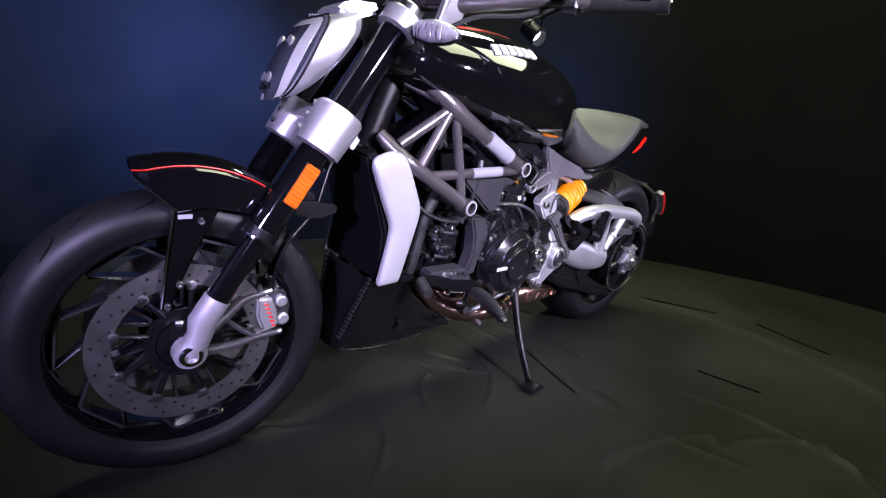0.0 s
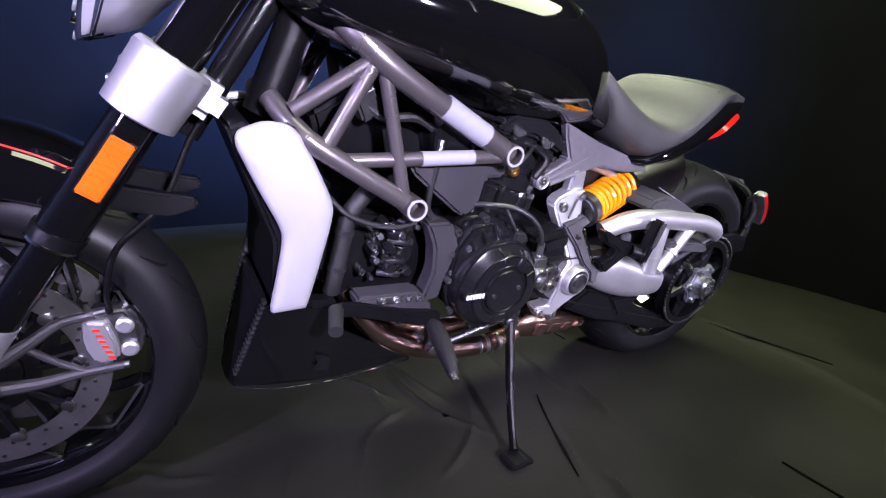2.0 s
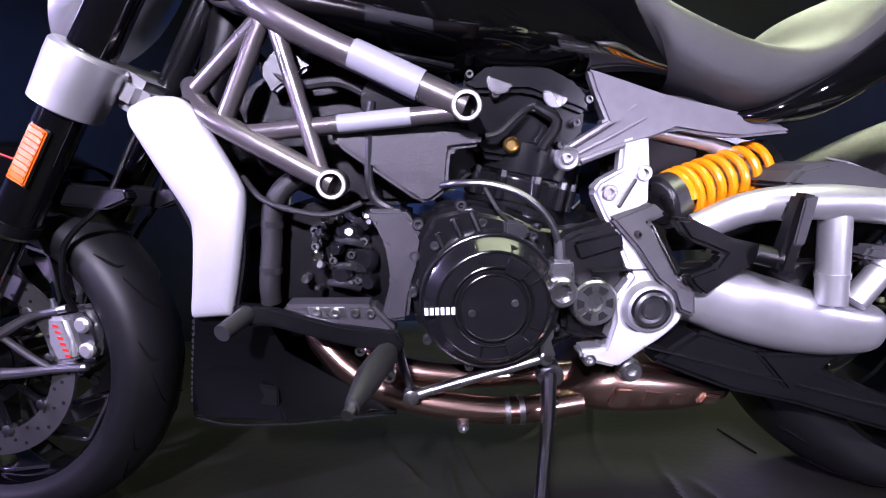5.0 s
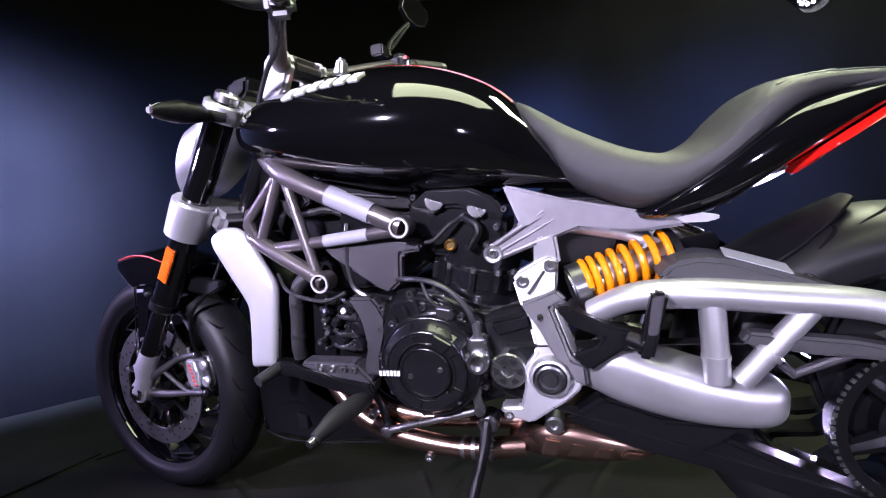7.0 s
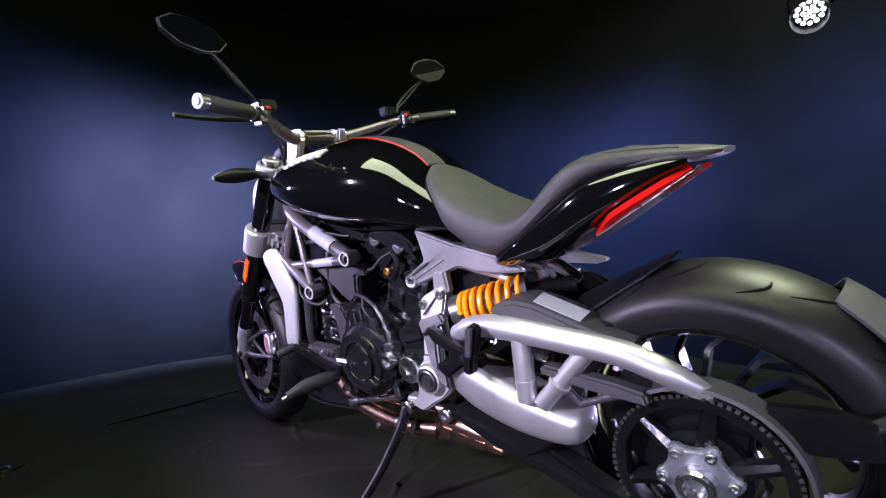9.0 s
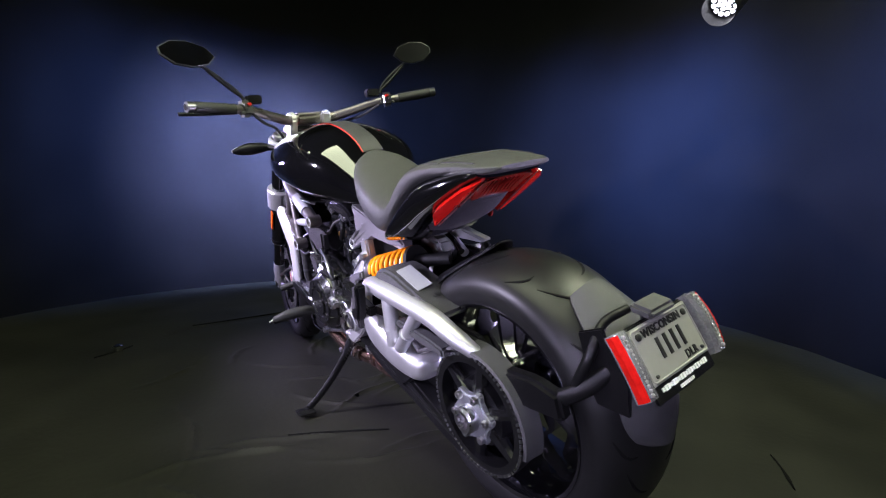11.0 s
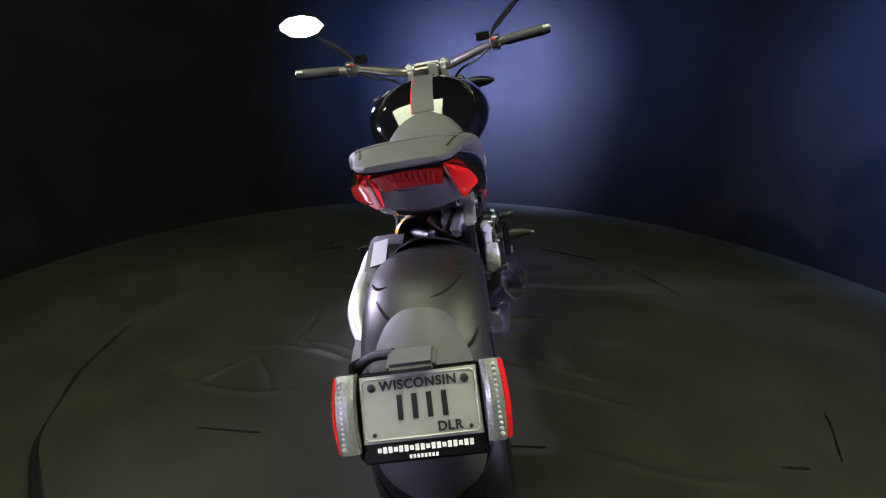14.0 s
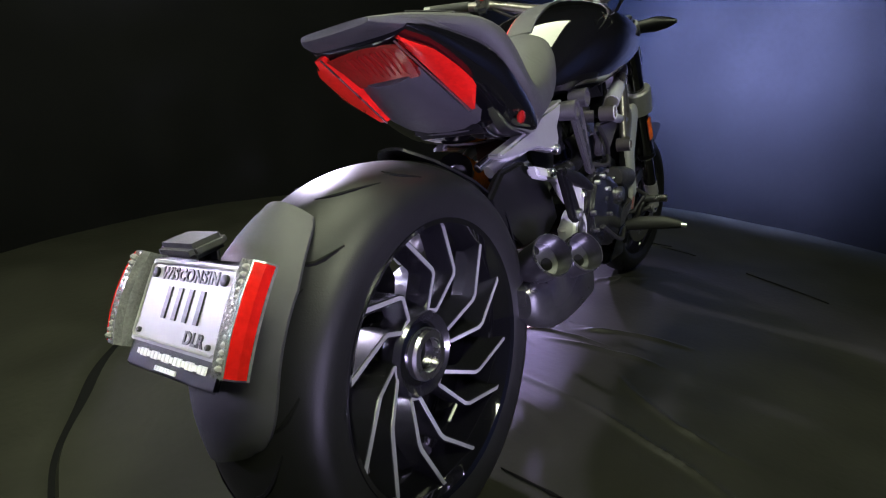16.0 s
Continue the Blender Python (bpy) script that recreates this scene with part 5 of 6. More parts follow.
for k in range(4):
    x = 1.035 + 0.048 * k
    part("emboss", prism(B(), [(x, 0.262 - 0.006 * k), (x + 0.030, 0.258 - 0.006 * k), (x + 0.018, 0.225), (x - 0.012, 0.228)], -0.1375, -0.128, 0.003), COPPER, muffler)
bm = B()
loft(bm, [(1.05, 0.03, 0.30, 0.36, 2.4, 0.5, 0), (1.12, 0.05, 0.27, 0.40, 2.4, 0.5, 0), (1.22, 0.06, 0.26, 0.40, 2.4, 0.5, 0), (1.30, 0.055, 0.27, 0.38, 2.4, 0.5, 0), (1.35, 0.03, 0.30, 0.35, 2.4, 0.5, 0)])
bmesh.ops.translate(bm, vec=(0, 0.115, 0), verts=bm.verts)
part("muffler_body", bm, DARKSTEEL, exhaust, "dark steel muffler")
TIP = Vector((0.40, 0.78, 0.48)).normalized()
for x, y, z in ((1.335, 0.170, 0.420), (1.214, 0.194, 0.396)):
    c = Vector((x, y, z))
    part("tail_pipe", lathe(B(), [(-0.10, 0.030), (-0.05, 0.040), (0.0, 0.043), (0.020, 0.044), (0.022, 0.042), (-0.004, 0.040), (-0.055, 0.036), (-0.06, 0.030), (-0.06, 0.0)], c, TIP, 40), DARKSTEEL, exhaust, "short dark steel tail pipe")
    part("pipe_rim", lathe(B(), [(0.019, 0.0445), (0.0225, 0.0435), (0.0225, 0.0418), (0.019, 0.0445)], c, TIP, 40), STEEL, exhaust, "bright rim of the tail pipe")
    part("baffle", lathe(B(), [(-0.024, 0.0), (-0.024, 0.0385), (-0.020, 0.0385), (-0.019, 0.0)], c, TIP, 32), DARKSTEEL, exhaust, "dark grey baffle plate")
    for dx, dz, r in ((-0.010, 0.006, 0.013), (0.014, -0.020, 0.009)):
        side = Vector((0.8, -0.6, 0.3))
        up = TIP.cross(side).normalized()
        # near-black disc in place of the shade inside the hole
        part("baffle_hole", lathe(B(), [(-0.019, 0.0), (-0.019, r), (-0.0165, r), (-0.0165, 0.0)], c + TIP.cross(up) * -dx + up * dz, TIP, 24), RECESS_SHADE, exhaust)
part("tail_pipe_cradle", loft(B(), [(1.06, 0.05, 0.24, 0.34, 3.0, 0.5, 0), (1.18, 0.050, 0.235, 0.35, 3.0, 0.5, 0), (1.28, 0.045, 0.245, 0.365, 3.0, 0.5, 0), (1.345, 0.036, 0.275, 0.37, 2.8, 0.5, 0), (1.37, 0.02, 0.30, 0.36, 2.6, 0.5, 0)]), DARKSTEEL, exhaust, "dark steel outlet chamber")
for ob in exhaust.children:
    if ob.name == "tail_pipe_cradle":
        ob.matrix_basis = Matrix.Translation((0, 0.125, 0))

# -- swingarm
AY = -0.182
bm = B()
tube(bm, [(1.135, -0.150, 0.512), (1.20, -0.168, 0.542), (1.285, AY, 0.549), (1.40, AY, 0.538), (1.50, AY, 0.526), (1.56, AY, 0.508), (1.60, -0.172, 0.485), (1.635, -0.158, 0.462)], [0.022, 0.024, 0.025, 0.024, 0.023, 0.021, 0.014], 20, 6)
swingarm = part("swingarm", bm, SILVER, moto, "silver tubular single-sided swingarm")
part("arm_strut", tube(B(), [(1.313, AY, 0.540), (1.318, AY - 0.006, 0.405)], 0.020, 20), SILVER, swingarm)
part("arm_strut", tube(B(), [(1.447, AY, 0.522), (1.350, AY - 0.006, 0.405)], 0.0175, 20), SILVER, swingarm)
for a, b in (((1.3165, 0.45), (1.3168, 0.442)), ((1.392, 0.456), (1.386, 0.449))):
    part("strut_ring", tube(B(), [(a[0], AY - 0.004, a[1]), (b[0], AY - 0.004, b[1])], 0.0215, 20), SILVER, swingarm)
bm = B()
loft(bm, [(1.095, 0.012, 0.385, 0.40, 3, 0.5, 0), (1.13, 0.040, 0.372, 0.452, 3.0, 0.5, 0), (1.18, 0.054, 0.350, 0.457, 3.0, 0.5, 0), (1.25, 0.058, 0.328, 0.437, 3.0, 0.5, 0), (1.32, 0.058, 0.317, 0.413, 3.0, 0.5, 0), (1.385, 0.055, 0.317, 0.396, 3.0, 0.5, 0), (1.415, 0.044, 0.327, 0.389, 2.8, 0.5, 0), (1.430, 0.014, 0.348, 0.372, 2.4, 0.5, 0)], 32)
bmesh.ops.translate(bm, vec=(0, -0.138, 0), verts=bm.verts)
part("arm_casting", bm, SILVER, swingarm, "smooth silver swingarm casting")
# lower beam and belt guards
part("lower_beam", prism(B(), [(1.075, 0.315), (1.145, 0.362), (1.20, 0.345), (1.33, 0.295), (1.47, 0.232), (1.60, 0.178), (1.61, 0.158), (1.47, 0.178), (1.305, 0.235), (1.20, 0.262)], -0.165, -0.115, 0.008, 2), SATIN, swingarm, "black lower belt guard")
part("beam_gusset", prism(B(), [(1.23, 0.325), (1.36, 0.318), (1.33, 0.29), (1.285, 0.262)], -0.172, -0.125, 0.005, 2), SATIN, swingarm)
rows = []
for k in range(19):
    a = 122 - k * 7.6
    rows.append([polar(RW, 0.149, a, -0.180), polar(RW, 0.155, a, -0.177), polar(RW, 0.158, a, -0.132), polar(RW, 0.152, a, -0.128)])
part("belt_guard", skin(B(), rows), GREYP, swingarm, "grey curved belt guard")
part("guard_arm", prism(B(), [(1.36, 0.488), (1.50, 0.472), (1.545, 0.462), (1.55, 0.440), (1.44, 0.452), (1.35, 0.470)], -0.196, -0.165, 0.005, 2), GREYP, swingarm)
part("guard_brace", tube(B(), [(1.36, -0.178, 0.478), (1.425, -0.178, 0.415), (1.50, -0.178, 0.448)], 0.008, 10), DARKGREY, swingarm)
# axle carrier block
part("hub_carrier", lathe(B(), [(-0.02, 0.075), (0.03, 0.08), (0.07, 0.07), (0.09, 0.055)], (RW.x, -0.145, RW.z), Y, 40), SATIN, swingarm)
part("arm_plate", prism(B(), [(1.46, 0.40), (1.50, 0.50), (1.60, 0.49), (1.69, 0.40), (1.68, 0.26), (1.58, 0.235), (1.48, 0.33)], -0.140, -0.115, 0.008, 2), SATIN, swingarm)
# belt
c0, c1, r0, r1 = Vector((0.985, 0, 0.412)), RW, 0.045, 0.1385
path = [polar(c0, r0, 96, PY)] + [polar(c1, r1, 96 - k * 14, PY) for k in range(15)] + [polar(c0, r0, 256 - 2 * k, PY) for k in range(2)]
bm = B()
rows = []
for i, p in enumerate(path):
    q = (p - (c1 if 0 < i < 16 else c0)).normalized()
    rows.append([p + Vector((0, -0.014, 0)), p + Vector((0, 0.014, 0)), p + Vector((0, 0.014, 0)) + Vector((q.x, 0, q.z)) * 0.005, p + Vector((0, -0.014, 0)) + Vector((q.x, 0, q.z)) * 0.005])
skin(bm, rows)
part("drive_belt", bm, RUBBER, moto, "black toothed drive belt")
# dark cover with pale label on top of the arm
part("arm_cover", prism(B(), [(1.235, 0.572), (1.262, 0.598), (1.30, 0.605), (1.345, 0.598), (1.45, 0.560), (1.525, 0.528), (1.525, 0.512), (1.44, 0.540), (1.30, 0.560)], -0.180, -0.075, 0.020, 4), GREYP, swingarm, "dark grey swingarm cover")
bm = B()
box(bm, (1.386, -0.142, 0.5885), (0.098, 0.042, 0.002), Matrix.Rotation(radians(20), 4, "Y") @ Matrix.Rotation(radians(10), 4, "X"), 0)
part("paper_label", bm, LABEL, swingarm, "pale blank paper label")
# hole drawn as a black disc on the cover, its shade painted
part("cover_hole", lathe(B(), [(0, 0.008), (0.002, 0.008), (0.002, 0)], (1.464, -0.130, 0.5565), (0.35, 0, 1), 16), INK_AND_SHADE, swingarm)
# hugger over the tyre: a flat tongue that turns into a curved shield
bm = B()
rows = []
for k in range(14):
    if k < 6:
        t = k / 5
        cx, cz = 1.562 - 0.192 * t, 0.668 - 0.092 * t
        w = 0.028 + 0.070 * min(1, t * 1.6) ** 0.6
        dip = 0.004 + 0.028 * t
        nx, nz = -0.43, 0.90
    else:
        a = radians(136 + (k - 5) * 6.0)
        cx, cz = RW.x + 0.346 * math.cos(a), RW.z + 0.346 * math.sin(a)
        w, dip = 0.112, 0.032 + 0.022 * min(1, (k - 5) / 3)
        nx, nz = math.cos(a), math.sin(a)
    us = [j / 10 * 2 - 1 for j in range(11)]
    top = [Vector((cx - nx * dip * abs(u) ** 2.4, w * u, cz - nz * dip * abs(u) ** 2.4)) for u in us]
    low = [p - Vector((nx * 0.005, 0, nz * 0.005)) for p in top[::-1]]
    rows.append(top + low)
skin(bm, rows)
hugger = part("rear_hugger", bm, SATIN, moto, "satin black tyre hugger")
part("hugger_side", prism(B(), [(1.10, 0.455), (1.13, 0.52), (1.20, 0.585), (1.28, 0.61), (1.37, 0.60), (1.43, 0.555), (1.42, 0.525), (1.36, 0.47), (1.31, 0.43), (1.24, 0.43), (1.16, 0.425)], 0.085, 0.108, 0.008, 2), SATIN, hugger, "satin black side wing of the hugger")

# -- rear shock
SH0, SH1 = Vector((1.100, -0.105, 0.545)), Vector((1.275, -0.062, 0.594))
shock = part("shock_absorber", tube(B(), [SH0, SH0.lerp(SH1, 0.3), SH1], [0.033, 0.033, 0.024], 24), STEEL, moto, "rear shock absorber with yellow spring")
d = SH1 - SH0
u = d.normalized().cross(Vector((0, 0, 1))).normalized()
w = u.cross(d.normalized())
pts = [SH0 + d * (0.16 + 0.84 * (k / 180) ** 1.2) + (u * math.cos(k / 180 * 15 * math.pi) + w * math.sin(k / 180 * 15 * math.pi)) * 0.039 for k in range(181)]
part("spring", tube(B(), pts, 0.0066, 10), YELLOW, shock, "yellow coil spring")
part("spring_collar", tube(B(), [SH0 + d * 0.02, SH0 + d * 0.15], 0.042, 28), DARKSTEEL, shock)
part("spring_seat", tube(B(), [SH1 - d * 0.02, SH1 + d * 0.05], 0.044, 28), SATIN, shock)
part("shock_eye", tube(B(), [SH1, SH1 + Vector((0.08, 0.06, 0.005))], 0.018, 16), SATIN, shock)
part("shock_bolt", lathe(B(), [(-0.06, 0.018), (-0.01, 0.024), (0.01, 0.026), (0.014, 0.022), (0.012, 0.012), (0.016, 0.01), (0.016, 0)], (1.245, 0.092, 0.580), Y, 32), STEEL, shock, "large steel shock bolt")
part("linkage", tube(B(), [(1.16, -0.02, 0.60), (1.24, 0.04, 0.585), (1.245, 0.09, 0.58)], 0.02, 16, 3), DARKSTEEL, shock)
part("shock_bracket", prism(B(), [(1.06, 0.60), (1.12, 0.66), (1.27, 0.63), (1.29, 0.59), (1.22, 0.56), (1.10, 0.56)], 0.02, 0.07, 0.01, 2), SILVER, shock)

# -- pivot plate, footrest carriers
def plate_y(inset):
    """The plate leans out from its upper bolts to the pivot."""
    def f(x, z):
        return -(0.114 + 0.062 * min(1, max(0, (0.575 - z) / 0.14))) + inset
    return f


bm = B()
prism(bm, [(0.996, 0.566), (1.004, 0.580), (1.050, 0.604), (1.066, 0.611), (1.082, 0.600), (1.077, 0.552), (1.069, 0.530), (1.102, 0.458), (1.119, 0.427), (1.111, 0.382), (1.085, 0.357), (1.055, 0.338), (1.018, 0.312), (0.966, 0.327), (0.962, 0.343), (1.000, 0.345), (1.012, 0.385), (1.010, 0.416), (1.036, 0.447), (1.024, 0.490), (1.010, 0.524)], plate_y(0.0), plate_y(0.036), 0.005, 3)
pivot_plate = part("pivot_plate", bm, SILVER, moto, "silver cast swingarm pivot plate")
part("upper_bracket", prism(B(), [(1.040, 0.640), (1.080, 0.650), (1.086, 0.590), (1.036, 0.585)], -0.108, -0.080, 0.006, 2), SILVER, pivot_plate)
# groove drawn as a dark grey strip in place of its shade
part("plate_groove", tube(B(), [(1.026, -0.1385, 0.545), (1.056, -0.1225, 0.583)], 0.0028, 6), DARKGREY, pivot_plate)
part("plate_cover", prism(B(), [(1.010, 0.530), (1.076, 0.551), (1.095, 0.533), (1.066, 0.522), (1.098, 0.440), (1.119, 0.432), (1.122, 0.391), (1.096, 0.402), (1.086, 0.428), (1.066, 0.447), (1.042, 0.489)], plate_y(-0.016), plate_y(0.004), 0.005, 2), DARKGREY, pivot_plate, "dark grey plate cover")
part("plate_strip", prism(B(), [(1.068, 0.526), (1.083, 0.521), (1.108, 0.449), (1.097, 0.448)], plate_y(-0.010), plate_y(0.010), 0.003, 2), CHROME, pivot_plate, "bright strip along the plate")
part("cover_screw", bolt_head(B(), (1.046, -0.158, 0.508), (0, -1, 0), 0.005, 0.010), DARKSTEEL, pivot_plate)
part("pivot_boss", lathe(B(), [(-0.03, 0.038), (0.004, 0.037), (0.012, 0.034), (0.014, 0.030), (0.004, 0.027), (0.004, 0.012)], (1.058, -0.178, 0.405), (0, -1, 0), 48), SILVER, pivot_plate)
part("pivot_cap", lathe(B(), [(-0.01, 0.0265), (0.010, 0.026), (0.012, 0.022), (0.006, 0.020), (0.005, 0.015), (0.010, 0.012), (0.010, 0)], (1.058, -0.184, 0.405), (0, -1, 0), 40), DARKSTEEL, pivot_plate, "dark steel pivot cap")
bolts([(1.0165, -0.121, 0.565), (1.068, -0.117, 0.592)], (0, -1, 0), 0.012, 0.009, STEEL, pivot_plate)
bolts([(0.978, -0.165, 0.327)], (0, -1, 0), 0.010, 0.012, STEEL, pivot_plate)
part("link_bolt", lathe(B(), [(-0.03, 0.018), (0.008, 0.018), (0.012, 0.014), (0.012, 0.007), (0.006, 0.006), (0.006, 0)], (1.054, -0.137, 0.293), (0, -1, 0), 28), STEEL, pivot_plate, "steel lower bolt")
part("pivot_plate_right", prism(B(), [(1.313, 0.600), (1.205, 0.578), (1.070, 0.540), (1.030, 0.500), (1.045, 0.44), (1.09, 0.385), (1.15, 0.385), (1.165, 0.44), (1.10, 0.478), (1.146, 0.508), (1.191, 0.552), (1.30, 0.575)], 0.125, 0.152, 0.006, 2), SHIELD, pivot_plate, "silver right pivot plate")
part("pivot_boss", lathe(B(), [(-0.02, 0.046), (0.010, 0.045), (0.016, 0.040), (0.016, 0.028), (0.008, 0.026), (0.008, 0.0)], (1.115, 0.152, 0.430), Y, 36), SHIELD, pivot_plate)
part("pivot_pin", lathe(B(), [(0, 0.024), (0.014, 0.023), (0.016, 0.018), (0.010, 0.012), (0.010, 0)], (1.115, 0.156, 0.430), Y, 28), DARKSTEEL, pivot_plate)
bolts([(1.24, 0.152, 0.578), (1.10, 0.152, 0.535), (1.05, 0.152, 0.50)], Y, 0.009, 0.008, STEEL, pivot_plate)
# passenger footrest carrier
carrier_l = part("passenger_footrest", prism(B(), [(1.076, 0.535), (1.100, 0.534), (1.156, 0.506), (1.205, 0.494), (1.227, 0.488), (1.227, 0.462), (1.183, 0.465), (1.150, 0.442), (1.126, 0.425), (1.108, 0.440), (1.100, 0.455), (1.138, 0.468), (1.148, 0.484), (1.098, 0.505)], -0.203, -0.176, 0.005, 2), SATIN, moto, "black passenger footrest carrier")
bm = B()
box(bm, (1.222, -0.222, 0.512), (0.024, 0.028, 0.108), Matrix.Rotation(radians(14), 4, "Y"), 0.006, 2)
part("footrest", bm, SATIN, carrier_l, "folded black footrest")
part("footrest_pad", prism(B(), [(1.222, 0.56), (1.240, 0.563), (1.228, 0.50), (1.213, 0.50)], -0.2395, -0.235, 0.002), DARKGREY, carrier_l)
part("hinge", tube(B(), [(1.19, -0.205, 0.484), (1.215, -0.222, 0.478)], 0.014, 14), SATIN, carrier_l)
part("footrest_arm_right", prism(B(), [(1.300, 0.588), (1.270, 0.592), (1.205, 0.492), (1.205, 0.474), (1.222, 0.466), (1.242, 0.478)], 0.182, 0.200, 0.005, 2), SATIN, carrier_l)
part("arm_bolt", bolt_head(B(), (1.222, 0.200, 0.486), Y, 0.012, 0.007), STEEL, carrier_l)
part("footrest_right", tube(B(), [(1.285, 0.191, 0.582), (1.225, 0.200, 0.560), (1.16, 0.205, 0.535)], [0.012, 0.015, 0.009], 12, 3), SATIN, carrier_l, "folded black footrest")

# -- rear subframe castings
o = [(0.988, 0.746), (1.000, 0.712), (1.017, 0.667), (0.964, 0.638), (0.950, 0.629), (0.946, 0.614), (0.962, 0.601), (0.990, 0.607), (1.029, 0.621), (1.121, 0.654), (1.170, 0.645), (1.218, 0.640), (1.299, 0.646), (1.288, 0.656), (1.245, 0.672), (1.105, 0.707)]


def sub_y(x, z):
    return -0.096 - 0.012 * math.exp(-((z - 0.668 + (x - 1.10) * 0.12) / 0.020) ** 2)


sub = part("subframe", prism(B(), o, sub_y, -0.072, 0.005, 2), CASTALU, moto, "cast silver seat subframe")
for a, b, r in (((0.966, 0.632), (1.062, 0.690), 0.0055), ((0.978, 0.622), (1.078, 0.672), 0.0035), ((0.982, 0.611), (1.112, 0.657), 0.0055)):
    part("edge_rib", tube(B(), [(a[0], -0.096, a[1]), ((a[0] + b[0]) / 2, -0.099, (a[1] + b[1]) / 2), (b[0], -0.099, b[1])], [r, r, r * 0.5], 8), CASTALU, sub)
part("eye_ring", lathe(B(), [(-0.01, 0.0185), (0.008, 0.0185), (0.011, 0.016), (0.009, 0.012), (0.004, 0.012), (0.004, 0)], (0.961, -0.090, 0.616), (0, -1, 0), 28), SILVER, sub)
part("bolt", bolt_head(B(), (0.961, -0.095, 0.616), (0, -1, 0), 0.0085, 0.006), STEEL, sub)
part("stay", tube(B(), [(1.10, -0.066, 0.655), (1.20, -0.062, 0.632), (1.27, -0.06, 0.602)], 0.012, 12), SILVER, sub)

sub = part("subframe", prism(B(), [(1.047, 0.731), (1.098, 0.668), (1.091, 0.642), (1.107, 0.611), (1.22, 0.628), (1.379, 0.622), (1.40, 0.632), (1.341, 0.646), (1.227, 0.676), (1.193, 0.696)], 0.085, 0.118, 0.006, 2), SILVER, moto, "cast silver seat subframe with a short wing")
part("sub_bolt", bolt_head(B(), (1.118, 0.118, 0.618), Y, 0.012, 0.008), STEEL, sub)
part("stay", tube(B(), [(1.20, 0.09, 0.64), (1.28, 0.075, 0.62), (1.34, 0.06, 0.595)], 0.013, 12), SHIELD, sub)
part("stay", tube(B(), [(1.22, 0.07, 0.65), (1.30, 0.055, 0.63), (1.35, 0.04, 0.605)], 0.010, 12), CHROME, sub)

# -- number plate carrier
rotp = Matrix.Rotation(radians(-30), 4, "Y")
PN = Vector((0.866, 0, 0.5))
PD = Vector((0.5, 0, -0.866))
PC = Vector((1.956, 0.006, 0.526))
carrier = part("plate_carrier", tube(B(), [(1.615, -0.120, 0.40), (1.70, -0.136, 0.415), (1.80, -0.146, 0.425), (1.88, -0.125, 0.47), (1.925, -0.08, 0.53)], [0.028, 0.020, 0.017, 0.015, 0.012], 14, 5, flat=0.7), SATIN, moto, "black number plate carrier arm")
part("upper_arm", tube(B(), [(1.86, -0.13, 0.47), (1.885, -0.12, 0.53), (1.885, -0.08, 0.575), (1.90, -0.03, 0.59)], [0.010, 0.009, 0.008], 12, 4), SATIN, carrier)
part("arm_block", prism(B(), [(1.70, 0.455), (1.78, 0.462), (1.84, 0.45), (1.85, 0.40), (1.72, 0.385), (1.69, 0.41)], -0.160, -0.128, 0.008, 2), SATIN, carrier)
bm = B()
box(bm, PC - PN * 0.006 + PD * 0.008, (0.006, 0.188, 0.132), rotp, 0.003)
part("plate_frame", bm, SATIN, carrier, "black plate surround")
bm = B()
box(bm, PC - PD * 0.004, (0.003, 0.180, 0.097), rotp, 0.001)
plate = part("number_plate", bm, PLATE, carrier, "pale embossed number plate")
loop = [PC + PN * 0.002 + Vector((0, 0.086 * a, 0)) + PD * (0.044 * b - 0.004) for a, b in ((-1, -0.9), (-0.93, -1), (0.93, -1), (1, -0.9), (1, 0.9), (0.93, 1), (-0.93, 1), (-1, 0.9))]
part("embossed_rim", tube(B(), loop, 0.0018, 6, 0, True), PLATE, plate)


def bar_on_plate(y, d, w, h, material, name, label=""):
    bm = B()
    box(bm, PC + PN * 0.0022 + Vector((0, y, 0)) + PD * d, (0.0024, w, h), rotp, 0)
    part(name, bm, material, plate, label)


for k in range(4):
    bar_on_plate(-0.030 + 0.0225 * k, -0.004, 0.008, 0.036, INK_AND_SHADE, "number_bar", "black number bar")
def plate_word(word, size, y, d):
    """Raised black letters on the plate, as a mesh."""
    curve = bpy.data.curves.new("plate_word", "FONT")
    curve.body, curve.size, curve.extrude, curve.align_x, curve.align_y = word, size, 0.0008, "CENTER", "CENTER"
    curve.space_character = 1.12
    curve.offset = 0.0006
    src = new("plate_word_source", curve)
    bpy.context.view_layer.update()
    me = bpy.data.meshes.new_from_object(src.evaluated_get(bpy.context.evaluated_depsgraph_get()))
    bpy.data.objects.remove(src)
    me.transform(Matrix.Translation(PC + PN * 0.0022 + PD * d + Vector((0, y, 0))) @ Matrix(((0, -PD.x, PN.x, 0), (1, 0, 0, 0), (0, -PD.z, PN.z, 0), (0, 0, 0, 1))))
    me.materials.append(INK_AND_SHADE)
    ob = new("plate_lettering", me)
    ob.parent = plate


plate_word("WISCONSIN", 0.0195, 0.0, -0.036)
plate_word("DLR", 0.019, 0.042, 0.029)
for y, d in ((-0.071, -0.036), (0.071, -0.036), (-0.072, 0.032), (0.073, 0.032)):
    bm = B()
    r = 0.0062 if d < 0 else 0.0032
    lathe(bm, [(0, r), (0.003, r), (0.004, r * 0.7), (0.004, 0)], PC + PN * 0.002 + Vector((0, y, 0)) + PD * d, PN, 16)
    part("plate_bolt", bm, INK_AND_SHADE, plate)
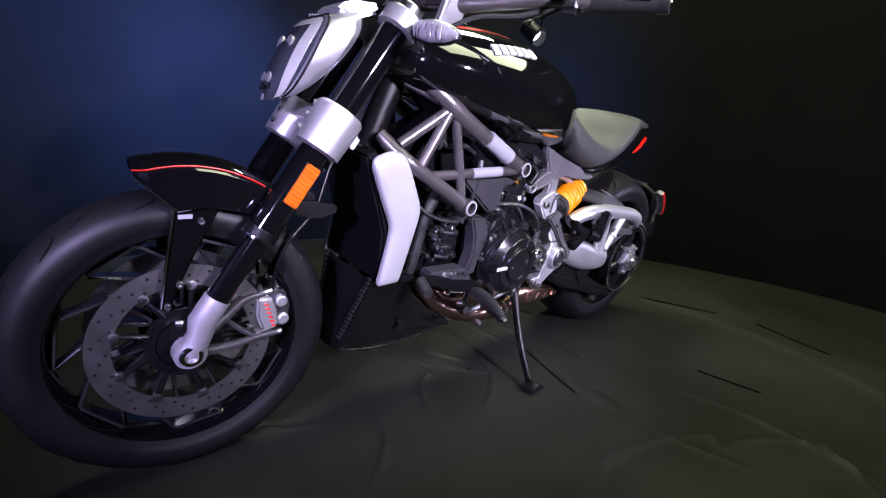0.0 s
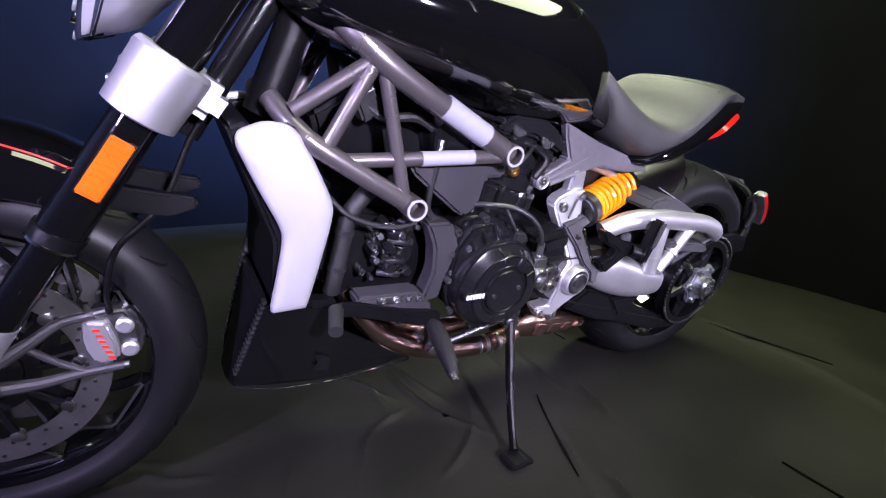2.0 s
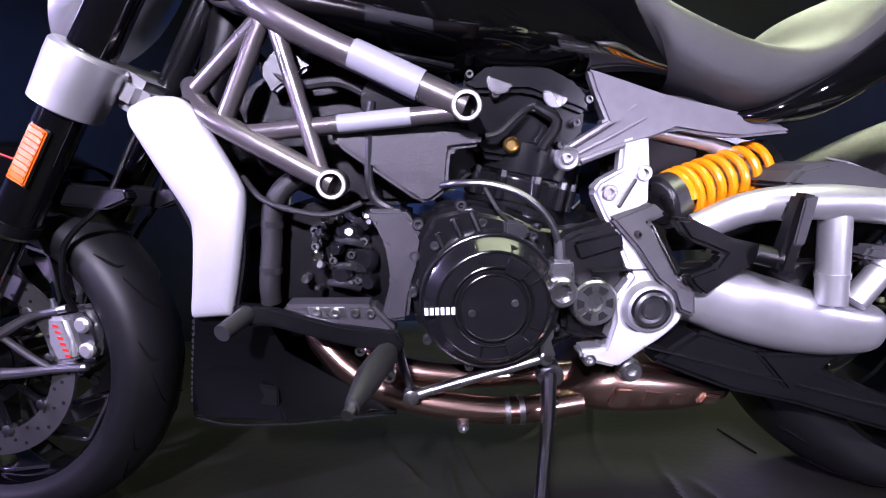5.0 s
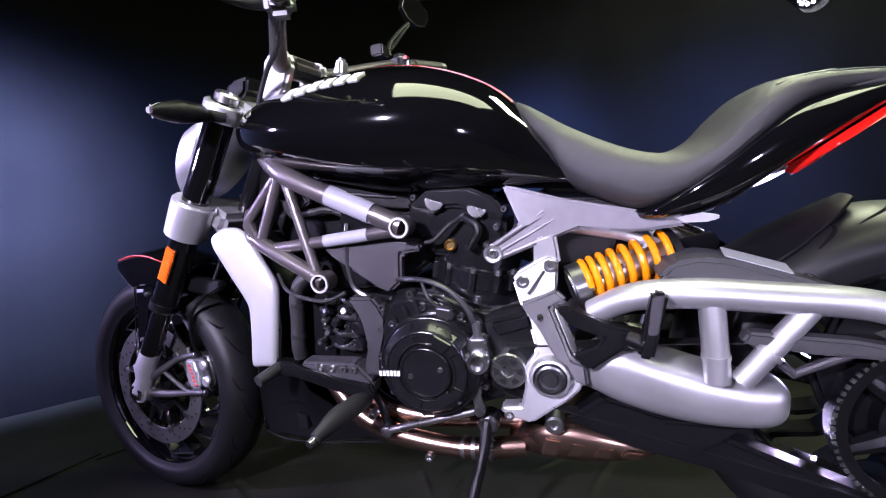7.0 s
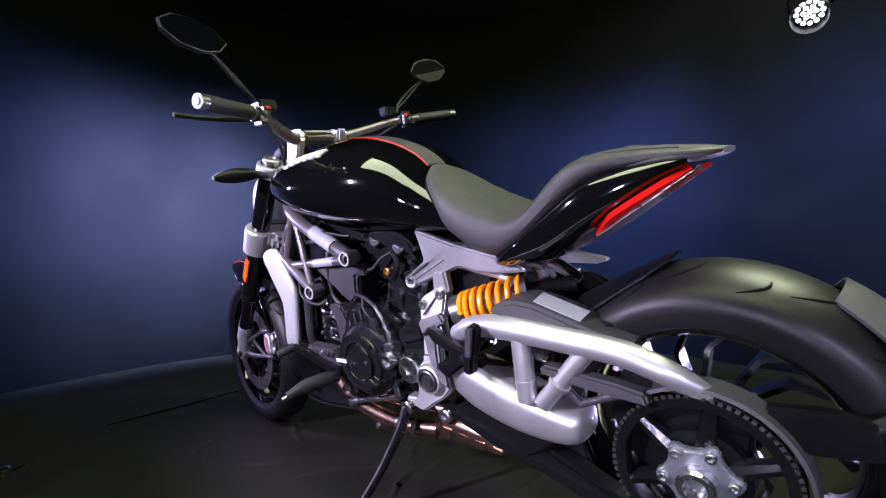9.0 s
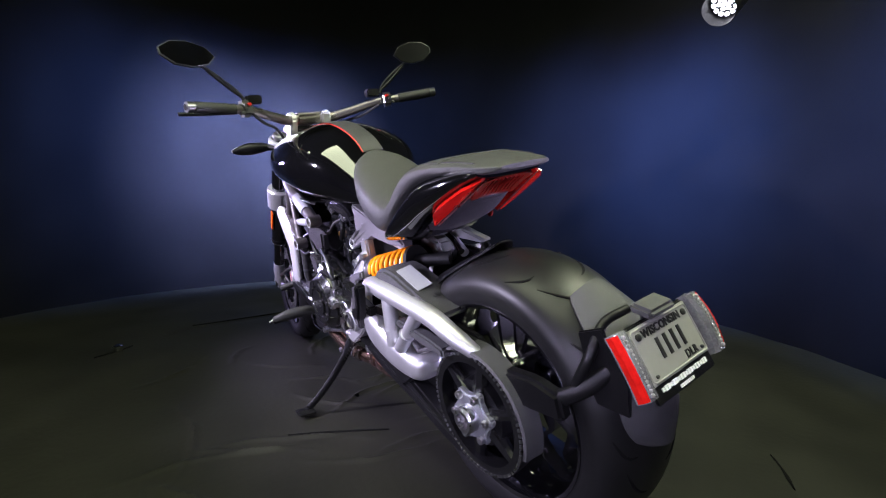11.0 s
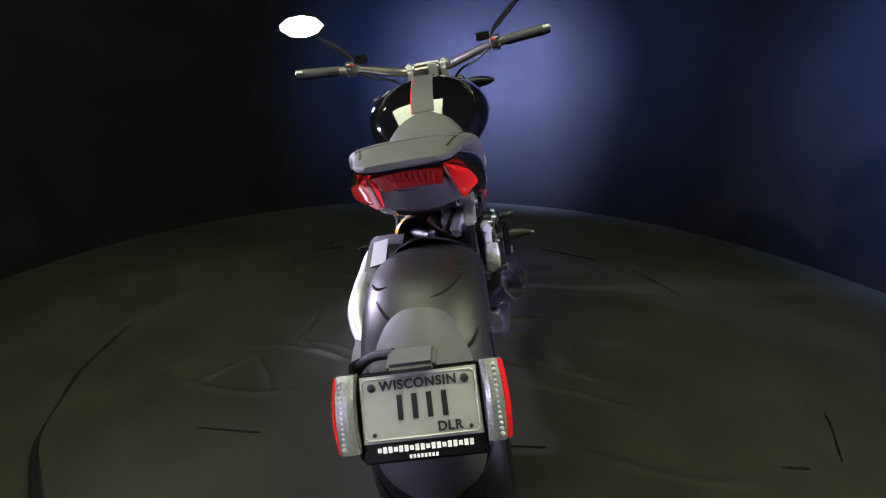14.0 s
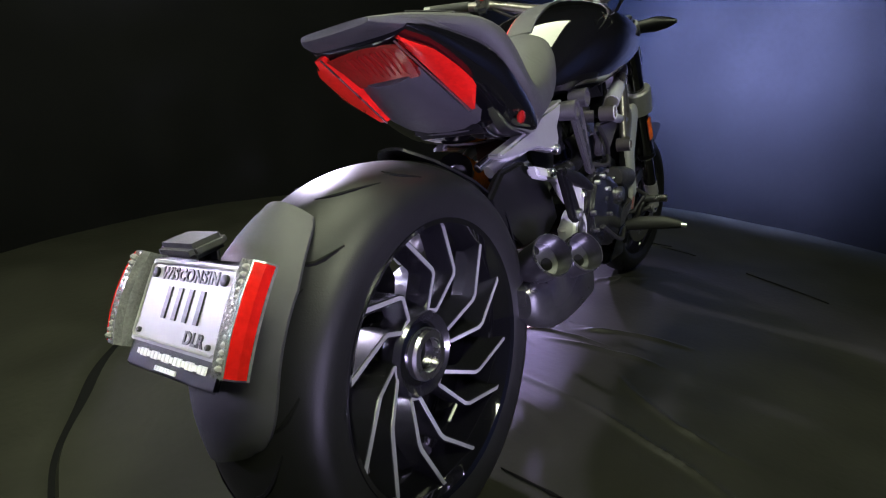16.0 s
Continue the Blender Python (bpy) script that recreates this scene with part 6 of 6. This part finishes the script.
for k in range(18):
    bm = B()
    box(bm, PC - PN * 0.002 + Vector((0, -0.068 + 0.0081 * k, 0)) + PD * 0.055, (0.002, 0.0056, 0.0085 if k % 3 else 0.006), rotp, 0)
    part("letter_bar", bm, WHITE, plate, "white lettering bar")
for k in range(8):
    bm = B()
    box(bm, PC - PN * 0.002 + Vector((0, -0.022 + 0.0056 * k, 0)) + PD * 0.067, (0.002, 0.0036, 0.005), rotp, 0)
    part("letter_bar", bm, WHITE, plate, "white lettering bar")
bm = B()
box(bm, PC - PD * 0.068 + Vector((0.004, -0.004, 0.006)), (0.045, 0.075, 0.018), Matrix.Rotation(radians(10), 4, "Y"), 0.006, 2)
part("plate_lamp", bm, GREYP, carrier, "small grey plate lamp")
part("plate_lamp_stem", tube(B(), [PC - PD * 0.068 + Vector((-0.01, 0.0, 0)), PC - PD * 0.045 - PN * 0.02], 0.012, 10), SATIN, carrier)
for s in (-1, 1):
    bm = B()
    rows = []
    for k in range(9):
        t = k / 8 * 2 - 1
        c = PC + Vector((0, (0.117 - 0.004 * t * t) * s, 0)) + PD * (0.057 * t - 0.002) + PN * (0.004 - 0.006 * t * t)
        rows.append([c + Vector((0, a * s, 0)) + PN * b for a, b in ((-0.018, -0.012), (-0.018, 0.008), (-0.010, 0.014), (0.008, 0.013), (0.014, 0.004), (0.014, -0.012))])
    skin(bm, rows)
    lbar = part("light_bar", bm, LENS, carrier, "clear ribbed light bar beside the plate")
    bm = B()
    rows = []
    for k in range(9):
        t = k / 8 * 2 - 1
        c = PC + Vector((0, (0.117 - 0.004 * t * t) * s, 0)) + PD * (0.055 * t - 0.002) + PN * (0.004 - 0.006 * t * t)
        rows.append([c + Vector((0, a * s, 0)) + PN * b for a, b in ((0.009, 0.0125), (0.0105, 0.0135), (0.0165, 0.004), (0.0160, -0.007), (0.013, -0.010), (0.0142, 0.004))])
    skin(bm, rows)
    part("red_lens", bm, REDLENS, lbar, "red side lens")
    # pale cones: the ribs' sparkle is put into their colour
    for k in range(14):
        c = PC + Vector((0, 0.116 * s, 0)) + PD * (-0.050 + 0.0074 * k) + PN * 0.0165
        part("led_facet", lathe(B(), [(-0.004, 0.0042), (0.000, 0.0032), (0.002, 0.0)], c, PN, 6), GUIDE, lbar)
bm = B()
rows = []
for k in range(19):
    a = 57 - k * 3.05
    r = 0.352 - 0.006 * max(0, k - 7) / 11
    hw = 0.05 + 0.042 * min(1, k / 6) ** 0.7
    if k > 13:
        hw *= math.sqrt(max(0.05, 1 - ((k - 13) / 5.6) ** 2))
    top = [polar(RW, r - 0.028 * abs(u) ** 2.2, a, hw * u) for u in [j / 10 * 2 - 1 for j in range(11)]]
    low = [polar(RW, r - 0.005 - 0.028 * abs(u) ** 2.2, a, (hw - 0.002) * u) for u in [j / 10 * 2 - 1 for j in range(10, -1, -1)]]
    rows.append(top + low)
skin(bm, rows)
part("mudguard", bm, GREYP, carrier, "matt grey rear mudguard tongue")
part("bracket_plate", prism(B(), [(1.85, 0.56), (1.90, 0.58), (1.95, 0.49), (1.95, 0.43), (1.88, 0.43)], -0.108, -0.100, 0.003), SATIN, carrier)

# -- handlebar
bm = B()
tube(bm, [(0.715, -0.31, 1.076), (0.665, -0.24, 1.072), (0.60, -0.15, 1.050), (0.555, -0.08, 1.036), (0.548, 0.0, 1.034), (0.555, 0.08, 1.036), (0.60, 0.15, 1.050), (0.665, 0.24, 1.072), (0.715, 0.31, 1.076)], [0.014, 0.014, 0.016, 0.018, 0.018, 0.018, 0.016, 0.014, 0.014], 18, 6)
bar = part("handlebar", bm, FRAME, moto, "wide grey metal handlebar")
part("bar_clamp", prism(B(), [(0.515, 1.052), (0.535, 1.062), (0.57, 1.06), (0.578, 1.045), (0.57, 1.02), (0.52, 1.02)], -0.055, 0.055, 0.008, 2), FRAME, bar)
part("key_post", prism(B(), [(0.60, 0.985), (0.625, 1.03), (0.635, 1.055), (0.65, 1.05), (0.64, 1.01), (0.63, 0.985)], 0.01, 0.045, 0.006, 2), SILVER, bar)
for s in (-1, 1):
    part("grip", tube(B(), [(0.712, 0.305 * s, 1.0755), (0.750, 0.428 * s, 1.085)], 0.0172, 20), GRIP, bar, "black rubber grip")
    part("bar_end", tube(B(), [(0.750, 0.428 * s, 1.085), (0.756, 0.449 * s, 1.0865)], 0.0165, 18), DARKSTEEL, bar)
    part("end_cap", tube(B(), [(0.756, 0.449 * s, 1.0865), (0.757, 0.452 * s, 1.0867)], 0.009, 14), CHROME, bar)
    bm = B()
    box(bm, (0.690, 0.268 * s, 1.076), (0.046, 0.048, 0.052), Matrix.Rotation(radians(-20 * s), 4, "Z"), 0.012, 3)
    sw = part("switch_box", bm, DARKSTEEL, bar, "black switch housing")
    for k in range(3):
        bm = B()
        box(bm, (0.712, (0.255 + 0.012 * k) * s, 1.088 - 0.012 * k), (0.012, 0.012, 0.009), None, 0.002)
        part("button", bm, RED if (k == 0) else STEEL, sw)
    part("riser", prism(B(), [(0.49, 0.97), (0.515, 1.055), (0.545, 1.068), (0.572, 1.06), (0.578, 1.035), (0.555, 0.985), (0.535, 0.965)], *sorted((0.055 * s, 0.082 * s)), 0.007, 2), SILVER, bar, "silver handlebar riser")
    part("lever", tube(B(), [(0.672, 0.262 * s, 1.075), (0.640, 0.30 * s, 1.074), (0.635, 0.38 * s, 1.075), (0.654, 0.458 * s, 1.077)], [0.010, 0.008, 0.007, 0.006], 10, 4, flat=0.6), SATIN, bar, "black hand lever")
    bm = B()
    box(bm, (0.655, 0.225 * s, 1.106), (0.034, 0.05, 0.028), None, 0.004, 2)
    part("reservoir", bm, SATIN, bar, "small black fluid reservoir")
    part("cable", tube(B(), [(0.672, 0.24 * s, 1.06), (0.62, 0.19 * s, 1.03), (0.55, 0.13 * s, 1.01), (0.48, 0.08 * s, 0.95), (0.45, 0.06 * s, 0.88)], 0.005, 8, 5), GRIP, bar)
    part("mirror_stem", tube(B(), [(0.668, 0.255 * s, 1.10), (0.665, 0.275 * s, 1.135), (0.685, 0.335 * s, 1.185), (0.70, 0.375 * s, 1.212)], 0.0055, 10, 4), SATIN, bar)
    part("mirror_stem", tube(B(), [(0.668, 0.262 * s, 1.115), (0.678, 0.30 * s, 1.145), (0.695, 0.36 * s, 1.198)], 0.0045, 10, 4), SATIN, bar)
    # mirror: six-cornered shell with a glass set in
    ctr = Vector((0.705, 0.402 * s, 1.243))
    side = Vector((0.17, 0.985 * s, 0.05)).normalized()
    nrm = Vector((0.93, -0.15 * s, 0.268 if s < 0 else 0.10))
    nrm = (nrm - side * nrm.dot(side)).normalized()
    up = nrm.cross(side) * (1 if s < 0 else -1)
    if up.z < 0:
        up = -up
    shape = [(-0.080, -0.004), (-0.055, 0.026), (-0.005, 0.040), (0.045, 0.036), (0.080, 0.014), (0.080, -0.006), (0.045, -0.034), (-0.01, -0.042), (-0.055, -0.030)]
    def mring(k, dep):
        return [ctr + side * a * k + up * b * k + nrm * dep for a, b in shape]
    mirror = part("mirror", skin(B(), [mring(0.5, -0.022), mring(0.9, -0.014), mring(1.0, -0.002), mring(1.0, 0.002), mring(0.95, 0.0025)]), SATIN, bar, "six-cornered rear-view mirror")
    part("glass", skin(B(), [mring(0.95, 0.001), mring(0.945, 0.0032)]), MIRROR, mirror, "mirror glass")
    sig = part("turn_signal", tube(B(), [(0.42, 0.105 * s, 0.945), (0.395, 0.128 * s, 0.952), (0.392, 0.155 * s, 0.954), (0.392, 0.20 * s, 0.953), (0.390, 0.235 * s, 0.951), (0.388, 0.262 * s, 0.950)], [0.010, 0.013, 0.020, 0.023, 0.017, 0.006], 18, 4, flat=0.8), SATIN, moto, "black front turn signal")
    part("lens", tube(B(), [(0.386, 0.142 * s, 0.955), (0.378, 0.165 * s, 0.955), (0.377, 0.20 * s, 0.954), (0.378, 0.235 * s, 0.952), (0.381, 0.262 * s, 0.951)], [0.009, 0.018, 0.0215, 0.016, 0.006], 18, 4, flat=0.75), CLEAR, sig, "clear ribbed turn signal lens")
    for k in range(7):
        q = Vector((0.3775, (0.165 + 0.012 * k) * s, 0.9535))
        part("lens_rib", tube(B(), [q + Vector((-0.0145, 0, -0.013)), q + Vector((-0.0165, 0, 0)), q + Vector((-0.0145, 0, 0.013))], 0.0018, 6), CLEAR, sig)

# -- controls, pegs, stand
ctrl = part("gear_lever", prism(B(), [(0.478, 0.408), (0.498, 0.424), (0.53, 0.420), (0.62, 0.392), (0.70, 0.378), (0.712, 0.36), (0.70, 0.345), (0.63, 0.36), (0.52, 0.395), (0.49, 0.395)], -0.172, -0.158, 0.004, 2), SATIN, moto, "black gear lever")
part("lever_toe", tube(B(), [(0.492, -0.165, 0.412), (0.475, -0.215, 0.402)], [0.013, 0.012], 14), GRIP, ctrl, "rubber toe peg")
hanger = part("footrest_hanger", prism(B(), [(0.535, 0.418), (0.665, 0.414), (0.70, 0.375), (0.695, 0.345), (0.66, 0.34), (0.62, 0.378), (0.54, 0.392)], -0.152, -0.105, 0.006, 2), DARKGREY, moto, "dark grey footrest hanger")
for x, z in ((0.585, 0.407), (0.612, 0.405), (0.64, 0.404), (0.662, 0.402)):
    part("hanger_bolt", bolt_head(B(), (x, -0.153, z), (0, -1, 0), 0.007, 0.005), DARKSTEEL if x > 0.63 else STEEL, hanger)
part("hanger_plate", prism(B(), [(0.572, 0.415), (0.625, 0.413), (0.628, 0.398), (0.575, 0.398)], -0.1535, -0.150, 0.001), STEEL, hanger)
for s in (-1, 1):
    bm = B()
    tube(bm, [(0.690, 0.165 * s, 0.345), (0.683, 0.20 * s, 0.352), (0.668, 0.26 * s, 0.352), (0.655, 0.312 * s, 0.343)], [0.014, 0.021, 0.021, 0.012], 14, 4, flat=0.75)
    peg = part("foot_peg", bm, GRIP, moto, "folding rubber foot peg")
    part("peg_end", tube(B(), [(0.655, 0.310 * s, 0.343), (0.651, 0.326 * s, 0.340)], 0.0075, 12), STEEL, peg)
part("right_hanger", prism(B(), [(0.54, 0.41), (0.70, 0.39), (0.71, 0.34), (0.66, 0.34), (0.54, 0.39)], 0.11, 0.15, 0.006, 2), DARKGREY, hanger)
brake = part("brake_pedal", tube(B(), [(0.70, 0.16, 0.33), (0.63, 0.18, 0.355), (0.585, 0.19, 0.395), (0.577, 0.215, 0.41)], 0.009, 12, 4), SATIN, moto, "black brake pedal")
part("pedal_pad", tube(B(), [(0.578, 0.20, 0.41), (0.576, 0.262, 0.411)], 0.012, 12), DARKSTEEL, brake)
linkage = part("gear_linkage", tube(B(), [(0.716, -0.150, 0.269), (0.918, -0.155, 0.325)], 0.0075, 12), STEEL, moto, "steel gear linkage rod")
part("rod_eye", lathe(B(), [(-0.01, 0.012), (0.008, 0.012), (0.01, 0.008), (0.01, 0)], (0.716, -0.150, 0.269), (0, -1, 0), 18), STEEL, linkage)
part("rod_eye", lathe(B(), [(-0.01, 0.011), (0.008, 0.011), (0.01, 0.008), (0.01, 0)], (0.918, -0.155, 0.325), (0, -1, 0), 18), STEEL, linkage)
part("gear_arm", prism(B(), [(0.905, 0.372), (0.918, 0.374), (0.932, 0.328), (0.925, 0.316), (0.912, 0.32)], -0.165, -0.152, 0.003), STEEL, linkage)
part("arm_clamp", lathe(B(), [(-0.02, 0.015), (0.012, 0.015), (0.012, 0.007), (0, 0.006), (0, 0)], (0.912, -0.155, 0.366), (0, -1, 0), 20), STEEL, linkage)
part("lower_arm", tube(B(), [(0.716, -0.135, 0.269), (0.705, -0.135, 0.31), (0.70, -0.15, 0.35)], 0.007, 10), SATIN, linkage)
stand = part("side_stand", tube(B(), [(0.928, -0.140, 0.292), (0.918, -0.175, 0.235), (0.895, -0.235, 0.155), (0.875, -0.290, 0.098), (0.866, -0.312, 0.082)], [0.017, 0.0135, 0.012, 0.011, 0.012], 12, 4, flat=0.75), SATIN, moto, "black side stand, folded out")
part("stand_pivot", lathe(B(), [(-0.03, 0.02), (0.008, 0.02), (0.012, 0.015), (0.012, 0.006), (0.004, 0.006), (0.004, 0)], (0.929, -0.140, 0.290), (0, -1, 0), 24), DARKSTEEL, stand)
bm = B()
prism(bm, [(0.835, 0.0665), (0.890, 0.0665), (0.895, 0.074), (0.875, 0.082), (0.842, 0.076)], -0.352, -0.298, 0.003)
bmesh.ops.transform(bm, matrix=Matrix.Translation((0, 0, 0.069)) @ Matrix.Translation((0, -0.325, 0)) @ Matrix.Rotation(radians(-10.5), 4, "X") @ Matrix.Translation((0, 0.325, -0.069)), verts=bm.verts)
part("stand_foot", bm, SATIN, stand)
sp = [Vector((0.935, -0.155, 0.262)).lerp(Vector((0.885, -0.245, 0.140)), k / 90) + Vector((math.cos(k * 1.05) * 0.006, 0, math.sin(k * 1.05) * 0.006)) for k in range(91)]
part("stand_spring", tube(B(), sp, 0.0017, 5), DARKSTEEL, stand, "steel stand spring")
# loose small bits low on the frame
for x, y, z in ((0.795, -0.13, 0.205), (0.64, -0.12, 0.335), (0.685, -0.14, 0.30)):
    part("low_bolt", bolt_head(B(), (x, y, z), (0, -1, 0), 0.009, 0.010), STEEL, engine)
part("inner_wall", prism(B(), [(0.46, 0.72), (0.60, 0.80), (0.80, 0.74), (0.83, 0.60), (0.75, 0.55), (0.60, 0.55), (0.50, 0.60)], -0.06, 0.06, 0.01), SATIN, moto, "black airbox inside the frame")
part("throttle_body", lathe(B(), [(-0.12, 0.04), (0.0, 0.04), (0.12, 0.04)], (0.70, 0.0, 0.70), Y, 24), ENGINE, moto, "black throttle body")
part("loom", tube(B(), [(0.50, -0.09, 0.78), (0.56, -0.10, 0.73), (0.63, -0.10, 0.73), (0.69, -0.10, 0.70)], 0.008, 8, 5), GRIP, moto, "black cable loom")
part("ecu_box", prism(B(), [(0.515, 0.755), (0.565, 0.79), (0.59, 0.75), (0.535, 0.715)], -0.105, -0.07, 0.005), DARKSTEEL, moto, "dark metal control box")
part("seat_base", prism(B(), [(1.0, 0.72), (1.28, 0.69), (1.40, 0.70), (1.38, 0.675), (1.20, 0.66), (1.02, 0.68)], -0.085, 0.085, 0.01), SATIN, moto, "black seat base")
part("battery_box", prism(B(), [(1.02, 0.66), (1.20, 0.66), (1.18, 0.60), (1.10, 0.50), (1.04, 0.52)], -0.06, 0.08, 0.01), SATIN, moto, "black inner box behind the engine")

# front end turned a little right and shifted to fit the camera's view
STEER = Matrix.Translation((0.425, 0.017, 0.98)) @ Matrix.Rotation(radians(-9.0), 4, Vector((0.53, 0, 0.848))) @ Matrix.Translation((-0.425, 0, -0.98))
for ob in moto.children:
    if ob.name.split(".")[0] in ("front_wheel", "fork", "front_fender", "brake_caliper", "headlight"):
        ob.matrix_basis = STEER

# ---------------------------------------------------------------- loose things
stage_light = new("stage_light")
stage_light.matrix_world = look((1.756, 0.42, 1.25), (1.756, -0.58, 0.45)) @ Matrix.Diagonal((0.52, 0.52, 0.52, 1))
tagged(stage_light, "black round LED stage light switched on", "lamp")
part("housing", lathe(B(), [(0.16, 0.0), (0.16, 0.05), (0.13, 0.075), (0.0, 0.078), (-0.07, 0.080), (-0.072, 0.077), (0.004, 0.072), (0.02, 0.0)], (0, 0, 0), (0, 0, 1), 40), SATIN, stage_light)
GLOW = bpy.data.materials.new("led_glow")
GLOW.use_nodes = True
GLOW.node_tree.nodes["Principled BSDF"].inputs["Emission Color"].default_value = (0.85, 0.85, 1, 1)
GLOW.node_tree.nodes["Principled BSDF"].inputs["Emission Strength"].default_value = 7
for k in range(19):
    r, a = (0, 0) if k == 0 else ((0.026, k * 60) if k < 7 else (0.052, k * 30))
    part("led", lathe(B(), [(0, 0.0105), (0.004, 0.0095), (0.006, 0.0)], (r * math.cos(radians(a)), r * math.sin(radians(a)), 0.0), (0, 0, -1), 16), GLOW, stage_light)
part("yoke", tube(B(), [(-0.085, 0, 0.06), (-0.088, 0.06, 0.06), (-0.05, 0.13, 0.06), (0.05, 0.13, 0.06), (0.088, 0.06, 0.06), (0.085, 0, 0.06)], 0.008, 10), SATIN, stage_light)
part("drop_pole", tube(B(), [(0, 0.13, 0.06), (0, 1.85, -1.32)], 0.014, 12), SATIN, stage_light)

pin = new("floor_fitting")
pin.matrix_world = pose(-0.18, -0.81, 0)
tagged(pin, "small metal fitting lying on the vinyl", "fitting")
part("cup", lathe(B(), [(0, 0.016), (0.01, 0.018), (0.024, 0.018), (0.028, 0.012), (0.028, 0.0)], (0, 0, 0), (0, 0, 1), 20), CHROME, pin)
part("stem", tube(B(), [(0, 0, 0.012), (-0.05, -0.02, 0.006)], 0.005, 8), DARKSTEEL, pin)
